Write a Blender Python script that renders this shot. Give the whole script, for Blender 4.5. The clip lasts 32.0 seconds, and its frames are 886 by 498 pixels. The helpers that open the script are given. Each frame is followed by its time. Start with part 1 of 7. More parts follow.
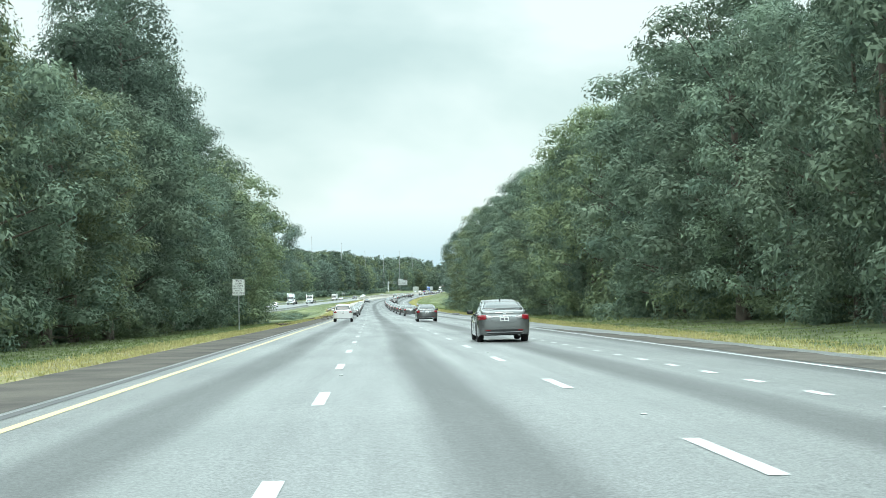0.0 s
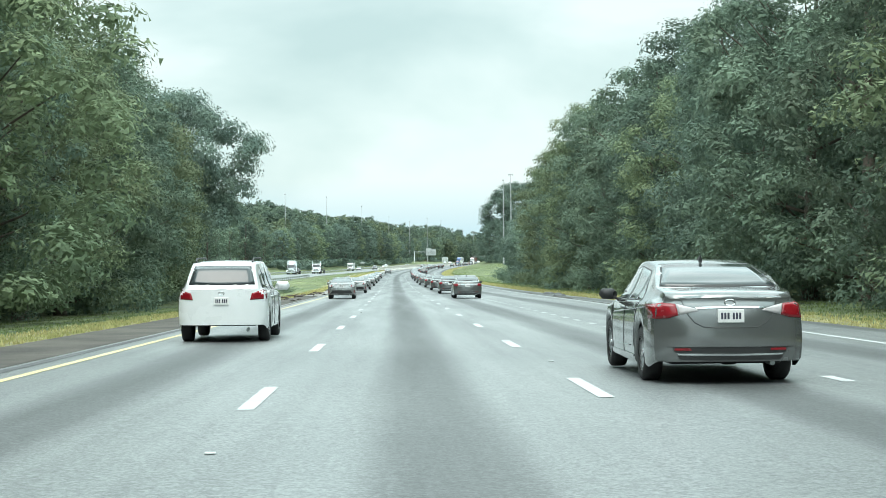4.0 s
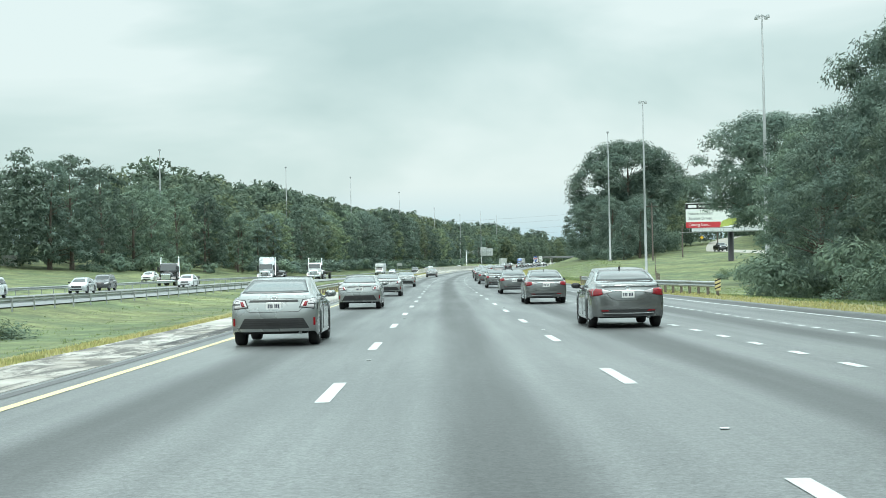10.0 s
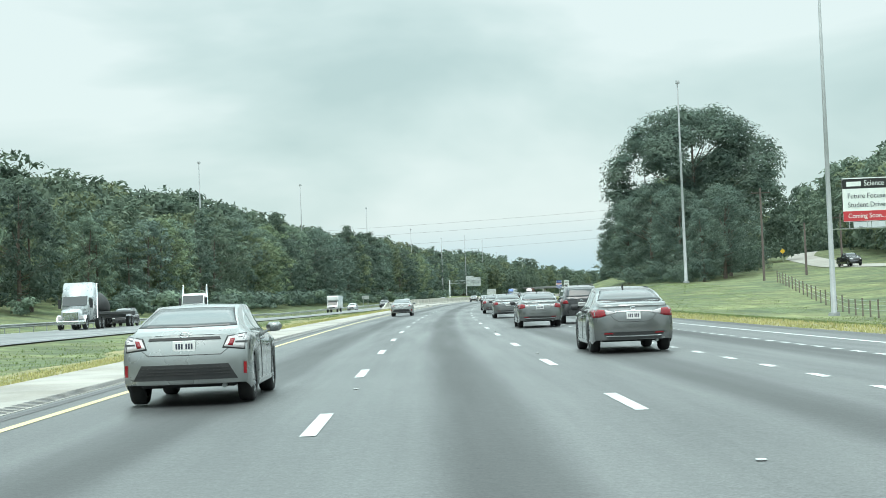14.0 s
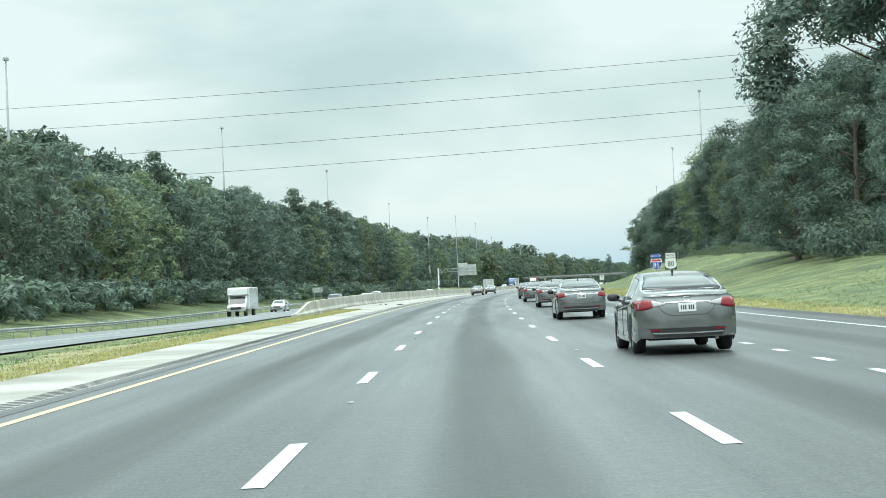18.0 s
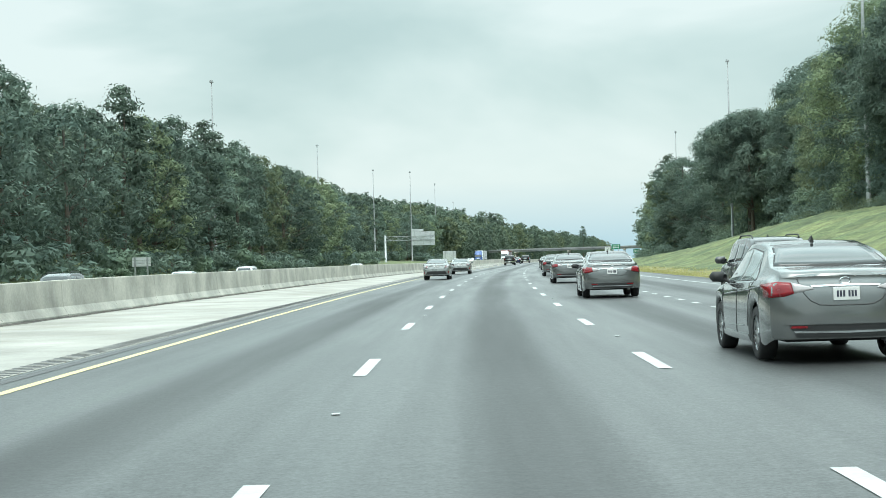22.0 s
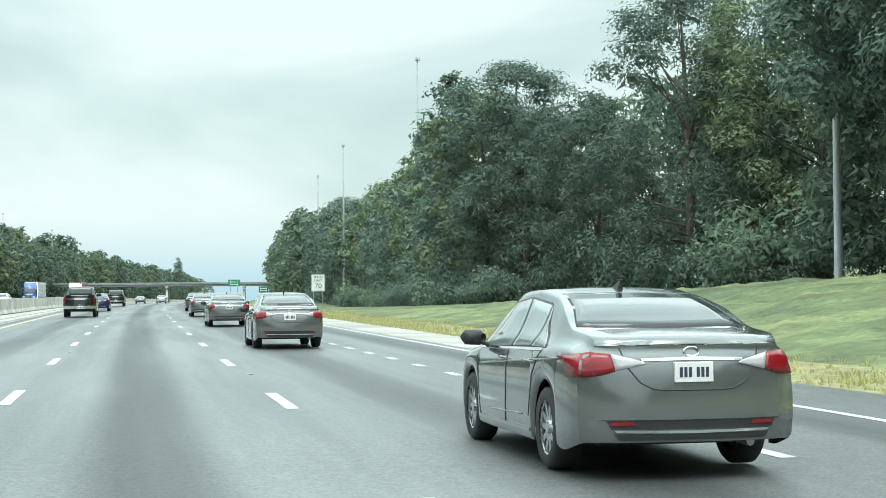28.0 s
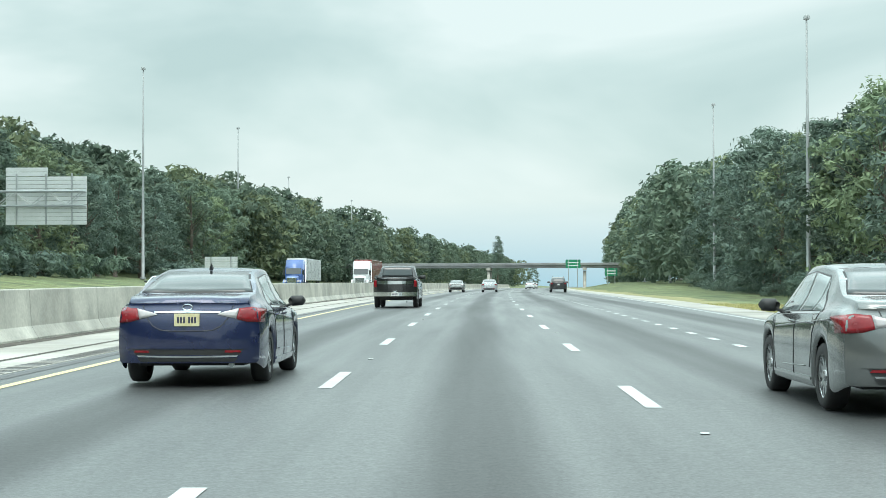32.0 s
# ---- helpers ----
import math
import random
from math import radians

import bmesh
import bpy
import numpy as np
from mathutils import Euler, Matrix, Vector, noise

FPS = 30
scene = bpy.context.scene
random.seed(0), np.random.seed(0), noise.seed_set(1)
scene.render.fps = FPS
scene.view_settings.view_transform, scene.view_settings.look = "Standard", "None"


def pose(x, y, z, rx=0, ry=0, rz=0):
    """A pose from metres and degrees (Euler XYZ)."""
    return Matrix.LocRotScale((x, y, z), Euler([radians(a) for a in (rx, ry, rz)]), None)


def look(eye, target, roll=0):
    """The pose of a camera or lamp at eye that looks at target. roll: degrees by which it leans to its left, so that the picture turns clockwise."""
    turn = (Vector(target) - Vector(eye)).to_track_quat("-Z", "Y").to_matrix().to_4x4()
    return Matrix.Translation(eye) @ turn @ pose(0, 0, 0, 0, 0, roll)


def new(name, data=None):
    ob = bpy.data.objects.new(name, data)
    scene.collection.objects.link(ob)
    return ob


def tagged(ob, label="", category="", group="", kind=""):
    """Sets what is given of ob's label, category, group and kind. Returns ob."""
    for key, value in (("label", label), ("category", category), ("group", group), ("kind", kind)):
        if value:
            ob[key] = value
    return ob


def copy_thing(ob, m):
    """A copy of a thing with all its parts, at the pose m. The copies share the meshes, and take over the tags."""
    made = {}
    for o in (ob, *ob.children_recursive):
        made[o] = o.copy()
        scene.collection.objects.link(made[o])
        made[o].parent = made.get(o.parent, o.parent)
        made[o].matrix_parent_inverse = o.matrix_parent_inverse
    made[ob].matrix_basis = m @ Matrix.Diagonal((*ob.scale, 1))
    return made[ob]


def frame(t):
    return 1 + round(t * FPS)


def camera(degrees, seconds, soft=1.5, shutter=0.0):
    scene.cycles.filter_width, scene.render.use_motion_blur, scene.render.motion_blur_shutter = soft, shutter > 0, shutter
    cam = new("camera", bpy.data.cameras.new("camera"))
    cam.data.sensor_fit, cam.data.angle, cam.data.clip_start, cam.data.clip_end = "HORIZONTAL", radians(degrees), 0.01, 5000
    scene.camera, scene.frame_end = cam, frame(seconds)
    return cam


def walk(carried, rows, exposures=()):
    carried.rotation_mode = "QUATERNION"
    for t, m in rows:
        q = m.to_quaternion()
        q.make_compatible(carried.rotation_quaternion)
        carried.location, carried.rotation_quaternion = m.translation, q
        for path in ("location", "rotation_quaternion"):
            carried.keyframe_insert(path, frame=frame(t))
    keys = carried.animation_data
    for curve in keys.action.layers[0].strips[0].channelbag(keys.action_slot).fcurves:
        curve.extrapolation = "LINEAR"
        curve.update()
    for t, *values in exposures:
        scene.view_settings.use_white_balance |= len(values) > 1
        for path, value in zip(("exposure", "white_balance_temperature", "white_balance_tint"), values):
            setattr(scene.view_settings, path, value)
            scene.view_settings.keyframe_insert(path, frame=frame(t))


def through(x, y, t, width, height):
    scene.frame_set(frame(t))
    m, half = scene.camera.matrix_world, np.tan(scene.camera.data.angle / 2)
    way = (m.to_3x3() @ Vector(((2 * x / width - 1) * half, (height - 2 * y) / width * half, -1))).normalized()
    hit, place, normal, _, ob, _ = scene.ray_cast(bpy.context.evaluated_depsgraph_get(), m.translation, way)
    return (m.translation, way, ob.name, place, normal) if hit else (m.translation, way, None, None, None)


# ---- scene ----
cam = camera(31.62, 32.0, soft=0.75, shutter=0.0)
# seconds, place of the eye, yaw to the left of north, tilt up, lean
PATH = [
    (0, (0.770, -0.002, 1.269), -2.557, 1.596, -1.229),
    (0.5, (0.907, 14.451, 1.231), -2.527, 1.181, -0.557),
    (1, (1.040, 28.882, 1.021), -2.410, 0.953, -0.327),
    (1.5, (1.099, 43.260, 0.970), -2.231, 0.702, -0.208),
    (2, (1.155, 57.646, 0.764), -2.082, 0.629, 0.077),
    (2.5, (1.230, 72.091, 0.708), -1.964, 0.468, -0.191),
    (3, (1.296, 86.590, 0.519), -1.602, 0.664, -0.431),
    (5.5, (1.555, 160.985, -0.064), -1.585, 0.560, -0.459),
    (6, (1.484, 176.050, -0.188), -1.288, 0.772, -0.543),
    (6.5, (1.443, 191.119, -0.306), -0.663, 0.807, -0.722),
    (7, (1.368, 206.131, -0.417), -0.102, 0.733, -0.969),
    (7.5, (1.251, 221.017, -0.528), 0.067, 0.658, -1.275),
    (8, (1.127, 235.950, -0.659), -0.148, 0.632, -1.435),
    (8.5, (0.994, 251.092, -0.733), -0.383, 0.657, -1.204),
    (9, (0.898, 266.296, -0.855), -0.333, 0.731, -1.000),
    (9.5, (0.792, 281.407, -0.899), -0.097, 0.762, -0.928),
    (10, (0.706, 296.572, -0.951), 0.134, 0.849, -1.189),
    (10.5, (0.621, 311.970, -0.995), 0.249, 0.956, -1.427),
    (11, (0.523, 327.447, -1.025), 0.258, 1.114, -1.938),
    (11.5, (0.497, 342.841, -1.051), 0.164, 1.367, -2.249),
    (12, (0.468, 358.237, -1.037), 0.088, 1.599, -2.256),
    (12.5, (0.508, 373.738, -1.064), 0.032, 1.835, -2.162),
    (13, (0.443, 389.198, -1.017), -0.182, 2.031, -2.120),
    (13.5, (0.158, 404.560, -1.020), -0.645, 2.159, -2.318),
    (15.5, (0.652, 467.028, -0.799), -0.588, 1.609, -2.063),
    (16, (0.859, 483.032, -0.663), -0.343, 1.601, -1.958),
    (16.5, (0.962, 499.117, -0.627), -0.372, 1.647, -2.356),
    (17, (1.194, 515.165, -0.571), -0.507, 1.677, -2.589),
    (17.5, (1.397, 531.048, -0.461), -0.813, 1.724, -2.778),
    (18, (1.672, 546.815, -0.412), -1.155, 1.772, -2.689),
    (18.5, (2.079, 562.475, -0.338), -1.478, 1.749, -2.598),
    (19, (2.498, 578.173, -0.242), -1.748, 1.598, -2.583),
    (19.5, (3.042, 594.020, -0.089), -1.945, 1.410, -2.400),
    (20, (3.499, 609.920, -0.004), -2.146, 1.268, -2.027),
    (20.5, (4.234, 625.737, 0.037), -2.241, 1.150, -2.080),
    (21, (4.970, 641.561, 0.240), -2.358, 1.043, -2.063),
    (21.5, (5.755, 657.544, 0.245), -2.496, 0.898, -1.844),
    (22, (6.727, 673.758, 0.395), -2.649, 0.732, -1.728),
    (22.5, (7.666, 690.356, 0.467), -4.087, 0.580, -1.071),
    (23, (8.714, 706.978, 0.577), -8.005, 0.414, -0.266),
    (23.5, (9.905, 723.255, 0.705), -13.292, 0.214, -0.142),
    (24, (11.056, 739.138, 0.785), -17.283, 0.363, 0.020),
    (24.5, (12.477, 754.488, 0.880), -18.824, 0.889, -0.530),
    (26.5, (17.711, 810.176, 1.195), -21.613, 0.059, -1.394),
    (27, (20.041, 828.285, 1.268), -20.383, 0.572, -1.606),
    (27.5, (21.803, 847.552, 1.374), -18.873, 1.467, -1.139),
    (28, (23.972, 865.741, 1.521), -18.008, 1.917, -0.487),
    (28.5, (25.998, 880.829, 1.527), -17.966, 1.797, -0.839),
    (29, (27.483, 894.434, 1.599), -18.064, 1.424, -0.847),
    (29.5, (29.245, 907.951, 1.687), -17.284, 0.942, -1.016),
    (30, (30.836, 921.617, 1.753), -14.996, 0.770, -0.824),
    (30.5, (32.642, 935.500, 1.869), -11.700, 1.037, -0.823),
    (31, (34.363, 949.513, 1.953), -8.964, 1.301, -0.518),
    (31.5, (35.902, 963.465, 2.050), -7.455, 1.413, -0.338),
    (32, (37.693, 977.374, 2.157), -6.588, 1.405, -0.180),
]


def carried_pose(eye, yaw, tilt, lean):
    """A camera pose: yaw to the left from +y, tilt up and lean, in degrees."""
    a, b = radians(yaw), radians(tilt)
    way = Vector((-math.sin(a) * math.cos(b), math.cos(a) * math.cos(b), math.sin(b)))
    return look(eye, Vector(eye) + way * 10, lean)


# the lens opens a little between the woods and closes under the open sky
EXPOSURE = ((0, 0.34), (3.5, 0.36), (6.5, 0.26), (12, 0.10), (17, 0.18), (22, 0.14), (27, 0.28), (30, 0.24), (32, 0.16))
walk(cam, [(t, carried_pose(eye, yaw, tilt, lean)) for t, eye, yaw, tilt, lean in PATH], EXPOSURE)

# ---- sky and light: a bright overcast day after rain ----
world = bpy.data.worlds.new("overcast_sky")
scene.world = world
world.use_nodes = True
wn, wl = world.node_tree.nodes, world.node_tree.links
wn.clear()
w_out = wn.new("ShaderNodeOutputWorld")
w_bg = wn.new("ShaderNodeBackground")
sky = wn.new("ShaderNodeTexSky")
sky.sky_type, sky.sun_disc = "NISHITA", False
sky.sun_elevation, sky.sun_rotation = radians(66), radians(196)
sky.air_density, sky.dust_density = 1.2, 3.0
w_tc = wn.new("ShaderNodeTexCoord")
w_map = wn.new("ShaderNodeMapping")
w_map.inputs["Scale"].default_value = (1.0, 1.0, 3.2)
w_map.inputs["Location"].default_value = (0.35, 0.1, 0.0)
w_noise = wn.new("ShaderNodeTexNoise")
w_noise.inputs["Scale"].default_value, w_noise.inputs["Detail"].default_value = 3.0, 5.0
w_noise.inputs["Roughness"].default_value, w_noise.inputs["Distortion"].default_value = 0.48, 0.35
w_ramp = wn.new("ShaderNodeValToRGB")
els = w_ramp.color_ramp.elements
els[0].position, els[0].color = 0.38, (0.435, 0.585, 0.575, 1)
els[1].position, els[1].color = 0.62, (0.68, 0.80, 0.785, 1)
w_mid = els.new(0.5)
w_mid.color = (0.54, 0.685, 0.67, 1)
# near the horizon the cloud thins to a bluer band
w_sep = wn.new("ShaderNodeSeparateXYZ")
w_low = wn.new("ShaderNodeMapRange")
w_low.inputs["From Min"].default_value, w_low.inputs["From Max"].default_value = 0.0, 0.055
w_low.inputs["To Min"].default_value, w_low.inputs["To Max"].default_value = 1.0, 0.0
w_band = wn.new("ShaderNodeMix")
w_band.data_type = "RGBA"
w_band.inputs["B"].default_value = (0.37, 0.60, 0.70, 1)
w_mix = wn.new("ShaderNodeMix")
w_mix.data_type = "RGBA"
w_mix.inputs["Factor"].default_value = 0.985
wl.new(w_tc.outputs["Generated"], w_map.inputs["Vector"])
wl.new(w_map.outputs["Vector"], w_noise.inputs["Vector"])
wl.new(w_noise.outputs["Fac"], w_ramp.inputs["Fac"])
wl.new(w_tc.outputs["Generated"], w_sep.inputs["Vector"])
wl.new(w_sep.outputs["Z"], w_low.inputs["Value"])
wl.new(w_low.outputs["Result"], w_band.inputs["Factor"])
wl.new(w_ramp.outputs["Color"], w_band.inputs["A"])
wl.new(sky.outputs["Color"], w_mix.inputs["A"])
wl.new(w_band.outputs["Result"], w_mix.inputs["B"])
wl.new(w_mix.outputs["Result"], w_bg.inputs["Color"])
# an overcast sky is brightest overhead
w_zen = wn.new("ShaderNodeMapRange")
w_zen.inputs["From Min"].default_value, w_zen.inputs["From Max"].default_value = 0.22, 0.55
w_zen.inputs["To Min"].default_value, w_zen.inputs["To Max"].default_value = 1.0, 3.2
wl.new(w_sep.outputs["Z"], w_zen.inputs["Value"])
wl.new(w_zen.outputs["Result"], w_bg.inputs["Strength"])
wl.new(w_bg.outputs["Background"], w_out.inputs["Surface"])

sun_data = bpy.data.lights.new("sun", "SUN")
sun_data.energy, sun_data.angle, sun_data.color = 1.4, radians(40), (1.0, 0.97, 0.92)
sun = new("sun", sun_data)
sun.matrix_world = look((0, 0, 200), (25, 85, 0))


# ---- the road's line: station s along the lane mark on the left of the driven lane, u metres to its right ----
KNOT = np.arange(-50.0, 1500.0, 75.0)
BEND = (-0.009, -0.002, -0.018, -0.052, 0.036, -0.005, -0.005, 0.247, 0.28, 0.2, 0.397, 0.25, 0.237, 0.092, 0.238, 0.163, 0.169, 0.17, 0.17, 0.17, 0.17)
GRADE = (-0.759, -0.911, -0.88, -0.838, -0.655, -0.153, 0.17, 0.512, 0.487, 0.676, 0.612, 0.629, 0.368, 0.703, 0.69, 0.37, 0.227, 0.141, 0.09, 0.062, 0.05)
ST = np.arange(-60.0, 1500.0, 3.0)
TURN = np.cumsum(np.interp(ST, KNOT, BEND) * 1e-3) * 3
TURN -= np.interp(0, ST, TURN)
AX = np.cumsum(np.sin(TURN)) * 3
AY = np.cumsum(np.cos(TURN)) * 3
AZ = np.cumsum(np.interp(ST, KNOT, GRADE) * 1e-2) * 3
AX, AY, AZ = AX - np.interp(0, ST, AX), AY - np.interp(0, ST, AY), AZ - np.interp(0, ST, AZ)


def axis(s):
    """Axis point, heading and level at station s; straight on before and after the built stretch."""
    c = min(max(s, ST[0]), ST[-1])
    p = float(np.interp(c, ST, TURN))
    x, y, z = (float(np.interp(c, ST, a)) for a in (AX, AY, AZ))
    return x + (s - c) * math.sin(p), y + (s - c) * math.cos(p), z, p


def at(s, u, h=0.0):
    x, y, z, p = axis(s)
    return Vector((x + u * math.cos(p), y - u * math.sin(p), z + h))


def steps(t, *pairs):
    """A value that runs straight from pair to pair."""
    return float(np.interp(t, [a for a, _ in pairs], [b for _, b in pairs]))


def yellow_u(s):
    return steps(s, (0, -3.3), (100, -3.6), (280, -3.45), (400, -3.75), (700, -4.0), (1000, -4.05))


def edge_u(s):
    """The solid white line on the right."""
    return steps(s, (0, 9.1), (90, 9.4), (200, 11.6), (320, 12.4), (420, 11.7), (520, 10.8), (650, 11.6), (740, 11.2), (800, 10.3), (850, 9.75), (940, 9.9), (1010, 10.3), (1100, 11.5), (1400, 11.5))


def apron_u(s):
    """Outer edge of the paving on the left."""
    return steps(s, (-60, -6.2), (180, -6.2), (260, -5.4), (400, -6.8), (500, -7.2), (640, -7.2), (668, -7.2), (677, -10.2), (700, -11.0), (1000, -8.0), (1400, -7.6))


def barrier_u(s):
    return steps(s, (640, -10.2), (652, -10.35), (700, -11.6), (800, -10.2), (1000, -8.15), (1500, -8.0))


def far_road_u(s):
    """Near and far edge of the carriageway that comes the other way."""
    a = steps(s, (-60, -46), (200, -31), (320, -24.5), (400, -21), (540, -16.5), (640, -12.2), (700, -12.6), (800, -11.2), (1000, -9.1), (1500, -9.0))
    b = steps(s, (-60, -66), (200, -52), (320, -43), (400, -38), (540, -31.5), (700, -29), (1000, -30), (1500, -30))
    return a, b


def wood_left_u(s):
    return steps(s, (250, -110), (450, -82), (540, -62), (600, -47), (640, -42.5), (1000, -41.5), (1050, -43), (1085, -52.5), (1240, -54), (1500, -54))


def level(s, u):
    """Height of the ground over the road's own level."""
    h = 0.0
    if u > 14.0:
        top = steps(s, (-100, 0.6), (330, 0.2), (420, -1.2), (545, -1.2), (600, 1.4), (700, 3.2), (820, 4.6), (900, 2.4), (960, 1.0), (1040, -0.3), (1130, -0.9), (1300, 1.2), (1500, 2.0))
        run = steps(s, (400, 12), (600, 18), (820, 20), (1000, 16))
        k = min(1.0, (u - 14.0) / run)
        h += top * (k * k * (3 - 2 * k))
        far = steps(s, (300, 0.02), (440, 0.02), (560, 0.045), (680, 0.06), (800, 0.10), (1000, 0.08))
        h += max(0.0, min(u, 160) - 36) * far
    side = -6.5 if s < 640 else apron_u(s) - 0.25
    if u < side:
        a, b = far_road_u(s)
        if u > a:
            dip = steps(s, (-60, 0.3), (150, 0.5), (260, 1.0), (360, 0.9), (440, 0.4), (560, 0.15), (640, 0.0))
            k = (u - a) / max(0.5, side - a)
            h -= dip * math.sin(math.pi * min(1, max(0, k)))
        lift = steps(s, (-60, 0.2), (500, 0.0), (700, -0.25), (1000, 0.05), (1200, 0.4), (1500, 0.5))
        fall = steps(s, (560, 0.0), (680, -0.7), (800, -0.5), (1000, 0.0))
        h += lift * min(1.0, max(0.0, (side - u) / max(0.6, side - a))) + fall * min(1.0, max(0.0, (a - u) / (a - b)))
        if u < b - 3:
            h += (steps(s, (500, 0.0), (700, 0.35), (1000, 0.5)) - lift - fall) * min(1.0, (b - 3 - u) / 9) if s > 500 else 0.0
            h += min(steps(s, (450, 6.0), (700, 9.0), (950, 9.0), (1100, 5.0)), (b - 3 - u) * steps(s, (500, 0.08), (700, 0.14), (1000, 0.12), (1200, 0.08)))
    return h


# ---- materials ----
def mat(name, base, rough=0.7, metal=0.0, tint=None, scale=2.0, amount=0.35, fine=40.0, bump=0.0, coat=0.0, spec=0.5, by_object=0.0, detail=5.0):
    """A surface with colour variation at two scales, uneven gloss and fine relief, in metres of the world."""
    m = bpy.data.materials.new(name)
    m.use_nodes = True
    n, l = m.node_tree.nodes, m.node_tree.links
    b = n["Principled BSDF"]
    b.inputs["Metallic"].default_value, b.inputs["Specular IOR Level"].default_value = metal, spec
    b.inputs["Coat Weight"].default_value = coat
    b.inputs["Coat Roughness"].default_value = 0.06
    tc = n.new("ShaderNodeTexCoord")
    big = n.new("ShaderNodeTexNoise")
    big.inputs["Scale"].default_value, big.inputs["Detail"].default_value = scale, detail
    small = n.new("ShaderNodeTexNoise")
    small.inputs["Scale"].default_value, small.inputs["Detail"].default_value = fine, 3.0
    for x in (big, small):
        l.new(tc.outputs["Object"], x.inputs["Vector"])
    mix = n.new("ShaderNodeMix")
    mix.data_type = "RGBA"
    tint = tint or tuple(c * 0.6 for c in base)
    mix.inputs["A"].default_value, mix.inputs["B"].default_value = (*base, 1), (*tint, 1)
    ramp = n.new("ShaderNodeMapRange")
    ramp.inputs["From Min"].default_value, ramp.inputs["From Max"].default_value = 0.38, 0.68
    ramp.inputs["To Max"].default_value = min(1.0, amount * 2)
    l.new(big.outputs["Fac"], ramp.inputs["Value"])
    l.new(ramp.outputs["Result"], mix.inputs["Factor"])
    grain = n.new("ShaderNodeMix")
    grain.data_type, grain.blend_type = "RGBA", "MULTIPLY"
    grain.inputs["Factor"].default_value = amount
    l.new(mix.outputs["Result"], grain.inputs["A"])
    l.new(small.outputs["Color"], grain.inputs["B"])
    gray = n.new("ShaderNodeMapRange")
    gray.inputs["From Min"].default_value, gray.inputs["From Max"].default_value = 0.3, 0.7
    gray.inputs["To Min"].default_value, gray.inputs["To Max"].default_value = 0.72, 1.15
    l.new(small.outputs["Fac"], gray.inputs["Value"])
    l.new(gray.outputs["Result"], grain.inputs["B"])
    last = grain.outputs["Result"]
    if by_object:
        info = n.new("ShaderNodeObjectInfo")
        hsv = n.new("ShaderNodeHueSaturation")
        val = n.new("ShaderNodeMapRange")
        val.inputs["To Min"].default_value, val.inputs["To Max"].default_value = 1 - by_object, 1 + by_object
        hue = n.new("ShaderNodeMapRange")
        hue.inputs["To Min"].default_value, hue.inputs["To Max"].default_value = 0.5 - by_object * 0.045, 0.5 + by_object * 0.04
        l.new(info.outputs["Random"], val.inputs["Value"])
        l.new(info.outputs["Random"], hue.inputs["Value"])
        l.new(val.outputs["Result"], hsv.inputs["Value"])
        l.new(hue.outputs["Result"], hsv.inputs["Hue"])
        l.new(last, hsv.inputs["Color"])
        last = hsv.outputs["Color"]
    l.new(last, b.inputs["Base Color"])
    rr = n.new("ShaderNodeMapRange")
    rr.inputs["From Min"].default_value, rr.inputs["From Max"].default_value = 0.3, 0.7
    rr.inputs["To Min"].default_value, rr.inputs["To Max"].default_value = max(0.02, rough - 0.08), min(1, rough + 0.08)
    l.new(big.outputs["Fac"], rr.inputs["Value"])
    l.new(rr.outputs["Result"], b.inputs["Roughness"])
    if bump:
        bp = n.new("ShaderNodeBump")
        bp.inputs["Strength"].default_value, bp.inputs["Distance"].default_value = 0.6, bump
        l.new(small.outputs["Fac"], bp.inputs["Height"])
        l.new(bp.outputs["Normal"], b.inputs["Normal"])
    return m


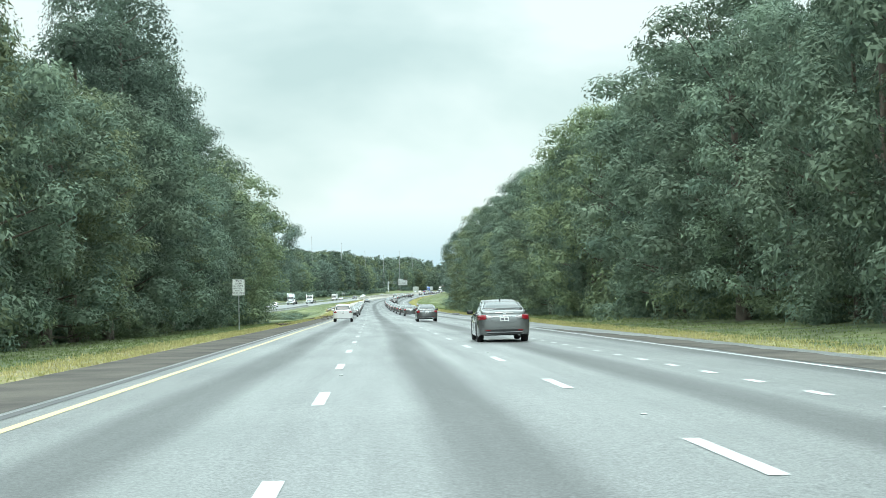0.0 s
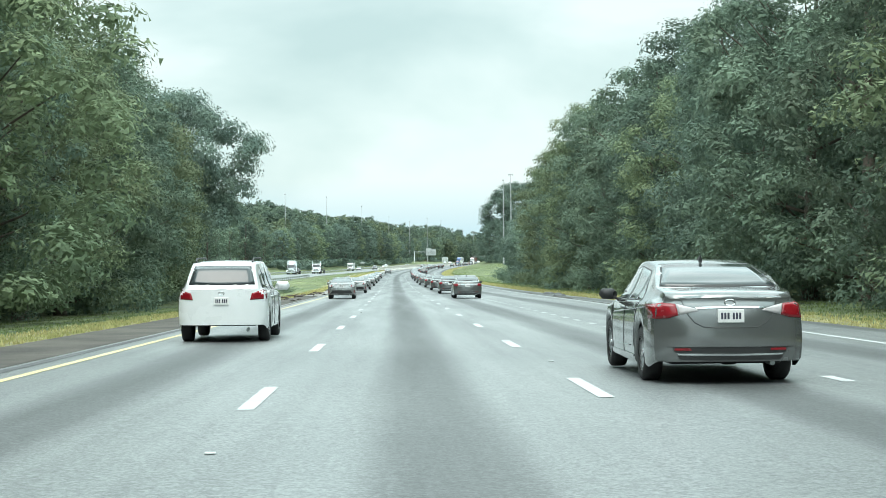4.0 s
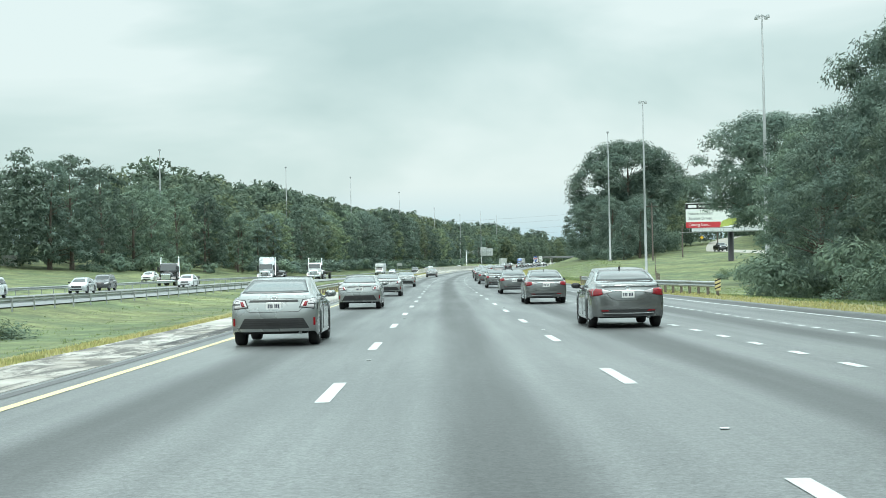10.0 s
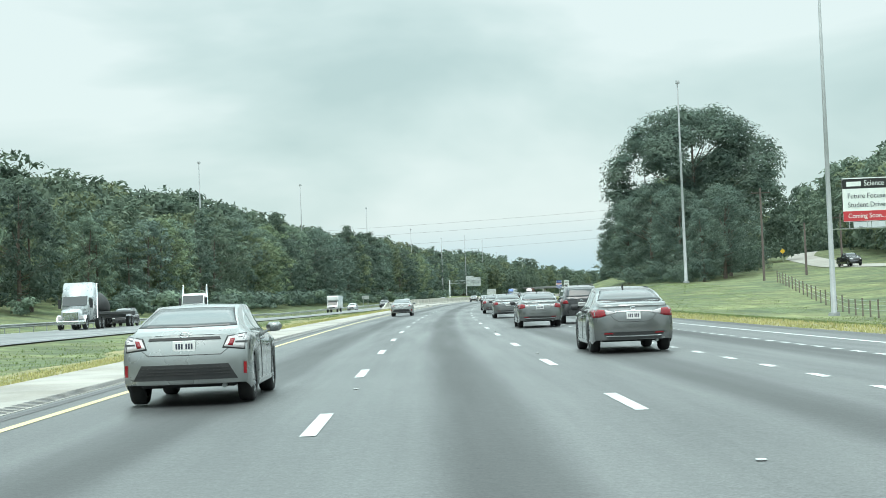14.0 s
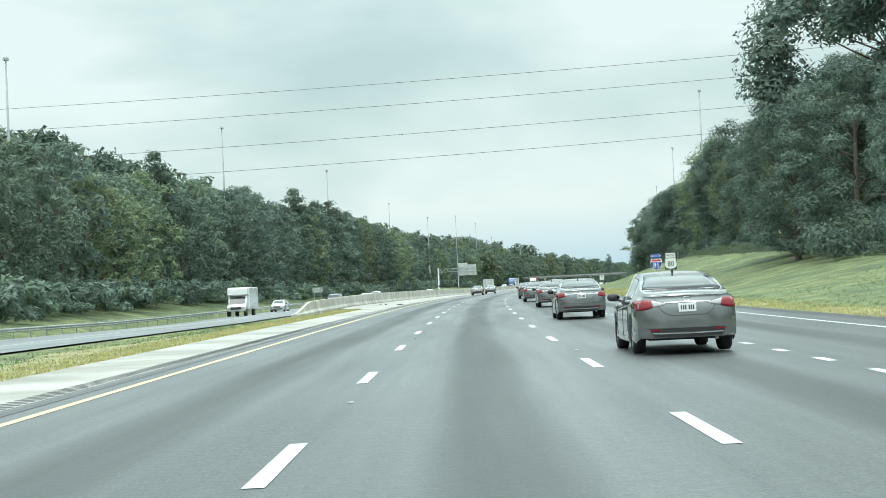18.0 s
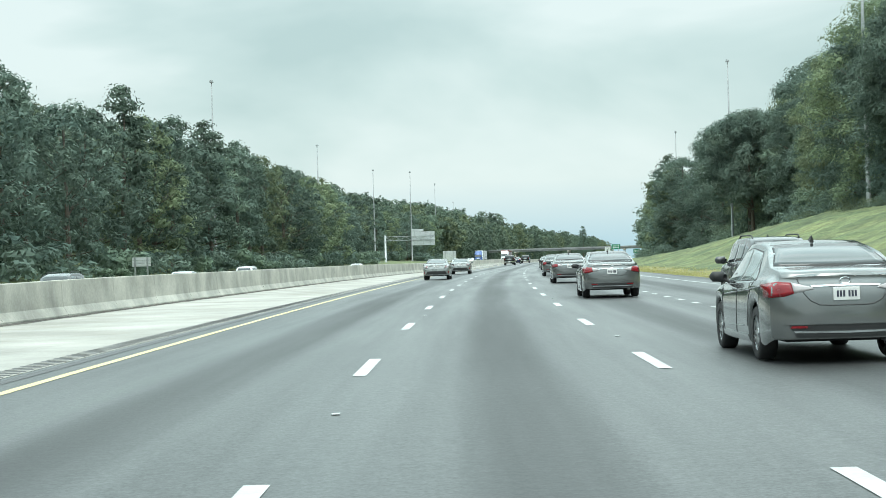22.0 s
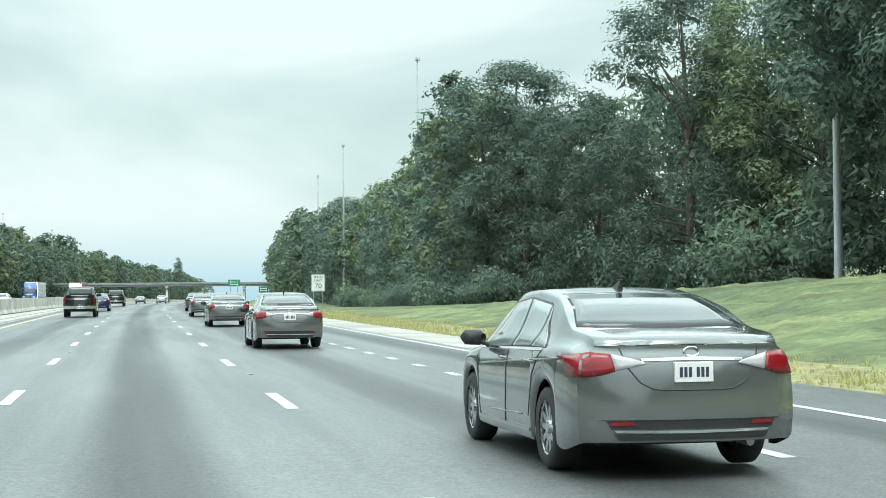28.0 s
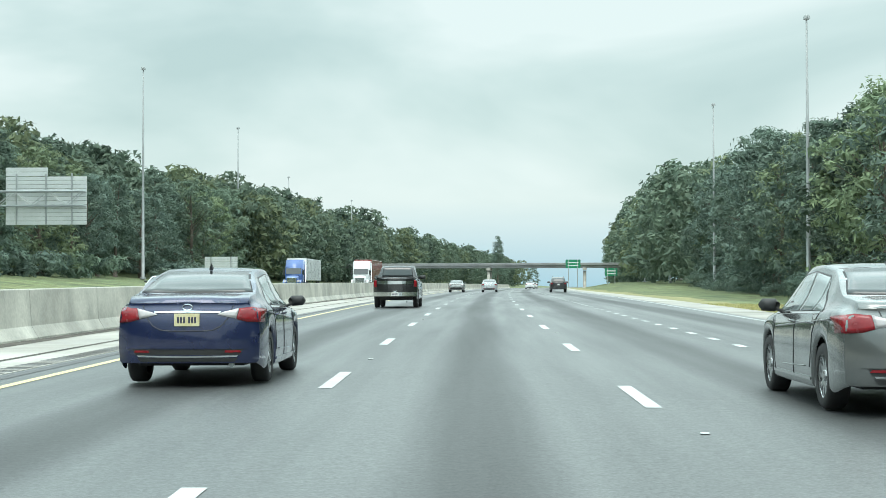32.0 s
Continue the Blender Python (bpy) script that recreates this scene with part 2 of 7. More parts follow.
def road_material():
    """Damp worn asphalt: paler wheel paths, darker oil strip and damp patches along each lane; u is the sheet's first coordinate."""
    m = mat("damp_asphalt", (0.150, 0.158, 0.157), 0.46, 0, (0.115, 0.122, 0.123), 0.11, 0.75, 9.0, 0.006, 0, 0.5)
    n, l = m.node_tree.nodes, m.node_tree.links
    b = n["Principled BSDF"]
    uv = n.new("ShaderNodeUVMap")
    uv.uv_map = "lane"
    sep = n.new("ShaderNodeSeparateXYZ")
    l.new(uv.outputs["UV"], sep.inputs["Vector"])
    cos = n.new("ShaderNodeMath")
    cos.operation = "MULTIPLY"
    cos.inputs[1].default_value = 2 * math.pi / 3.66
    l.new(sep.outputs["X"], cos.inputs[0])
    wave = n.new("ShaderNodeMath")
    wave.operation = "COSINE"
    l.new(cos.outputs[0], wave.inputs[0])
    # the oil strip lies in the lane's middle, where the cosine is lowest
    strip = n.new("ShaderNodeMapRange")
    strip.interpolation_type = "SMOOTHSTEP"
    strip.inputs["From Min"].default_value, strip.inputs["From Max"].default_value = -1.0, -0.2
    strip.inputs["To Min"].default_value, strip.inputs["To Max"].default_value = 0.46, 1.12
    l.new(wave.outputs[0], strip.inputs["Value"])
    stretch = n.new("ShaderNodeMapping")
    stretch.inputs["Scale"].default_value = (0.9, 0.035, 1)
    l.new(uv.outputs["UV"], stretch.inputs["Vector"])
    damp = n.new("ShaderNodeTexNoise")
    damp.inputs["Scale"].default_value, damp.inputs["Detail"].default_value = 1.0, 4.0
    l.new(stretch.outputs["Vector"], damp.inputs["Vector"])
    dr = n.new("ShaderNodeMapRange")
    dr.inputs["From Min"].default_value, dr.inputs["From Max"].default_value = 0.35, 0.65
    dr.inputs["To Min"].default_value, dr.inputs["To Max"].default_value = 0.84, 1.12
    l.new(damp.outputs["Fac"], dr.inputs["Value"])
    mul = n.new("ShaderNodeMath")
    mul.operation = "MULTIPLY"
    l.new(strip.outputs["Result"], mul.inputs[0])
    l.new(dr.outputs["Result"], mul.inputs[1])
    # tone by station: paler at both ends, darker between; the pale start offsets tree shade
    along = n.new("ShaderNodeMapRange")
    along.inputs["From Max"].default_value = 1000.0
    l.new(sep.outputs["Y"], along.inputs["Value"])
    tone_ramp = n.new("ShaderNodeValToRGB")
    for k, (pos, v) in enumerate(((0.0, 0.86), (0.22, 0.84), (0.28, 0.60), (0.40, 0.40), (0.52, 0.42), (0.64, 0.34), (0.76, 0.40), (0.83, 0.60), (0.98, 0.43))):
        el = tone_ramp.color_ramp.elements[k] if k < 2 else tone_ramp.color_ramp.elements.new(pos)
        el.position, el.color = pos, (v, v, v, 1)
    l.new(along.outputs["Result"], tone_ramp.inputs["Fac"])
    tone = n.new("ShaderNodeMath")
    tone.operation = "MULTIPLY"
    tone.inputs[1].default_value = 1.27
    l.new(tone_ramp.outputs["Color"], tone.inputs[0])
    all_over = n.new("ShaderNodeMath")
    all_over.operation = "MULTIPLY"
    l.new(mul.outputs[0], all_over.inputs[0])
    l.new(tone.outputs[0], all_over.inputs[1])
    # stone grain of the worn surface
    tc = n["Texture Coordinate"]
    chips = n.new("ShaderNodeTexNoise")
    chips.inputs["Scale"].default_value, chips.inputs["Detail"].default_value, chips.inputs["Roughness"].default_value = 30.0, 4.0, 0.75
    l.new(tc.outputs["Object"], chips.inputs["Vector"])
    cr = n.new("ShaderNodeMapRange")
    cr.inputs["From Min"].default_value, cr.inputs["From Max"].default_value = 0.36, 0.64
    cr.inputs["To Min"].default_value, cr.inputs["To Max"].default_value = 0.38, 1.62
    l.new(chips.outputs["Fac"], cr.inputs["Value"])
    mul = n.new("ShaderNodeMath")
    mul.operation = "MULTIPLY"
    l.new(all_over.outputs[0], mul.inputs[0])
    l.new(cr.outputs["Result"], mul.inputs[1])
    col = n.new("ShaderNodeMix")
    col.data_type, col.blend_type = "RGBA", "MULTIPLY"
    col.inputs["Factor"].default_value = 1.0
    src = b.inputs["Base Color"].links[0].from_socket
    l.new(src, col.inputs["A"])
    l.new(mul.outputs[0], col.inputs["B"])
    l.new(col.outputs["Result"], b.inputs["Base Color"])
    rg = n.new("ShaderNodeMapRange")
    rg.inputs["From Min"].default_value, rg.inputs["From Max"].default_value = 0.3, 0.7
    rg.inputs["To Min"].default_value, rg.inputs["To Max"].default_value = 0.52, 0.36
    l.new(damp.outputs["Fac"], rg.inputs["Value"])
    dull = n.new("ShaderNodeMath")
    dull.operation = "MULTIPLY_ADD"
    dull.inputs[1].default_value, dull.inputs[2].default_value = -0.19, 0.18
    l.new(strip.outputs["Result"], dull.inputs[0])
    both = n.new("ShaderNodeMath")
    both.operation = "ADD"
    l.new(rg.outputs["Result"], both.inputs[0])
    l.new(dull.outputs[0], both.inputs[1])
    l.new(both.outputs[0], b.inputs["Roughness"])
    return m


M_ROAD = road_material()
# paler base colour stands for sky reflected in the wet far carriageway
M_ROAD_FAR = mat("sheen_paled_asphalt", (0.175, 0.182, 0.182), 0.42, 0, (0.135, 0.14, 0.142), 0.2, 0.5, 14.0)
M_GRASS = mat("mown_grass", (0.090, 0.128, 0.050), 0.9, 0, (0.188, 0.208, 0.088), 0.14, 0.5, 5.0, 0.05, detail=8.0)


def patchy(m, scale, low, high):
    """Uneven growth or soiling over a metre or more, on top of the finer variation."""
    n, l = m.node_tree.nodes, m.node_tree.links
    b = n["Principled BSDF"]
    tex = n.new("ShaderNodeTexNoise")
    tex.inputs["Scale"].default_value, tex.inputs["Detail"].default_value, tex.inputs["Roughness"].default_value = scale, 6.0, 0.6
    l.new(n["Texture Coordinate"].outputs["Object"], tex.inputs["Vector"])
    span = n.new("ShaderNodeMapRange")
    span.inputs["From Min"].default_value, span.inputs["From Max"].default_value = 0.35, 0.65
    span.inputs["To Min"].default_value, span.inputs["To Max"].default_value = low, high
    l.new(tex.outputs["Fac"], span.inputs["Value"])
    mul = n.new("ShaderNodeMix")
    mul.data_type, mul.blend_type = "RGBA", "MULTIPLY"
    mul.inputs["Factor"].default_value = 1.0
    l.new(b.inputs["Base Color"].links[0].from_socket, mul.inputs["A"])
    l.new(span.outputs["Result"], mul.inputs["B"])
    l.new(mul.outputs["Result"], b.inputs["Base Color"])


patchy(M_GRASS, 0.55, 0.55, 1.25)
patchy(M_GRASS, 0.13, 0.78, 1.12)
patchy(M_GRASS, 3.2, 0.78, 1.18)
M_STRAW = mat("dry_mown_grass", (0.30, 0.265, 0.125), 0.9, 0, (0.19, 0.20, 0.08), 0.45, 0.55, 7.0, 0.04, detail=8.0)
M_SOIL = mat("wet_verge_dirt", (0.085, 0.075, 0.06), 0.85, 0, (0.04, 0.036, 0.032), 0.5, 0.5, 8.0, 0.03)
M_CONC = mat("pale_concrete", (0.37, 0.355, 0.32), 0.65, 0, (0.25, 0.235, 0.20), 0.35, 0.4, 14.0, 0.004)
patchy(M_STRAW, 0.9, 0.65, 1.2)
patchy(M_STRAW, 4.0, 0.75, 1.18)
patchy(M_CONC, 0.3, 0.75, 1.12)
M_CONC_DIRTY = mat("muddy_concrete", (0.42, 0.40, 0.36), 0.55, 0, (0.13, 0.105, 0.08), 0.55, 0.5, 11.0, 0.006, detail=8.0)


def streaked(m, dark):
    """Wet mud washed over a slab in ragged streaks along the road."""
    n, l = m.node_tree.nodes, m.node_tree.links
    b = n["Principled BSDF"]
    uv = n.new("ShaderNodeUVMap")
    uv.uv_map = "lane"
    stretch = n.new("ShaderNodeMapping")
    stretch.inputs["Scale"].default_value = (2.2, 0.5, 1)
    l.new(uv.outputs["UV"], stretch.inputs["Vector"])
    tex = n.new("ShaderNodeTexNoise")
    tex.inputs["Scale"].default_value, tex.inputs["Detail"].default_value, tex.inputs["Roughness"].default_value, tex.inputs["Distortion"].default_value = 1.0, 7.0, 0.68, 0.8
    l.new(stretch.outputs["Vector"], tex.inputs["Vector"])
    edge = n.new("ShaderNodeMapRange")
    edge.inputs["From Min"].default_value, edge.inputs["From Max"].default_value = 0.46, 0.56
    l.new(tex.outputs["Fac"], edge.inputs["Value"])
    mix = n.new("ShaderNodeMix")
    mix.data_type = "RGBA"
    mix.inputs["B"].default_value = (*dark, 1)
    l.new(edge.outputs["Result"], mix.inputs["Factor"])
    l.new(b.inputs["Base Color"].links[0].from_socket, mix.inputs["A"])
    l.new(mix.outputs["Result"], b.inputs["Base Color"])


streaked(M_CONC_DIRTY, (0.06, 0.052, 0.042))
M_WHITE = mat("white_road_paint", (0.52, 0.54, 0.54), 0.55, 0, (0.36, 0.38, 0.38), 1.6, 0.35, 30.0)
M_YELLOW = mat("yellow_road_paint", (0.60, 0.50, 0.24), 0.5, 0, (0.55, 0.49, 0.31), 0.8, 0.3, 30.0)
M_STEEL = mat("galvanised_steel", (0.42, 0.45, 0.45), 0.42, 0.75, (0.32, 0.34, 0.34), 1.5, 0.3, 20.0)


# ---- building helpers ----
def mesh_of(name, bm, material, smooth=False):
    me = bpy.data.meshes.new(name)
    bm.to_mesh(me)
    bm.free()
    for m in material if isinstance(material, (list, tuple)) else (material,):
        me.materials.append(m)
    if smooth:
        me.polygons.foreach_set("use_smooth", [True] * len(me.polygons))
    return me


def part(name, bm, material, parent=None, label="", smooth=False):
    ob = new(name, mesh_of(name, bm, material, smooth))
    if parent is not None:
        ob.parent = parent
    if label:
        ob["label"] = label
    return ob


def box(bm, x0, x1, y0, y1, z0, z1, bevel=0.0):
    v = [bm.verts.new((x, y, z)) for z in (z0, z1) for y in (y0, y1) for x in (x0, x1)]
    f = [bm.faces.new([v[i] for i in q]) for q in ((0, 2, 3, 1), (4, 5, 7, 6), (0, 1, 5, 4), (2, 6, 7, 3), (0, 4, 6, 2), (1, 3, 7, 5))]
    if bevel:
        bmesh.ops.bevel(bm, geom=list({e for q in f for e in q.edges}), offset=bevel, segments=1, affect="EDGES")
    return f


def tube(bm, points, radii, sides=8, cap=True):
    """A round bar through the points."""
    rings = []
    pts = [Vector(p) for p in points]
    for i, p in enumerate(pts):
        d = (pts[min(i + 1, len(pts) - 1)] - pts[max(i - 1, 0)]).normalized()
        a = d.orthogonal().normalized()
        if abs(d.z) < 0.9:
            a = d.cross(Vector((0, 0, 1))).normalized()
        else:
            a = Vector((1, 0, 0))
        b = d.cross(a)
        r = radii[i] if isinstance(radii, (list, tuple)) else radii
        rings.append([bm.verts.new(p + (a * math.cos(k * 2 * math.pi / sides) + b * math.sin(k * 2 * math.pi / sides)) * r) for k in range(sides)])
    for r0, r1 in zip(rings, rings[1:]):
        for k in range(sides):
            bm.faces.new((r0[k], r0[(k + 1) % sides], r1[(k + 1) % sides], r1[k]))
    if cap:
        bm.faces.new(rings[0])
        bm.faces.new(rings[-1])
    return rings


def thing(name, m, label, category, group="", kind=""):
    ob = new(name)
    ob.empty_display_size = 0.3
    ob.matrix_world = m
    return tagged(ob, label, category, group, kind)


def stand(s, u, h=0.0, turn=0.0):
    """A pose at (s, u) that faces along the road; turn in degrees to the left."""
    p = at(s, u, h)
    return pose(p.x, p.y, p.z, 0, 0, turn - math.degrees(axis(s)[3]))


def sheet(name, us, s0, s1, step, material, lift=0.0, follow=True, kind="structure", label="", parent=None):
    """A strip of surface along the road; us gives the values of u at a station."""
    st = np.arange(s0, s1 + step * 0.5, step)
    rows = [us(s) for s in st]
    nu = len(rows[0])
    me = bpy.data.meshes.new(name)
    vs = [tuple(at(s, u, (level(s, u) if follow else 0.0) + lift)) for s, r in zip(st, rows) for u in r]
    fs = [(i * nu + k, i * nu + k + 1, (i + 1) * nu + k + 1, (i + 1) * nu + k) for i in range(len(st) - 1) for k in range(nu - 1)]
    me.from_pydata(vs, [], fs)
    uv = me.uv_layers.new(name="lane")
    flat = [(u, s) for s, r in zip(st, rows) for u in r]
    loops = np.empty(len(me.loops), dtype=np.int32)
    me.loops.foreach_get("vertex_index", loops)
    uv.data.foreach_set("uv", np.array(flat, dtype=np.float32)[loops].ravel())
    me.materials.append(material)
    me.polygons.foreach_set("use_smooth", [True] * len(me.polygons))
    me.update()
    ob = new(name, me)
    if parent is not None:
        ob.parent = parent
        if label:
            ob["label"] = label
        return ob
    return tagged(ob, label, "", "", kind)


# ---- ground and roads ----
def ground_rows(s):
    a, b = far_road_u(s)
    g = [-900, -500, -300, -200, -150, -120, -100, -85, -75, -68, -60, -54, b - 6, b - 3, (a + b) / 2, a]
    lo = apron_u(s)
    g += [a + (lo - a) * k for k in (0.2, 0.4, 0.6, 0.8, 0.93)]
    g += [lo + 0.3, max(lo + 0.6, -4.6), -3.9, 2, 13.6, 15, 17, 20, 23, 26, 29, 32, 36, 42, 50, 60, 75, 95, 130, 160, 220, 300, 500, 900]
    return sorted(g)


sheet("ground", ground_rows, -240, 2700, 10, M_GRASS, -0.05, label="mown grass verges and median, yellowing at the road")


def main_rows(s):
    y, e = yellow_u(s), edge_u(s)
    return [y - 0.75, y + 0.4, -1.5, 0.5, 1.8, 3.6, 5.4, 7.2, 9.0, e, e + 0.6, e + steps(s, (0, 2.2), (100, 2.4), (350, 1.6), (700, 2.0), (1400, 2.2))]


def verge_rows(s):
    e = edge_u(s) + steps(s, (0, 2.0), (100, 2.2), (350, 1.4), (700, 1.8), (1400, 2.0))
    w = 2.4 + steps(s, (640, 0), (720, 1.7), (960, 1.7), (1010, 0.8)) + 0.7 * math.sin(s * 0.11) + 0.4 * math.sin(s * 0.43)
    return [e, e + w * 0.5, e + w]


def median_rows(s):
    w = 2.0 + 0.6 * math.sin(s * 0.17) + 0.4 * math.sin(s * 0.39 + 1) + steps(s, (230, 0), (285, 2.2), (400, 2.0), (480, 2.2), (560, 3.0), (640, 1.0), (674, 0.2))
    return [apron_u(s) - w, apron_u(s) - w * 0.4, apron_u(s) + 0.15]


sheet("verge", verge_rows, -60, 1400, 3, M_STRAW, -0.03, True, label="dry straw-coloured mown verge beside the road")
sheet("verge_2", median_rows, -60, 674, 3, M_STRAW, -0.03, True, label="dry straw-coloured median edge")
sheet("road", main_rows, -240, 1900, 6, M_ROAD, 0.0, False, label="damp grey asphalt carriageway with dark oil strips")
sheet("road_2", lambda s: [far_road_u(s)[1], far_road_u(s)[1] * 0.6 + far_road_u(s)[0] * 0.4, far_road_u(s)[0] - 0.05], -240, 1640, 10, M_ROAD_FAR, 0.02, True, label="asphalt carriageway for oncoming traffic")
sheet("shoulder", lambda s: [apron_u(s), yellow_u(s) - 0.751], 344, 1900, 6, M_CONC, 0.004, False, label="pale concrete median shoulder")
sheet("gutter_dirt", lambda s: [barrier_u(s) + 0.33, barrier_u(s) + 0.33 + 0.35 + 0.15 * math.sin(s * 0.3) + 0.1 * math.sin(s * 0.9)], 700, 1400, 3, M_SOIL, 0.008, False, label="strip of dark washed dirt along the barrier")
sheet("joint", lambda s: [barrier_u(s) * 0.45 + yellow_u(s) * 0.55 - 0.08, barrier_u(s) * 0.45 + yellow_u(s) * 0.55 + 0.06], 830, 1400, 6, M_SOIL, 0.009, False, label="dark open joint along the concrete shoulder")
sheet("shoulder_2", lambda s: [apron_u(s), yellow_u(s) - 0.751], -240, 236, 6, M_SOIL, 0.004, False, label="muddy dark shoulder with washed-out dirt")

sheet("shoulder_3", lambda s: [apron_u(s), yellow_u(s) - 0.751], 236, 344, 6, M_CONC_DIRTY, 0.004, False, label="concrete shoulder streaked with washed-up mud")

sheet("shoulder_4", lambda s: [edge_u(s) + 0.35, edge_u(s) + 2.25], 900, 1400, 6, M_CONC, 0.004, False, label="pale concrete outer shoulder")

sheet("wet_strip", lambda s: [edge_u(s) + 0.25 + 0.1 * math.sin(s * 0.5), edge_u(s) + 0.35 + steps(s, (20, 1.4), (56, 1.15), (68, 0.7), (86, 0.12)) + 0.12 * math.sin(s * 0.9)], 20, 86, 2, M_SOIL, 0.006, False, label="dark wet strip of broken asphalt on the outer shoulder")
sheet("wet_strip_2", lambda s: [edge_u(s) + 0.3, edge_u(s) + 0.45 + 0.5 * max(0.0, math.sin(s * 0.21))], 190, 246, 2, M_SOIL, 0.006, False, label="dark wet patches on the outer shoulder")

def rough_bank():
    """The unmown bank on the right, humped and hollowed over a metre or two."""
    st, n = np.arange(690, 968, 0.8), 34
    vs = []
    for s in st:
        u0 = edge_u(s) + 5.2
        for k in range(n + 1):
            u = u0 + (38.5 - u0) * k / n
            fade = min(1.0, k / 6) * min(1.0, (s - 690) / 12, (968 - s) / 12)
            q = Vector((s * 0.30, u * 0.42, 0.0))
            bump = 0.26 * noise.noise(q) + 0.15 * noise.noise(q * 2.7) + 0.07 * noise.noise(q * 6.5)
            vs.append(tuple(at(s, u, level(s, u) - 0.02 + fade * (0.16 + bump))))
    w = n + 1
    fs = [(i * w + k, i * w + k + 1, (i + 1) * w + k + 1, (i + 1) * w + k) for i in range(len(st) - 1) for k in range(n)]
    me = bpy.data.meshes.new("bank")
    me.from_pydata(vs, [], fs)
    me.materials.append(M_GRASS)
    me.polygons.foreach_set("use_smooth", [True] * len(me.polygons))
    me.update()
    tagged(new("bank", me), "rough unmown green grass bank beside the road", "", "", "structure")


rough_bank()

# ---- lane marks ----
marks = thing("lane_marks", Matrix.Identity(4), "white and yellow painted lane lines on asphalt", "road marking", "", "structure")
PH = np.arange(0.0, 1300.0, 120.0)
PHASE_L = (-1.51, -0.5, -0.93, -0.66, -0.73, -0.26, 0.59, 0.74, 1.04, 1.05, 1.04)
PHASE_R = (1.3, 0.46, 1.21, 1.19, 1.2, 0.88, -0.54, -0.8, -1.82, -1.67, -1.66)


def bar(bm, s0, s1, u0, u1, lift=0.006):
    k = max(1, int((s1 - s0) / 6))
    vs = [[bm.verts.new(at(s0 + (s1 - s0) * i / k, u, lift)) for u in (u0, u1)] for i in range(k + 1)]
    for a, b in zip(vs, vs[1:]):
        bm.faces.new((a[0], a[1], b[1], b[0]))


def long_line(name, u_of, half, s0, s1, material, lift=0.006):
    return sheet(name, lambda s: [u_of(s) - half, u_of(s) + half], s0, s1, 6, material, lift, False, parent=marks)


long_line("yellow_line", yellow_u, 0.075, -240, 1900, M_YELLOW)
long_line("white_line", edge_u, 0.075, -240, 1900, M_WHITE)
long_line("white_line", lambda s: far_road_u(s)[0] - 1.5, 0.08, -200, 1900, M_WHITE, 0.03)
long_line("white_line", lambda s: far_road_u(s)[1] + 2.2, 0.08, -200, 1900, M_WHITE, 0.03)
for base, shift, lane_u in ((23.75, PHASE_L, 0.0), (11.47, PHASE_R, 3.66)):
    for n in range(-4, 118):
        c = base + 12.19 * n
        c += float(np.interp(c - 30, PH, shift))
        bm = bmesh.new()
        bar(bm, c - 1.6, c + 1.6, lane_u - 0.085, lane_u + 0.085)
        part("lane_dash", bm, M_WHITE, marks)
bm = bmesh.new()
DOTS = ((-30, -55.1), (0, 48.35), (6, 69.06), (78, 318.67), (83, 335.86), (141, 536.70), (144, 547.07), (169, 632.60), (170, 636.10), (228, 838.25), (237, 869.49), (245, 897.70), (247, 904.49), (270, 982.67), (273, 992.41), (330, 1189.5))
for n in range(-30, 330):
    c = steps(n, *DOTS)
    w = steps(c, (50, 6.68), (325, 7.14), (542, 6.96), (634, 7.3), (751, 7.3), (860, 7.1), (900, 7.33), (987, 6.95))
    bar(bm, c - 0.55, c + 0.55, w - 0.085, w + 0.085)
for n in range(140):
    c = 262.0 + 1.6 * n
    w = steps(c, (298, 9.94), (420, 9.76), (486, 9.7))
    bar(bm, c - 0.4, c + 0.4, w - 0.07, w + 0.07)
tagged(part("dotted_line", bm, M_WHITE, marks), kind="stuff")

# ---- trees ----
M_BARK = mat("bark", (0.12, 0.095, 0.075), 0.9, 0, (0.07, 0.06, 0.05), 3.0, 0.4, 18.0, 0.02)


def leaf_material(name, base, tint, through=0.28):
    m = mat(name, base, 0.75, 0, tint, 0.35, 0.5, 3.0, 0.0, 0, 0.10, by_object=0.26)
    n, l = m.node_tree.nodes, m.node_tree.links
    b = n["Principled BSDF"]
    geo = n.new("ShaderNodeNewGeometry")
    hsv = n.new("ShaderNodeHueSaturation")
    val = n.new("ShaderNodeMapRange")
    val.inputs["To Min"].default_value, val.inputs["To Max"].default_value = 0.82, 1.2
    l.new(geo.outputs["Random Per Island"], val.inputs["Value"])
    l.new(val.outputs["Result"], hsv.inputs["Value"])
    l.new(b.inputs["Base Color"].links[0].from_socket, hsv.inputs["Color"])
    l.new(hsv.outputs["Color"], b.inputs["Base Color"])
    # light that comes through the leaf
    tr = n.new("ShaderNodeBsdfTranslucent")
    mix = n.new("ShaderNodeMixShader")
    mix.inputs["Fac"].default_value = through
    l.new(hsv.outputs["Color"], tr.inputs["Color"])
    l.new(b.outputs["BSDF"], mix.inputs[1])
    l.new(tr.outputs["BSDF"], mix.inputs[2])
    l.new(mix.outputs["Shader"], n["Material Output"].inputs["Surface"])
    return m


# M_LEAF_D is a darker copy of M_LEAF; the difference stands for haze and exposure
M_LEAF = leaf_material("broad_leaves", (0.178, 0.234, 0.168), (0.122, 0.176, 0.137))
M_LEAF_D = leaf_material("darkened_leaves", (0.144, 0.192, 0.152), (0.102, 0.148, 0.126))
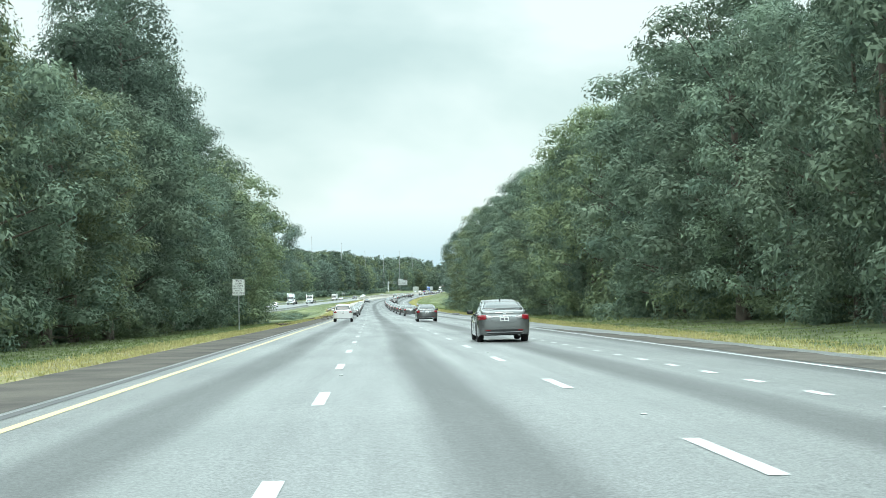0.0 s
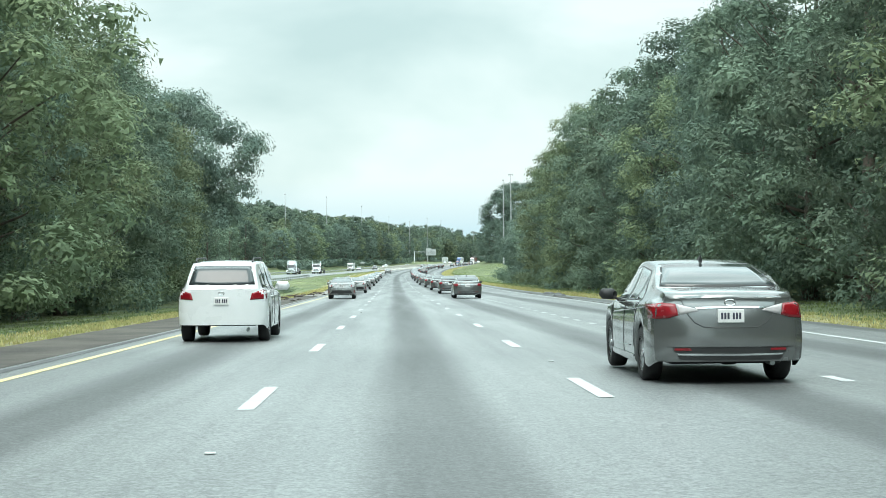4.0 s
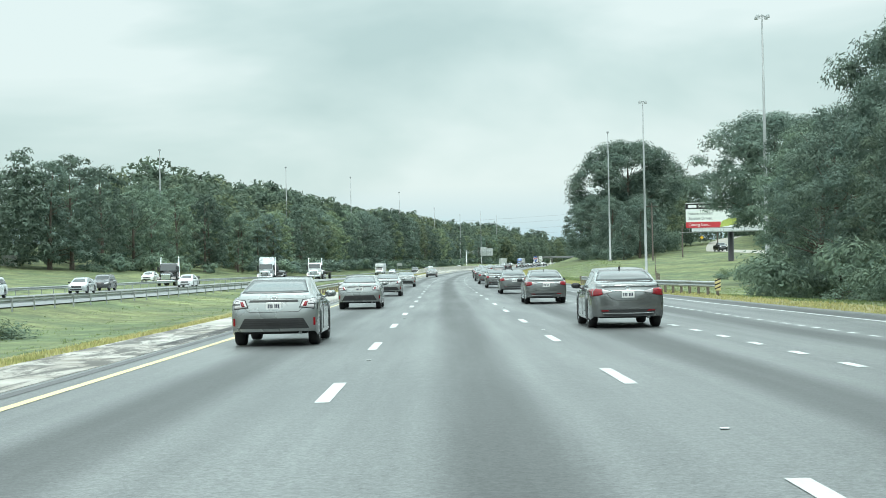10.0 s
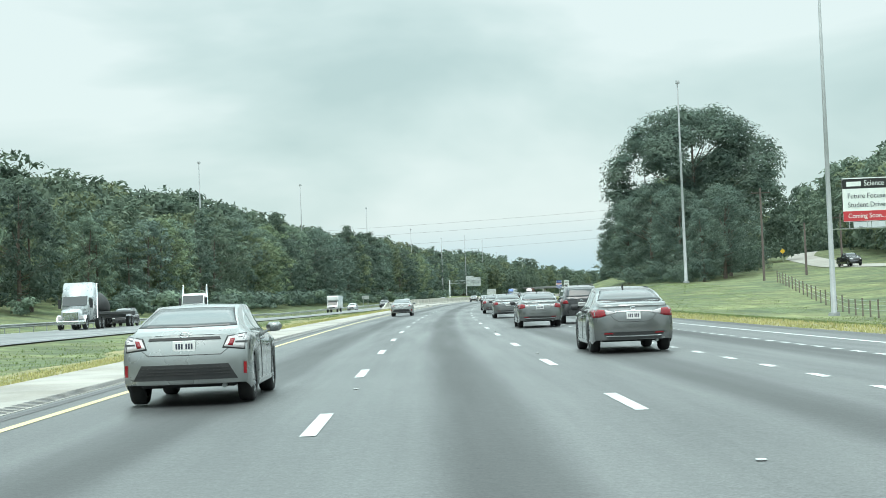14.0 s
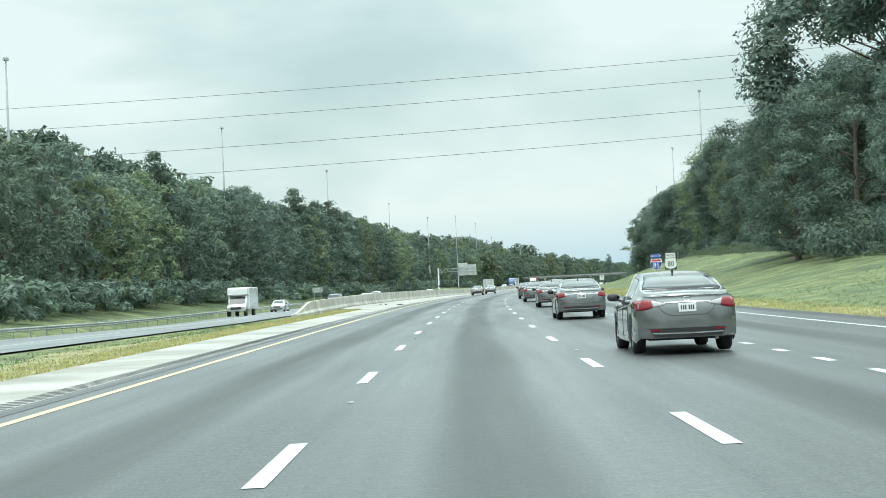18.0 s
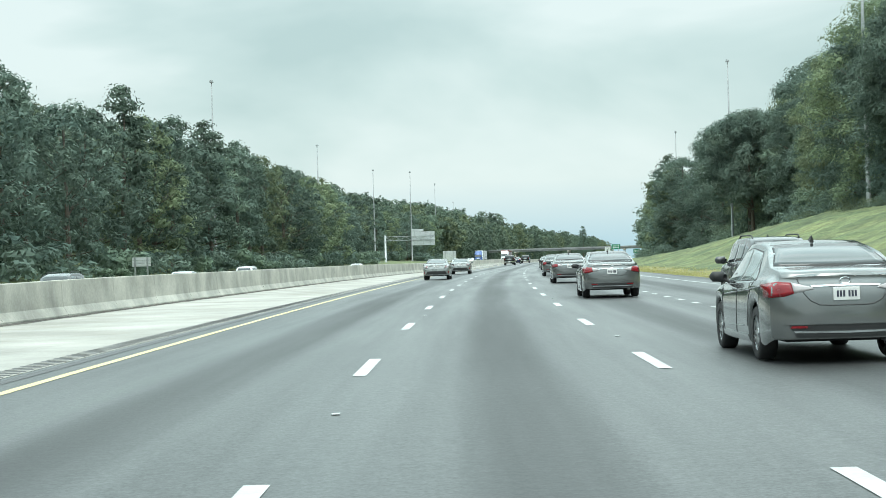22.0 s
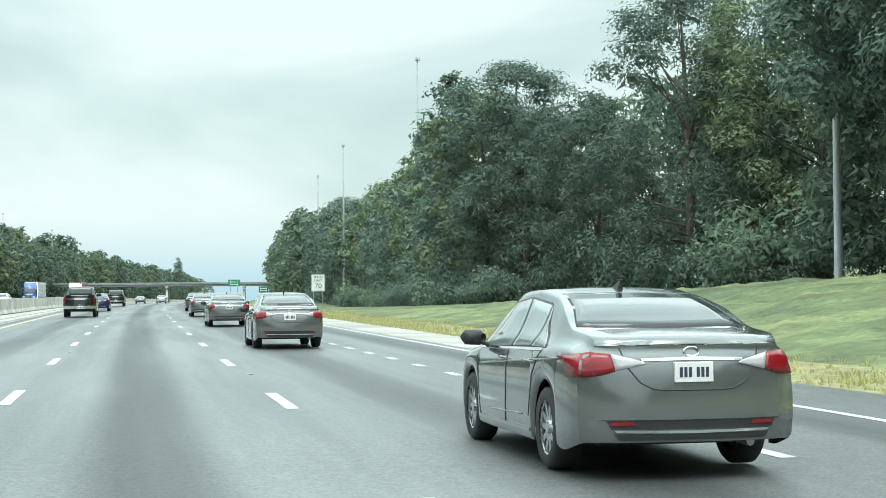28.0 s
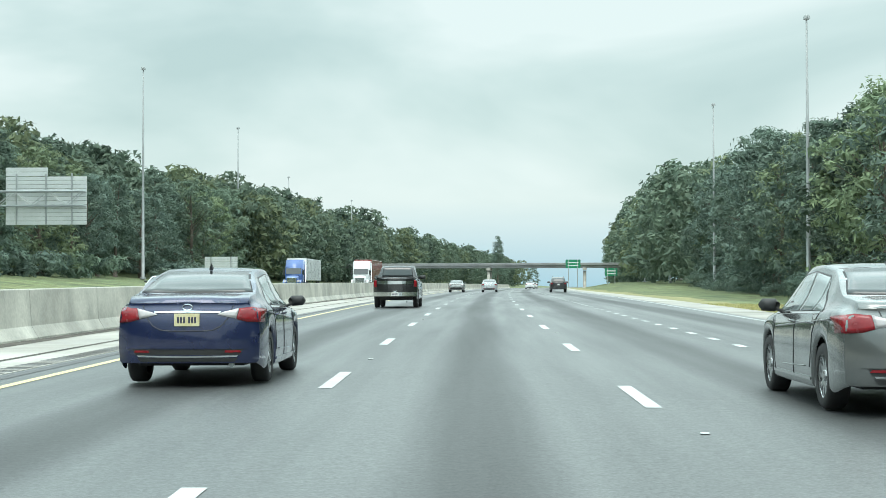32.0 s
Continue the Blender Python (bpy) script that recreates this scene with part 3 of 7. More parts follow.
M_LEAF_Y = leaf_material("yellowing_leaves", (0.195, 0.238, 0.138), (0.145, 0.192, 0.122))
M_NEEDLE = leaf_material("pine_needles", (0.130, 0.178, 0.138), (0.104, 0.147, 0.119), 0.25)


def leaves(rng, blobs, count, size, droop=0.25):
    """Leaf sprays scattered through the outer part of many blobs: corners of triangles, three by three."""
    w = np.array([b[3] ** 2 for b in blobs])
    pick = rng.choice(len(blobs), count, p=w / w.sum())
    c = np.array([b[:3] for b in blobs])[pick]
    r = np.array([b[3] for b in blobs])[pick][:, None]
    d = rng.normal(size=(count, 3))
    d /= np.linalg.norm(d, axis=1, keepdims=True)
    d[:, 2] = np.where(d[:, 2] < -0.55, -d[:, 2], d[:, 2])
    p = c + d * r * (0.55 + 0.55 * rng.random((count, 1))) * np.array([1, 1, 0.7])
    n = d * 1.0 + rng.normal(size=(count, 3)) * 0.36
    n[:, 2] += 0.38
    n /= np.linalg.norm(n, axis=1, keepdims=True)
    a = np.cross(n, rng.normal(size=(count, 3)))
    a /= np.linalg.norm(a, axis=1, keepdims=True)
    b = np.cross(n, a)
    k = size * (0.55 + 0.9 * rng.random((count, 1)))
    f = 0.32 + 0.28 * rng.random((count, 1))
    tip = np.array([0, 0, -1.0]) * k * droop
    tri = np.stack([p - a * k * 0.8 - b * k * f, p + a * k * 1.3 + tip, p - a * k * (0.3 + 0.5 * rng.random((count, 1))) + b * k * f], 1)
    return tri.reshape(-1, 3)


def quads_mesh(name, verts, materials, index=None, corners=4):
    me = bpy.data.meshes.new(name)
    nq = len(verts) // corners
    me.vertices.add(len(verts))
    me.vertices.foreach_set("co", np.ascontiguousarray(verts, dtype=np.float32).ravel())
    me.loops.add(len(verts))
    me.loops.foreach_set("vertex_index", np.arange(len(verts), dtype=np.int32))
    me.polygons.add(nq)
    me.polygons.foreach_set("loop_start", np.arange(0, len(verts), corners, dtype=np.int32))
    for m in materials:
        me.materials.append(m)
    if index is not None:
        me.polygons.foreach_set("material_index", index.astype(np.int32))
    me.update(calc_edges=True)
    return me


def blobs_of(rng, height, spread, low, kind):
    out = []
    if kind == "pine":
        n = 16
        for i in range(n):
            k = i / (n - 1)
            z = height * (low + (0.97 - low) * k)
            w = spread * (1.0 - 0.62 * k ** 1.5) * (0.6 + 0.6 * rng.random())
            for j in range(5 if k < 0.85 else 3):
                a = rng.random() * 6.28
                e = w * (0.35 + 0.6 * rng.random())
                out.append((math.cos(a) * e, math.sin(a) * e, z + rng.normal() * 0.45, 0.55 + spread * 0.11 * (1 + rng.random())))
        return out
    seed = rng.random(3) * 40
    half, zc = height * (0.97 - low) / 2, height * (0.97 + low) / 2
    for i in range(95):
        z = -1 + 2 * (i + 0.5) / 95
        a = i * 2.39996 + rng.normal() * 0.35
        wide = math.sqrt(max(0.0, 1 - z * z)) if z > 0 else 1 - 0.25 * z * z
        d = Vector((math.cos(a) * wide, math.sin(a) * wide, z))
        lump = 1 + 0.42 * noise.noise(d * 1.5 + Vector(seed)) + 0.14 * rng.normal()
        e = (0.84 if i % 4 else 0.45) * min(1.25, max(0.5, lump))
        out.append((d.x * spread * e, d.y * spread * e, zc + d.z * half * (0.82 + 0.16 * min(1.2, lump)), spread * (0.16 + 0.13 * rng.random())))
    return out


def tree_template(seed, height, spread, low, kind, count, size, material, inside=5):
    """Parts of a tree standing at the origin: the meshes of trunk and crown."""
    rng = np.random.default_rng(seed)
    blobs = blobs_of(rng, height, spread, low, kind)
    bm = bmesh.new()
    r0 = height * 0.016 + 0.05
    lean = [rng.normal() * 0.25 for _ in range(2)]
    line = [(lean[0] * k * k * 2, lean[1] * k * k * 2, height * 0.9 * k) for k in np.linspace(0, 1, 7)]
    tube(bm, line, [r0 * (1.25 if i == 0 else 1) * (1 - 0.85 * i / 6) for i in range(7)], 7)
    for b in blobs[::5]:
        z0 = b[2] * (0.72 if kind != "pine" else 0.97)
        k = z0 / (height * 0.9)
        st = Vector((lean[0] * k * k * 2, lean[1] * k * k * 2, z0))
        e = Vector(b[:3])
        mid = (st + e) * 0.5 + Vector((0, 0, -0.15))
        rr = r0 * 0.32 * (1 - 0.6 * k)
        tube(bm, (st, mid, e), (rr, rr * 0.7, rr * 0.25), 5, False)
    trunk = mesh_of("trunk", bm, M_BARK, True)
    outer = leaves(rng, blobs, count, size)
    inner = leaves(rng, [(x, y, z, r * 0.62) for x, y, z, r in blobs], count // inside, size * 1.6)
    return trunk, quads_mesh("crown", np.concatenate([outer, inner]), [material], corners=3)


TREES = {}


def make_templates():
    rows = (
        ("oak", 6, (15, 19), (4.6, 5.8), 0.08, "broad", 25000, 0.108, M_LEAF),
        ("spreading_oak", 2, (21, 23), (8.6, 9.4), 0.36, "broad", 42000, 0.175, M_LEAF_D),
        ("live_oak", 5, (15, 19), (4.8, 6.0), 0.07, "broad", 25000, 0.112, M_LEAF_D),
        ("gum", 3, (15, 18), (5.0, 5.8), 0.05, "broad", 24000, 0.104, M_LEAF_Y),
        ("pine", 4, (17, 21), (4.2, 5.0), 0.20, "pine", 19500, 0.104, M_NEEDLE),
    )
    for kind, n, hh, ww, low, form, count, size, material in rows:
        TREES[kind] = []
        for i in range(n):
            k = i / max(1, n - 1)
            h, w = hh[0] + (hh[1] - hh[0]) * k, ww[0] + (ww[1] - ww[0]) * k
            TREES[kind].append((h, *tree_template(100 + 17 * i + len(kind), h, w, low, form, count, size, material)))
        TREES[kind + "_far"] = [(h, *tree_template(400 + 13 * i + len(kind), h, w, low, form, 4000, size * 2.1, material, 2)) for i in range(3) for h, w in ((hh[1], ww[1]),)]


make_templates()
LABELS = {
    "spreading_oak": "tall spreading oak with an airy crown",
    "oak": "leafy dark green broadleaf tree in the roadside wood",
    "live_oak": "dense dark-leaved broadleaf tree in the roadside wood",
    "gum": "lighter yellow-green broadleaf tree at the wood's edge",
    "pine": "tall dark pine standing among broadleaf trees",
}
rnd = random.Random(5)


def plant(kind, s, u, height, group, label="", wide=1.0, sink=0.15):
    h, trunk, crown = rnd.choice(TREES[kind])
    k = height / h
    m = stand(s, u, level(s, u) - sink, rnd.uniform(0, 360))
    ob = thing("tree", m @ Matrix.Diagonal((k * wide, k * wide, k, 1)), label or LABELS[kind.replace("_far", "")], "tree", group)
    for nm, me in (("trunk", trunk), ("crown", crown)):
        o = new(nm, me)
        o.parent = ob
    return ob


def wood_edge(s0, s1, gap, u_of, height_of, group, mix=("oak", "oak", "oak", "gum", "pine"), rows=1, deep=6.0, cheap=False):
    s = s0
    while s < s1:
        for r in range(rows):
            kind = rnd.choice(mix)
            ss, uu = s + rnd.uniform(-0.35, 0.35) * gap + r * gap * 0.5, u_of(s) + math.copysign(r * deep, u_of(s)) + rnd.uniform(-1.2, 1.2)
            plant(kind + ("_far" if r or cheap else ""), ss, uu, height_of(s) * rnd.uniform(0.85, 1.1) * (1.08 if kind == "pine" else 1) * (1 + 0.06 * r), group, wide=rnd.uniform(0.9, 1.2))
        s += gap


# the dense woods at the start, close on both sides
wood_edge(26, 278, 7.0, lambda s: steps(s, (20, -18.5), (70, -17.5), (110, -16.8), (160, -17.3), (243, -19.8), (256, -21.5), (278, -24)), lambda s: steps(s, (30, 17.5), (100, 17), (150, 18.2), (230, 18.6), (278, 16.5)), "trees of the left roadside wood", rows=2)
# from 264 on the darker leaf copy takes over where the wood looks less lit
for s0, mix in ((36, ("oak", "oak", "oak", "gum", "pine")), (264, ("live_oak", "live_oak", "oak", "gum", "pine"))):
    wood_edge(s0, 380 if s0 > 100 else 262, 8.0, lambda s: steps(s, (20, 22.5), (100, 21.3), (250, 21.2), (340, 22), (400, 25)), lambda s: steps(s, (30, 17.7), (120, 17.3), (160, 17.5), (210, 16.5), (270, 16.4), (310, 15.2), (322, 12.2), (345, 11.3), (380, 9.5)), "trees of the right roadside wood", mix=mix, rows=2)
for s, u, h in ((104, -18.5, 24), (112, -17, 25), (118, -19, 25), (124, -17.5, 26), (131, -17, 24), (140, -17.5, 23), (146, -18, 21), (231, -19.5, 20)):
    plant("pine", s, u, h, "trees of the left roadside wood")
# the wood beyond the far carriageway
wood_edge(540, 1290, 9.0, wood_left_u, lambda s: steps(s, (450, 19), (540, 18), (560, 17), (600, 13.5), (625, 11.5), (650, 13), (690, 14.5), (724, 16), (765, 17.5), (830, 17.8), (950, 17.5), (980, 17), (1010, 15.8), (1050, 15), (1180, 15), (1290, 17.5)), "trees of the wood past the far carriageway", mix=("live_oak", "live_oak", "oak", "gum", "pine"), rows=1, cheap=True)
for s, u, h in ((632, -48, 12), (645, -46, 11), (655, -45, 13), (662, -44, 10), (715, -42, 14), (725, -41.5, 13)):
    plant("gum_far", s, u, h, "trees of the wood past the far carriageway", wide=1.25)
# the wood above the right bank
for near_end, s0, s1 in ((True, 690, 1000), (False, 1000, 1250)):
    wood_edge(s0, s1, 9.0, lambda s: steps(s, (690, 42), (760, 39.5), (830, 39.5), (880, 44), (894, 46), (938, 47.5), (953, 47), (966, 40), (985, 33), (1010, 30.5), (1050, 33.5), (1085, 37.5), (1140, 38), (1250, 38)), lambda s: steps(s, (690, 18.5), (800, 19), (870, 21), (890, 24.5), (930, 24.5), (955, 22), (968, 21), (977, 16.5), (985, 16.5), (1000, 20), (1035, 21.5), (1045, 17.5), (1066, 17.5), (1105, 19), (1155, 20.5), (1250, 20.5)), "trees above the right bank", mix=("live_oak", "live_oak", "live_oak", "gum", "pine"), rows=1, cheap=not near_end)
plant("spreading_oak", 271, -19.4, 20.5, "trees of the left roadside wood", "dark broadleaf tree overhanging the verge", wide=0.85)
plant("oak", 274, -23.5, 15, "trees of the left roadside wood")
plant("oak", 262, -21.5, 15, "trees of the left roadside wood")
# the lone group beside the light masts, with a tall airy crown over dense lower trees
for kind, s, u, h, w in (("spreading_oak", 680, 39.5, 28.0, 1.2), ("live_oak", 668, 31, 15.5, 1.1), ("live_oak", 655, 34, 14.5, 1.0), ("live_oak", 690, 30.5, 16.5, 1.1), ("live_oak", 677, 28, 13.5, 1.0), ("live_oak", 650, 40, 14, 1.1), ("live_oak", 662, 42.5, 14, 1.0), ("live_oak", 684, 42.5, 17, 1.05), ("gum", 699, 35, 15, 1.1), ("live_oak", 643, 36, 10.5, 1.0)):
    plant(kind, s, u, h, "trees of the lone group by the masts", wide=w, sink=0.4)
plant("spreading_oak", 933, 39.0, 22, "trees above the right bank", "dark broadleaf tree overhanging a light mast", wide=0.95)
plant("spreading_oak", 925, 38.5, 21.5, "trees above the right bank", "dark broadleaf tree overhanging a light mast", wide=0.9)
plant("spreading_oak", 808, 38.0, 18.5, "trees above the right bank", "dark broadleaf tree overhanging a light mast", wide=0.8)
plant("oak", 497, 47, 16, "trees of the right roadside wood")
plant("spreading_oak", 488, 41.6, 20.5, "trees of the right roadside wood", "spreading dark oak beside the light mast", wide=1.05)
for kind, s, u, h, w in (("spreading_oak", 390, 31.5, 18.5, 0.78), ("live_oak", 379, 25.5, 12.5, 1.0), ("live_oak", 386, 24, 11.5, 1.0), ("oak", 394, 25, 11.5, 1.1), ("live_oak", 401, 26.5, 12.5, 1.0), ("live_oak", 408, 29.5, 12, 1.0), ("oak", 415, 29.5, 9, 1.1)):
    plant(kind, s, u, h, "trees of the right roadside wood", wide=w)
for s, u, h in ((388, 27, 7), (424, 31, 5), (436, 34, 5)):
    plant("gum", s, u, h, "trees of the right roadside wood", wide=1.2)


def far_wood(name, label, spots, count=1250, size=0.56):
    """Distant woodland, joined into one mass of small leaf clumps."""
    base = []
    for kind in ("oak", "gum", "pine"):
        for i in range(2):
            rng = np.random.default_rng(900 + i)
            h = 17.0
            blobs = blobs_of(rng, h, 5.4, 0.08, "pine" if kind == "pine" else "broad")
            q = leaves(rng, blobs, count, size)
            base.append((h, q, ("oak", "gum", "pine").index(kind)))
    vs, ix = [], []
    for s, u, height in spots:
        h, q, mi = base[rnd.choice((0, 1, 0, 1, 2, 4, 5))]
        k = height / h
        a = rnd.uniform(0, 6.28)
        c, sn = math.cos(a) * k, math.sin(a) * k
        p = at(s, u, level(s, u) - 0.3)
        v = np.stack([q[:, 0] * c - q[:, 1] * sn + p.x, q[:, 0] * sn + q[:, 1] * c + p.y, q[:, 2] * k + p.z], 1)
        vs.append(v)
        ix.append(np.full(len(q) // 3, mi))
    # the lighter leaf copy is kept here, in place of haze over distance
    me = quads_mesh(name, np.concatenate(vs), [M_LEAF, M_LEAF_Y, M_NEEDLE], np.concatenate(ix), 3)
    return tagged(new(name, me), label, "woodland", "", "stuff")


def band(s0, s1, gap, u_of, depth, rows, height_of):
    out = []
    for s in np.arange(s0, s1, gap):
        for r in range(rows):
            out.append((s + rnd.uniform(-0.5, 0.5) * gap, u_of(s) + math.copysign(depth * (r + rnd.uniform(-0.3, 0.3)), u_of(s)), height_of(s) * rnd.uniform(0.85, 1.12) * (1 + 0.07 * r)))
    return out


near = band(430, 640, 12, lambda s: wood_left_u(s) - 8, 10, 2, lambda s: 14) + band(250, 540, 14, wood_left_u, 12, 2, lambda s: 20)
spots = band(640, 1300, 12, lambda s: wood_left_u(s) - 8, 10, 3, lambda s: steps(s, (600, 14), (700, 16), (850, 16.8), (980, 15.5), (1010, 14), (1180, 13.5), (1290, 15.5)))
spots += band(650, 930, 10, lambda s: -62, 9, 2, lambda s: steps(s, (650, 13), (680, 15), (705, 17.5), (740, 18.5), (785, 21), (850, 21), (930, 18.5)))
spots += band(1195, 1540, 12, lambda s: -58, 12, 4, lambda s: steps(s, (1195, 14), (1260, 19), (1540, 23)))
spots += band(640, 1000, 11, lambda s: -74, 10, 2, lambda s: steps(s, (640, 15), (700, 20.5), (1000, 20.5)))
spots += band(950, 1400, 12, lambda s: -70, 11, 3, lambda s: steps(s, (950, 18), (1040, 21), (1120, 22.5), (1300, 21.5), (1400, 19)))
spots += band(1290, 1480, 10, lambda s: -47, 8, 2, lambda s: steps(s, (1290, 16.5), (1393, 16), (1453, 13), (1525, 10)))
spots += band(1300, 2300, 16, lambda s: -52, 12, 2, lambda s: 20)
far_wood("woodland_left", "continuous dark green woodland beyond the far carriageway", spots)
near += band(20, 400, 13, lambda s: 33, 10, 2, lambda s: steps(s, (200, 15), (300, 11), (400, 7.5))) + band(20, 240, 13, lambda s: -30, 10, 1, lambda s: 15)
near += band(742, 1080, 13, lambda s: steps(s, (690, 52), (950, 42), (1250, 46)), 10, 2, lambda s: 18)
spots = band(1080, 1260, 13, lambda s: steps(s, (690, 52), (950, 42), (1250, 46)), 10, 2, lambda s: 18)
spots += band(1260, 2300, 16, lambda s: steps(s, (1260, 33), (1450, 30), (2300, 30)), 11, 2, lambda s: 22)
spots += band(480, 790, 9, lambda s: steps(s, (480, 94), (560, 83), (660, 72), (790, 84)), 10, 3, lambda s: 17)
spots += band(700, 980, 11, lambda s: 86, 11, 2, lambda s: 20.5)
spots += band(380, 480, 12, lambda s: 105, 12, 2, lambda s: 16)
far_wood("woodland_near", "dark green woodland behind the first roadside trees", near, 3200, 0.33)
spots += [(1740 + rnd.uniform(-20, 20), u, rnd.uniform(9, 13)) for u in range(-66, -8, 5)]
far_wood("woodland_right", "continuous dark green woodland behind the roadside trees", spots)


def undergrowth(name, label, spots, size=0.10, count=2200, skip=0.3, most=1.35, later=(2, 2, 0)):
    """Shrubs and creepers at the foot of the woods, one mass of small leaves."""
    rng = np.random.default_rng(77)
    base = []
    for i in range(5):
        blobs = [(rng.normal() * 1.1, rng.normal() * 1.1, 0.35 + rng.random() * 1.5, 0.75 + rng.random() * 0.5) for _ in range(9)]
        base.append(leaves(rng, blobs, count, size))
    vs, ix = [], []
    for s, u, height in spots:
        if rnd.random() < skip:
            continue
        q = rnd.choice(base)
        u += rnd.uniform(0.0, 2.2) * (1 if u > 0 else -1)
        height *= rnd.uniform(0.45, 1.15)
        k = min(most, height / 2.4)
        a = rnd.uniform(0, 6.28)
        c, sn = math.cos(a) * max(k, 0.8), math.sin(a) * max(k, 0.8)
        p = at(s, u, level(s, u) - 0.25)
        vs.append(np.stack([q[:, 0] * c - q[:, 1] * sn + p.x, q[:, 0] * sn + q[:, 1] * c + p.y, q[:, 2] * k + p.z], 1))
        # past station 600 shrubs take the darker leaf copy to look dimmer
        ix.append(np.full(len(q) // 3, rnd.choice((0, 0, 1) if s < 600 else later)))
    me = quads_mesh(name, np.concatenate(vs), [M_LEAF, M_LEAF_Y, M_LEAF_D], np.concatenate(ix), 3)
    return tagged(new(name, me), label, "undergrowth", "", "stuff")


low = []
for s in np.arange(28, 282, 3.4):
    low.append((s, steps(s, (20, -16.2), (70, -15.6), (110, -14.8), (200, -16.4), (243, -18), (258, -19.5), (280, -22)) + rnd.uniform(-1.0, 0.8), rnd.uniform(1.6, 4.2)))
for s in np.arange(34, 405, 3.6):
    low.append((s, steps(s, (20, 20.0), (100, 19.6), (220, 18.6), (280, 18.4), (340, 19.0), (400, 22)) + rnd.uniform(-0.6, 1.4), rnd.uniform(1.6, 4.4)))
for s in np.arange(690, 1250, 4.2):
    low.append((s, steps(s, (690, 37.5), (760, 35), (830, 34.5), (890, 38), (936, 42), (951, 43.5), (962, 36), (985, 26.5), (1010, 23.5), (1050, 27), (1085, 32.5), (1250, 33)) + rnd.uniform(-0.6, 2.0), rnd.uniform(1.8, 4.5)))
for s in np.arange(638, 702, 2.4):
    low.append((s, steps(s, (636, 33), (660, 29), (702, 32)) + rnd.uniform(-1, 2), rnd.uniform(1.6, 3.6)))
for s in np.arange(256, 282, 1.8):
    low.append((s, steps(s, (256, -18.6), (276, -20.5), (282, -21.0)) + rnd.uniform(-0.8, 0.6), rnd.uniform(1.8, 3.4)))
for s in np.arange(505, 530, 4):
    low.append((s, 41 + rnd.uniform(-2, 3), rnd.uniform(1.5, 3)))
for s in np.arange(402, 446, 3.5):
    low.append((s, steps(s, (402, 25), (446, 36)) + rnd.uniform(-1, 2), rnd.uniform(1.0, 2.2)))
back = []
for s in np.arange(28, 278, 4.0):
    back.append((s, steps(s, (20, -20.5), (110, -19), (243, -22), (278, -24)), rnd.uniform(3.5, 5.5)))
for s in np.arange(34, 384, 4.2):
    back.append((s, steps(s, (20, 24), (100, 23), (280, 22.8), (384, 26)), rnd.uniform(3.5, 5.5)))
for s in np.arange(690, 1250, 3.6):
    back.append((s, steps(s, (690, 43.5), (760, 41), (830, 40.5), (938, 43), (962, 36), (1010, 33), (1085, 38), (1250, 39)), rnd.uniform(4, 6)))
for s in np.arange(690, 1250, 4.0):
    back.append((s, steps(s, (690, 48.5), (760, 46), (830, 45.5), (938, 48), (962, 41), (1010, 38), (1085, 43), (1250, 44)), rnd.uniform(5, 7)))
undergrowth("understorey", "dark leafy understorey between the trunks", back, 0.10, 1300, skip=0.0, most=2.2)
undergrowth("undergrowth", "tangled green shrubs and creepers at the wood's foot", low)
low = [(s, wood_left_u(s) + 4.5 + rnd.uniform(-1, 1), rnd.uniform(2, 5)) for s in np.arange(540, 1290, 5.5)]
undergrowth("undergrowth_far", "dense shrubs at the foot of the far wood", low, 0.24, 900)
low = []
for _ in range(70):
    a = rnd.uniform(296, 366)
    low.append((a, steps(a, (296, -12.5), (366, -13.5)) - rnd.uniform(0, 5.5), rnd.uniform(0.9, 1.7)))
weeds = [(a, steps(a, (700, 33), (760, 32), (900, 33)), rnd.uniform(0.7, 1.6)) for a in np.arange(700, 900, 1.5)]
undergrowth("bank_weeds", "low green weeds along the top of the bank", weeds, 0.085, 700, skip=0.15, later=(1, 1, 0))
undergrowth("median_shrubs", "patch of green shrubs in the grassy median ditch", low, 0.10, 1300)

# ---- high light masts ----
M_MAST = mat("weathered_zinc", (0.30, 0.32, 0.32), 0.55, 0.2, (0.23, 0.245, 0.245), 0.8, 0.3, 12.0)
def mast_template():
    bm = bmesh.new()
    tube(bm, [(0, 0, -0.6), (0, 0, 13), (0, 0, 27.0)], [0.23, 0.165, 0.085], 12)
    pole = mesh_of("pole", bm, M_MAST, True)
    bm = bmesh.new()
    tube(bm, [(0, 0, 0), (0, 0, 0.25)], [0.46, 0.42], 12)
    base = mesh_of("base_plate", bm, M_MAST)
    bm = bmesh.new()
    rows = [[bm.verts.new((math.cos(k * math.pi / 8) * (0.62 + 0.03 * math.cos(j * math.pi / 3)), math.sin(k * math.pi / 8) * (0.62 + 0.03 * math.cos(j * math.pi / 3)), 26.75 + 0.03 * math.sin(j * math.pi / 3))) for j in range(6)] for k in range(16)]
    for k in range(16):
        for j in range(6):
            bm.faces.new((rows[k][j], rows[(k + 1) % 16][j], rows[(k + 1) % 16][(j + 1) % 6], rows[k][(j + 1) % 6]))
    ring = mesh_of("ring", bm, M_MAST)
    bm = bmesh.new()
    tube(bm, [(0, 0, 0), (0, 0, 0.12), (0, 0, 0.34), (0, 0, 0.40)], [0.25, 0.24, 0.13, 0.05], 10)
    lamp = mesh_of("lamp_head", bm, M_MAST, True)
    bm = bmesh.new()
    tube(bm, [(0.04, 0, 26.95), (0.62, 0, 26.75)], 0.03, 5)
    return pole, base, ring, lamp, mesh_of("spoke", bm, M_MAST)


MAST = mast_template()


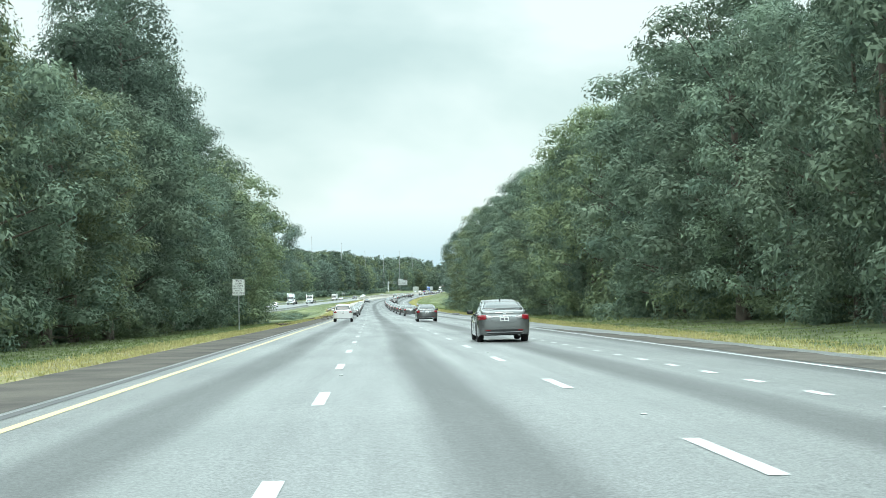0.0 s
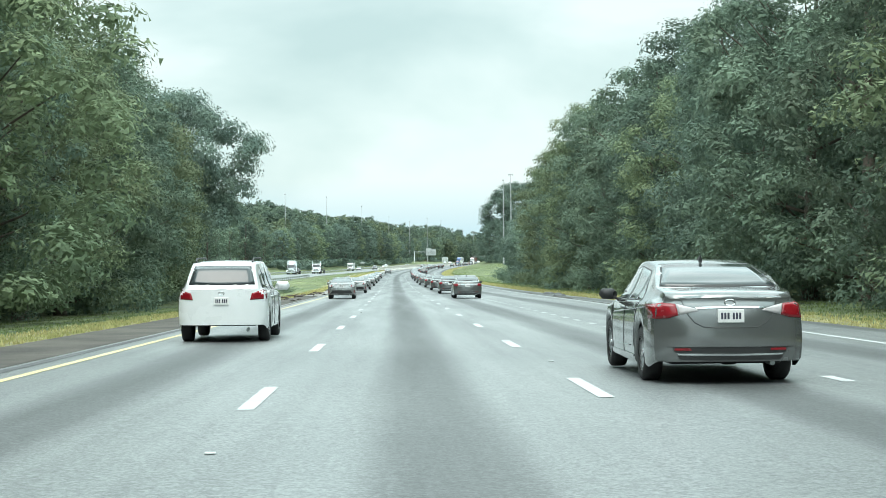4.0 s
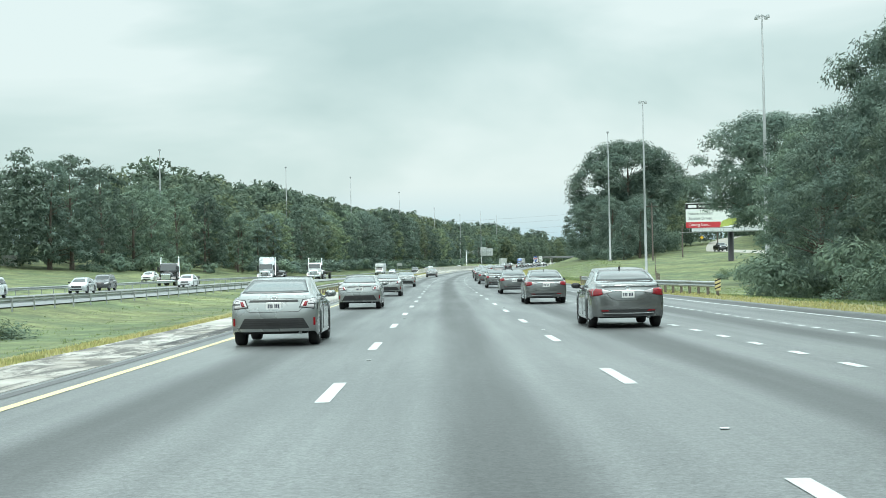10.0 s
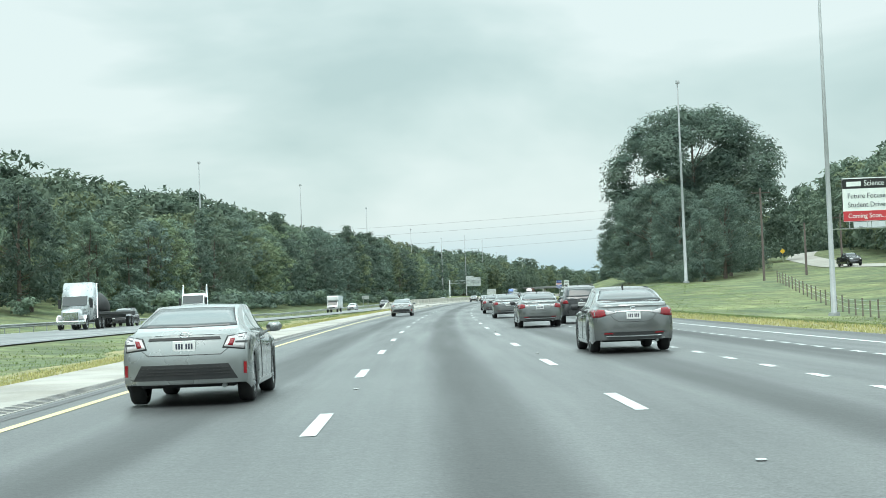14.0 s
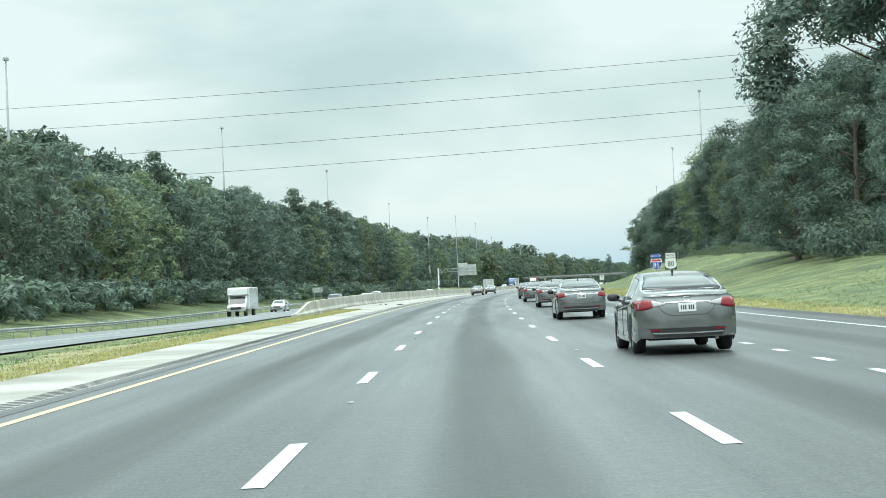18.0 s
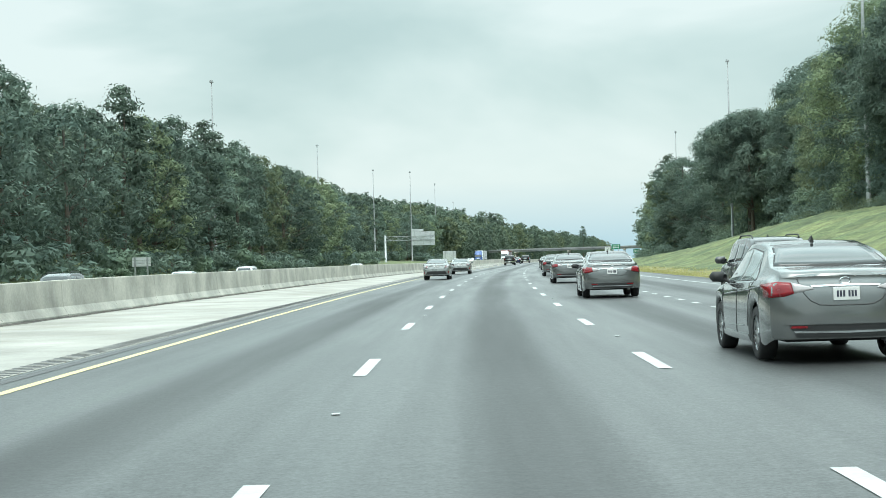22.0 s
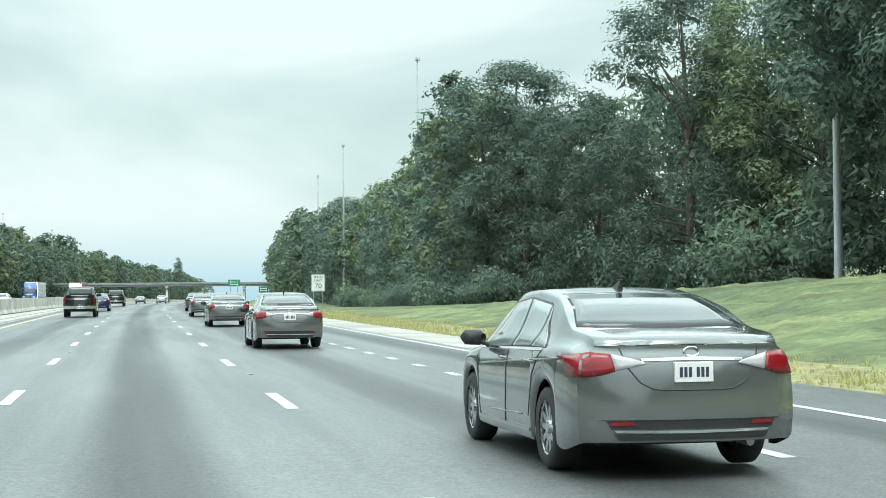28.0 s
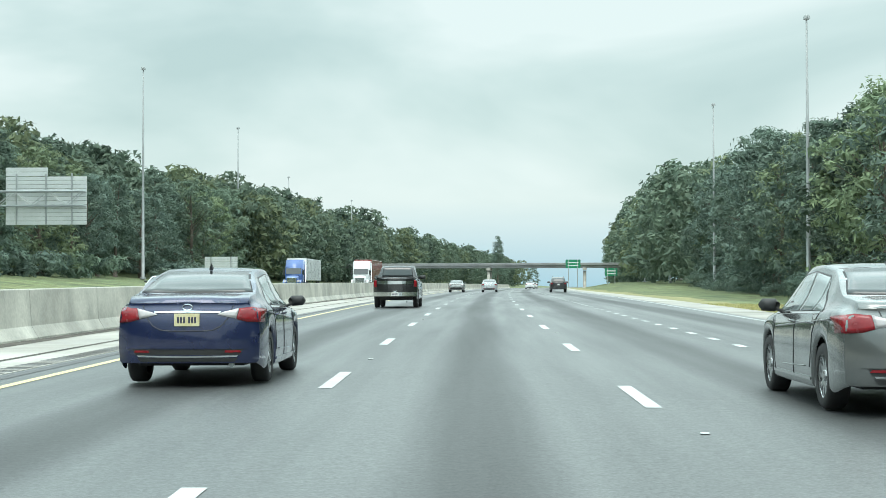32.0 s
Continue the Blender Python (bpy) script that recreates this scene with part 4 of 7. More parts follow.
def mast(s, u, top):
    """The first masts carry a wide lamp ring, those farther on a narrow cluster."""
    r = 0.72 if s < 600 else 0.24
    ob = thing("light_mast", stand(s, u, level(s, u), 20) @ Matrix.Diagonal((1, 1, (top - level(s, u)) / 27.0, 1)), "tall slender galvanised high-mast light pole with ring of lamps", "light mast", "high light masts along the motorway")
    for nm, me in zip(("pole", "base_plate", "ring"), MAST):
        o = new(nm, me)
        o.parent = ob
        if nm == "ring":
            o.scale = (r / 0.72, r / 0.72, 1)
    for k in range(4):
        o = new("lamp_head", MAST[3])
        o.parent = ob
        arm = new("spoke", MAST[4])
        arm.parent = ob
        arm.matrix_basis = pose(0, 0, 0, rz=math.degrees(k * math.pi / 2 + 0.4)) @ Matrix.Diagonal((r / 0.72, r / 0.72, 1, 1))
        o.matrix_basis = pose(r * math.cos(k * math.pi / 2 + 0.4), r * math.sin(k * math.pi / 2 + 0.4), 26.6) @ Matrix.Diagonal((0.8 if s < 600 else 0.6,) * 2 + (1, 1))
    return ob


for s, u, top in ((453, 33.8, 26.4), (542, 31.8, 27.0), (636, 32.6, 30.0), (727, 34.9, 32.0), (820, 35.5, 33.6), (941.5, 37.0, 33.9), (1064, 35.4, 31.5), (1131, 32.4, 26.8), (1221, 34.3, 28.6), (1311, 34.6, 25.9), (1390, 33, 26.4), (1480, 34, 27)):
    mast(s, u, top)
for s, u, top in ((537, -76.4, 29.0), (621, -61.8, 27.4), (718, -51, 29.4), (825, -49.7, 32.4), (921, -47, 31.4), (1023, -46.9, 28.3), (1110, -47.1, 27.6), (1200, -49, 32.2), (1290, -53, 32.8), (1370, -57, 28.5), (1450, -53, 27)):
    mast(s, u, top)

# ---- vehicles ----
from mathutils.bvhtree import BVHTree


def paint(name, rgb, metal=0.0, rough=0.32):
    return mat(name, rgb, rough, metal, tuple(c * 0.9 for c in rgb), 2.5, 0.12, 60.0, 0.0, 1.0)


def glass_material(name, rgb, rough=0.05):
    m = mat(name, rgb, rough, 0.0, tuple(c * 0.8 for c in rgb), 1.0, 0.1, 10.0, 0.0, 0.3)
    return m


P_GREY = paint("grey_metallic_paint", (0.168, 0.176, 0.174), 0.6, 0.2)
P_SILVER = paint("warm_grey_metallic_paint", (0.23, 0.245, 0.24), 0.5, 0.3)
P_BLUE = paint("dark_blue_paint", (0.012, 0.020, 0.070), 0.35, 0.25)
P_BLACK = paint("black_paint", (0.014, 0.014, 0.015), 0.0, 0.22)
P_WHITE = paint("white_paint", (0.72, 0.74, 0.74), 0.0, 0.3)
P_PALE = paint("pale_silver_paint", (0.46, 0.49, 0.50), 0.45, 0.3)
P_DARK = paint("charcoal_paint", (0.045, 0.047, 0.05), 0.3, 0.3)
P_RED = paint("rust_red_paint", (0.24, 0.05, 0.04), 0.0, 0.5)
P_TRUCKBLUE = paint("truck_blue_paint", (0.05, 0.12, 0.34), 0.1, 0.35)
M_GLASS = glass_material("tinted_car_glass", (0.035, 0.045, 0.047))
# pale colour stands for bright sky reflected in and seen through side windows
M_GLASS_SKY = glass_material("sky_paled_car_glass", (0.25, 0.29, 0.29))
M_TYRE = mat("tyre_rubber", (0.022, 0.022, 0.023), 0.8, 0, (0.035, 0.034, 0.033), 6.0, 0.4, 40.0, 0.004)
M_RIM = mat("alloy_rim", (0.55, 0.56, 0.57), 0.28, 0.9, (0.4, 0.41, 0.42), 5.0, 0.2, 40.0)
M_BLACK = mat("black_plastic", (0.02, 0.021, 0.022), 0.55, 0, (0.03, 0.03, 0.03), 4.0, 0.3, 60.0)
M_CHROME = mat("chrome_trim", (0.72, 0.74, 0.75), 0.12, 1.0, (0.6, 0.62, 0.63), 3.0, 0.1, 30.0)
M_LAMP = mat("red_lamp_lens", (0.24, 0.006, 0.012), 0.2, 0, (0.14, 0.004, 0.008), 7.0, 0.3, 40.0, 0.0, 0.25)
M_LAMP_W = mat("clear_lamp_lens", (0.50, 0.48, 0.48), 0.15, 0.0, (0.36, 0.33, 0.34), 9.0, 0.3, 40.0, 0.0, 0.7)
M_PLATE = mat("plate_white", (0.74, 0.74, 0.72), 0.4, 0, (0.62, 0.62, 0.62), 8.0, 0.2, 60.0)
M_PLATE_Y = mat("plate_yellow", (0.62, 0.55, 0.28), 0.4, 0, (0.7, 0.66, 0.5), 8.0, 0.3, 60.0)
M_INK = mat("dark_ink", (0.03, 0.035, 0.06), 0.5, 0, (0.05, 0.05, 0.07), 8.0, 0.2, 60.0)


def curve_of(pairs):
    """A smooth monotone curve through the pairs."""
    xs, ys = np.array([p[0] for p in pairs], float), np.array([p[1] for p in pairs], float)
    h, d = np.diff(xs), np.diff(ys) / np.diff(xs)
    m = np.r_[d[0], np.where(d[:-1] * d[1:] > 0, 2 * d[:-1] * d[1:] / (d[:-1] + d[1:] + 1e-12), 0), d[-1]]

    def value(x):
        x = min(max(x, xs[0]), xs[-1])
        i = min(int(np.searchsorted(xs, x, "right")) - 1, len(h) - 1)
        t = (x - xs[i]) / h[i]
        return float((2 * t**3 - 3 * t**2 + 1) * ys[i] + (t**3 - 2 * t**2 + t) * h[i] * m[i] + (3 * t**2 - 2 * t**3) * ys[i + 1] + (t**3 - t**2) * h[i] * m[i + 1])

    return value


FORMS = {
    "sedan": dict(L=4.82, W=1.835, base=2.80, rear=1.06, R=0.335,
                  top=[(0, 1.03), (0.012, 1.085), (0.03, 1.105), (0.09, 1.125), (0.14, 1.145), (0.24, 1.325), (0.345, 1.44), (0.45, 1.485), (0.54, 1.47), (0.65, 1.36), (0.79, 1.03), (0.86, 0.965), (0.96, 0.82), (1, 0.70)],
                  belt=[(0, 0.93), (0.08, 0.985), (0.3, 0.975), (0.6, 0.935), (0.78, 0.895), (0.9, 0.80), (1, 0.60)],
                  half=[(0, 0.87), (0.05, 0.90), (0.14, 0.9175), (0.5, 0.9175), (0.85, 0.905), (0.95, 0.86), (1, 0.78)],
                  roof=[(0, 0.73), (0.14, 0.745), (0.20, 0.715), (0.36, 0.60), (0.5, 0.615), (0.65, 0.61), (0.79, 0.70), (1, 0.6)]),
    "hatch": dict(L=4.42, W=1.80, base=2.70, rear=0.86, R=0.335,
                  top=[(0, 0.98), (0.03, 1.045), (0.07, 1.075), (0.30, 1.345), (0.40, 1.405), (0.52, 1.41), (0.64, 1.32), (0.79, 1.01), (0.87, 0.94), (0.96, 0.80), (1, 0.68)],
                  belt=[(0, 0.90), (0.08, 0.97), (0.3, 0.97), (0.6, 0.93), (0.78, 0.89), (0.9, 0.8), (1, 0.6)],
                  half=[(0, 0.86), (0.06, 0.895), (0.16, 0.90), (0.5, 0.895), (0.85, 0.89), (0.95, 0.85), (1, 0.77)],
                  roof=[(0, 0.69), (0.08, 0.70), (0.30, 0.60), (0.5, 0.61), (0.64, 0.60), (0.79, 0.68), (1, 0.6)]),
    "suv": dict(L=4.65, W=1.86, base=2.66, rear=0.98, R=0.355,
                top=[(0, 1.10), (0.012, 1.20), (0.09, 1.60), (0.14, 1.665), (0.3, 1.70), (0.55, 1.69), (0.66, 1.58), (0.77, 1.17), (0.85, 1.09), (0.96, 0.98), (1, 0.80)],
                belt=[(0, 1.02), (0.1, 1.06), (0.4, 1.04), (0.75, 1.00), (0.9, 0.92), (1, 0.72)],
                half=[(0, 0.88), (0.06, 0.92), (0.2, 0.93), (0.8, 0.925), (0.95, 0.88), (1, 0.8)],
                roof=[(0, 0.74), (0.1, 0.64), (0.3, 0.66), (0.6, 0.65), (0.77, 0.74), (1, 0.62)]),
    "pickup": dict(L=5.90, W=2.03, base=3.68, rear=1.18, R=0.40,
                   top=[(0, 1.32), (0.01, 1.36), (0.345, 1.36), (0.355, 1.40), (0.372, 1.84), (0.40, 1.915), (0.56, 1.925), (0.60, 1.86), (0.69, 1.42), (0.74, 1.36), (0.95, 1.25), (1, 1.05)],
                   belt=[(0, 1.26), (0.3, 1.27), (0.4, 1.27), (0.7, 1.22), (0.9, 1.15), (1, 0.85)],
                   half=[(0, 0.985), (0.05, 1.01), (0.9, 1.01), (0.97, 0.97), (1, 0.92)],
                   roof=[(0, 0.95), (0.34, 0.95), (0.375, 0.74), (0.5, 0.75), (0.6, 0.74), (0.7, 0.9), (1, 0.8)]),
}


class Shell:
    """The outer skin of a car, nose to +y, standing on z = 0, and a way to lay panels on it."""

    def __init__(self, form):
        F = FORMS[form]
        self.F, L, R = F, F["L"], F["R"]
        top, belt, half, roof = (curve_of(F[k]) for k in ("top", "belt", "half", "roof"))
        self.rear_axle = -L / 2 + F["rear"]
        self.front_axle = self.rear_axle + F["base"]
        low = 0.20 if form in ("sedan", "hatch") else 0.27 if form == "suv" else 0.38
        ys = sorted(set([round(-L / 2 + L * k / 46, 4) for k in range(47)] + [round(-L / 2 + L * k, 4) for k in (0.006, 0.012, 0.03, 0.054)] + [round(a + R * 1.22 * math.sin(x), 4) for a in (self.rear_axle, self.front_axle) for x in np.linspace(-1.57, 1.57, 17)]))
        rows = []
        for y in ys:
            k = (y + L / 2) / L
            zt, zs, w, wr = top(k), belt(k), half(k), roof(k)
            zs = min(zs, zt - 0.05)
            zb = low + (0.085 if form == "sedan" else 0.10) * max(0, (0.10 - k) / 0.10) + 0.05 * max(0, (k - 0.94) / 0.06)
            for a in (self.rear_axle, self.front_axle):
                q = (R * 1.17) ** 2 - (y - a) ** 2
                if q > 0:
                    zb = max(zb, R + math.sqrt(q))
            d = zs - zb
            glass = zt - zs
            ring = [(w * 0.955, zb), (w * 0.985, zb + d * 0.05), (w * 0.998, zb + d * 0.28), (w * 1.0, zb + d * 0.52), (w * 0.993, zb + d * 0.76), (w * 0.965, zs - d * 0.03), (w * 0.925, zs + min(0.02, glass * 0.2))]
            g0 = w * 0.90
            for j, (a, b) in enumerate(((0.33, 0.30), (0.66, 0.62), (0.90, 0.88), (1.0, 0.955))):
                ring.append((g0 + (wr - g0) * a, zs + glass * b))
            ring += [(wr * 0.72, zt - 0.012), (wr * 0.38, zt - 0.002), (0, zt)]
            rows.append([(x, y, z) for x, z in ring])
        self.bm = bm = bmesh.new()
        nr = len(rows[0])

        def bend(p):
            """Round the nose and the tail in plan and in profile."""
            x, y, z = p
            e = (-L / 2 + 0.75 - y) / 0.75
            if e > 0:
                e = min(1, e) ** 1.5
                y += e * (0.20 * (abs(x) / 0.92) ** 3.2 + (0.07 * max(0, z - 0.68) / 0.4 + 0.018 * math.exp(-((z - 0.99) / 0.05) ** 2) if form == "sedan" else 0.16 * max(0, z - 0.68) / 0.4 if form == "hatch" else 0.05 * max(0, z - 0.75)) + 0.30 * max(0, 0.36 - z))
            e = (y - L / 2 + 0.9) / 0.9
            if e > 0:
                e = min(1, e) ** 1.5
                y -= e * (0.34 * (abs(x) / 0.92) ** 3 + 0.12 * max(0, z - 0.6) / 0.4 + 0.25 * max(0, 0.33 - z))
            return x, y, z

        right = [[bm.verts.new(bend(p)) for p in r] for r in rows]
        left = [[v if k == nr - 1 else bm.verts.new((-v.co.x, v.co.y, v.co.z)) for k, v in enumerate(r)] for r in right]
        for i in range(len(rows) - 1):
            for k in range(nr - 1):
                bm.faces.new((right[i][k], right[i + 1][k], right[i + 1][k + 1], right[i][k + 1]))
                bm.faces.new((left[i][k], left[i][k + 1], left[i + 1][k + 1], left[i + 1][k]))
        for i, flip in ((0, False), (len(rows) - 1, True)):
            grid = []
            for k in range(nr - 1):
                a, b = right[i][k], left[i][k]
                x, y, z = rows[i][k]
                mids = [bm.verts.new(bend((x * (1 - 2 * m / 10), y, z))) for m in range(1, 10)]
                grid.append([a, *mids, b])
            for r0, r1 in zip(grid, grid[1:]):
                for m in range(10):
                    q = (r0[m], r1[m], r1[m + 1], r0[m + 1])
                    bm.faces.new(q if flip else q[::-1])
            last = grid[-1]
            for m in range(10):
                q = (last[m], right[i][nr - 1], last[m + 1])
                bm.faces.new(q if flip else q[::-1])
        bmesh.ops.recalc_face_normals(bm, faces=bm.faces)
        bm.normal_update()
        self.tree = BVHTree.FromBMesh(bm)

    def drop(self, a, b, side):
        """The point of the skin at (a, b) seen from one side, with its outward normal."""
        if side in "rl":
            s = 1 if side == "r" else -1
            o, d = Vector((3 * s, a, b)), Vector((-s, 0, 0))
        elif side == "b":
            o, d = Vector((a, -5, b)), Vector((0, 1, 0))
        elif side == "f":
            o, d = Vector((a, 5, b)), Vector((0, -1, 0))
        else:
            o, d = Vector((a, b, 4)), Vector((0, 0, -1))
        p, n, _, _ = self.tree.ray_cast(o, d)
        if p is None:
            p, n, _, _ = self.tree.find_nearest(o + d * 3)
        if n.dot(d) > 0:
            n = -n
        return p, n

    def panel(self, lower, upper, side, lift=0.005, nx=8, ny=3):
        """A thin raised panel between two edge lines, given in the plane seen from that side."""
        def along(line, t):
            t *= len(line) - 1
            i = min(int(t), len(line) - 2)
            f = t - i
            return [line[i][c] + (line[i + 1][c] - line[i][c]) * f for c in (0, 1)]

        bm = bmesh.new()
        grid = []
        for j in range(ny + 1):
            row = []
            for i in range(nx + 1):
                p0, p1 = along(lower, i / nx), along(upper, i / nx)
                q = [p0[c] + (p1[c] - p0[c]) * j / ny for c in (0, 1)]
                p, n = self.drop(q[0], q[1], side)
                row.append((bm.verts.new(p + n * lift), bm.verts.new(p - n * 0.012)))
            grid.append(row)
        for r0, r1 in zip(grid, grid[1:]):
            for i in range(nx):
                bm.faces.new((r0[i][0], r0[i + 1][0], r1[i + 1][0], r1[i][0]))
        rim = [grid[0][i] for i in range(nx + 1)] + [grid[j][nx] for j in range(1, ny + 1)] + [grid[ny][i] for i in range(nx - 1, -1, -1)] + [grid[j][0] for j in range(ny - 1, 0, -1)]
        for a, b in zip(rim, rim[1:] + rim[:1]):
            bm.faces.new((a[0], a[1], b[1], b[0]))
        bmesh.ops.recalc_face_normals(bm, faces=bm.faces)
        return bm

    def seam(self, line, side, r=0.005):
        pts = []
        for (a0, b0), (a1, b1) in zip(line, line[1:]):
            for t in np.linspace(0, 1, 6)[: 5 if (a1, b1) != tuple(line[-1]) else 6]:
                p, n = self.drop(a0 + (a1 - a0) * t, b0 + (b1 - b0) * t, side)
                pts.append(p + n * 0.001)
        bm = bmesh.new()
        tube(bm, pts, r, 5, False)
        return bm


WHEELS = {}


def wheel_meshes(R, spokes):
    key = (round(R, 3), spokes)
    if key in WHEELS:
        return WHEELS[key]
    bm = bmesh.new()
    prof = [(R * 0.66, -0.105), (R * 0.90, -0.112), (R * 0.985, -0.085), (R, -0.04), (R, 0.04), (R * 0.985, 0.085), (R * 0.90, 0.112), (R * 0.66, 0.105)]
    n = 28
    rings = [[bm.verts.new((x, r * math.cos(2 * math.pi * k / n), r * math.sin(2 * math.pi * k / n))) for r, x in prof] for k in range(n)]
    for k in range(n):
        a, b = rings[k], rings[(k + 1) % n]
        for j in range(len(prof) - 1):
            bm.faces.new((a[j], a[j + 1], b[j + 1], b[j]))
    bmesh.ops.recalc_face_normals(bm, faces=bm.faces)
    tyre = mesh_of("tyre", bm, M_TYRE, True)
    bm = bmesh.new()
    r1 = R * 0.70
    n = 24
    rim0 = [bm.verts.new((0.10, r1 * math.cos(2 * math.pi * k / n), r1 * math.sin(2 * math.pi * k / n))) for k in range(n)]
    rim1 = [bm.verts.new((0.085, r1 * 0.90 * math.cos(2 * math.pi * k / n), r1 * 0.90 * math.sin(2 * math.pi * k / n))) for k in range(n)]
    rim2 = [bm.verts.new((-0.06, r1 * 0.86 * math.cos(2 * math.pi * k / n), r1 * 0.86 * math.sin(2 * math.pi * k / n))) for k in range(n)]
    for k in range(n):
        for a, b in ((rim0, rim1), (rim1, rim2)):
            bm.faces.new((a[k], a[(k + 1) % n], b[(k + 1) % n], b[k]))
    for s in range(spokes):
        t = 2 * math.pi * s / spokes
        c, sn = math.cos(t), math.sin(t)
        for x, w0, w1 in ((0.088, 0.030, 0.020), ):
            q = [(x - 0.012, 0.03, -w0), (x - 0.012, 0.03, w0), (x, r1 * 0.92, w1), (x, r1 * 0.92, -w1)]
            f = [bm.verts.new((p[0], p[1] * c - p[2] * sn, p[1] * sn + p[2] * c)) for p in q]
            g = [bm.verts.new((p[0] - 0.03, p[1] * c - p[2] * sn, p[1] * sn + p[2] * c)) for p in q]
            bm.faces.new(f)
            for i in range(4):
                bm.faces.new((f[i], g[i], g[(i + 1) % 4], f[(i + 1) % 4]))
    tube(bm, [(0.06, 0, 0), (0.094, 0, 0), (0.098, 0, 0)], [0.06, 0.055, 0.03], 12)
    bmesh.ops.recalc_face_normals(bm, faces=bm.faces)
    rim = mesh_of("rim", bm, M_RIM, False)
    bm = bmesh.new()
    tube(bm, [(-0.05, 0, 0), (-0.03, 0, 0)], r1 * 0.84, 20)
    disc = mesh_of("brake_disc", bm, M_BLACK)
    WHEELS[key] = tyre, rim, disc
    return WHEELS[key]


def add_wheels(car, axles, x, R, spokes=10, dark_rim=False):
    tyre, rim, disc = wheel_meshes(R, spokes)
    for y in axles:
        for s in (1, -1):
            w = new("wheel", tyre)
            w.parent = car
            w.matrix_basis = pose(s * x, y, R, 0, 0, 0 if s > 0 else 180)
            for nm, me in (("rim", rim), ("brake_disc", disc)):
                o = new(nm, me)
                o.parent = w


def car_prototype(form, colour, label, detail=2, plate=M_PLATE, glass=M_GLASS, lamp="wrap", spokes=10):
    """A car with its parts, standing at the origin with its nose to +y."""
    sh = Shell(form)
    F = sh.F
    L, W, R = F["L"], F["W"], F["R"]
    car = thing("car" if form != "pickup" else "pickup_truck", Matrix.Identity(4), label, "pickup truck" if form == "pickup" else "car", "motorway traffic")
    yr, yf = -L / 2, L / 2
    top = curve_of(F["top"])
    belt = curve_of(F["belt"])
    Y = lambda k: yr + L * k
    side_glass = {
        "sedan": [([(Y(0.235), 0.985), (Y(0.335), 0.985)], [(Y(0.31), 1.14), (Y(0.335), 1.315)]), ([(Y(0.345), 0.985), (Y(0.475), 0.97)], [(Y(0.345), 1.325), (Y(0.475), 1.385)]), ([(Y(0.488), 0.97), (Y(0.73), 0.945)], [(Y(0.488), 1.385), (Y(0.60), 1.345)])],
        "hatch": [([(Y(0.20), 1.0), (Y(0.36), 0.99)], [(Y(0.28), 1.15), (Y(0.36), 1.30)]), ([(Y(0.375), 0.985), (Y(0.72), 0.945)], [(Y(0.375), 1.305), (Y(0.585), 1.30)])],
        "suv": [([(Y(0.07), 1.12), (Y(0.20), 1.09)], [(Y(0.11), 1.42), (Y(0.20), 1.50)]), ([(Y(0.215), 1.09), (Y(0.43), 1.07)], [(Y(0.215), 1.505), (Y(0.43), 1.545)]), ([(Y(0.445), 1.065), (Y(0.71), 1.03)], [(Y(0.445), 1.545), (Y(0.605), 1.52)])],
        "pickup": [([(Y(0.385), 1.31), (Y(0.485), 1.30)], [(Y(0.395), 1.72), (Y(0.485), 1.76)]), ([(Y(0.495), 1.30), (Y(0.655), 1.265)], [(Y(0.495), 1.76), (Y(0.595), 1.72)])],
    }[form]
    for lo, up in side_glass:
        for s in "rl":
            part("side_window", sh.panel(lo, up, s, 0.004, 8, 4), M_GLASS_SKY if form in ("sedan", "hatch") else glass, car, smooth=True)
    if form == "sedan":
        for s in "rl":
            part("window_surround", sh.panel([(Y(0.222), 0.978), (Y(0.342), 0.976), (Y(0.481), 0.962), (Y(0.742), 0.936)], [(Y(0.300), 1.155), (Y(0.342), 1.345), (Y(0.481), 1.402), (Y(0.606), 1.362)], s, 0.0015, 18, 5), M_BLACK, car, "black window frame", smooth=True)
    # rear window and windscreen
    rw = {"sedan": (0.690, 1.162, 0.545, 1.412), "hatch": (0.675, 1.095, 0.535, 1.335), "suv": (0.66, 1.20, 0.56, 1.56), "pickup": (0.70, 1.44, 0.64, 1.82)}[form]
    part("window_surround", sh.panel([(-rw[0] - 0.018, rw[1] - 0.010), (0, rw[1] - 0.022), (rw[0] + 0.018, rw[1] - 0.010)], [(-rw[2] - 0.018, rw[3] + 0.012), (0, rw[3] + 0.024), (rw[2] + 0.018, rw[3] + 0.012)], "b", 0.0015, 12, 6), M_BLACK, car, smooth=True)
    part("rear_window", sh.panel([(-rw[0], rw[1]), (0, rw[1] - 0.012), (rw[0], rw[1])], [(-rw[2], rw[3]), (0, rw[3] + 0.012), (rw[2], rw[3])], "b", 0.004, 12, 6), glass, car, smooth=True)
    ws = {"sedan": (0.62, 1.06, 0.47, 1.37), "hatch": (0.60, 1.04, 0.45, 1.33), "suv": (0.66, 1.20, 0.54, 1.58), "pickup": (0.74, 1.42, 0.63, 1.82)}[form]
    part("windscreen", sh.panel([(-ws[0], ws[1]), (0, ws[1] - 0.03), (ws[0], ws[1])], [(-ws[2], ws[3]), (0, ws[3] + 0.015), (ws[2], ws[3])], "f", 0.004, 12, 6), glass, car, smooth=True)
    # lamps
    zl = {"sedan": 0.82, "hatch": 0.85, "suv": 0.92, "pickup": 1.10}[form]
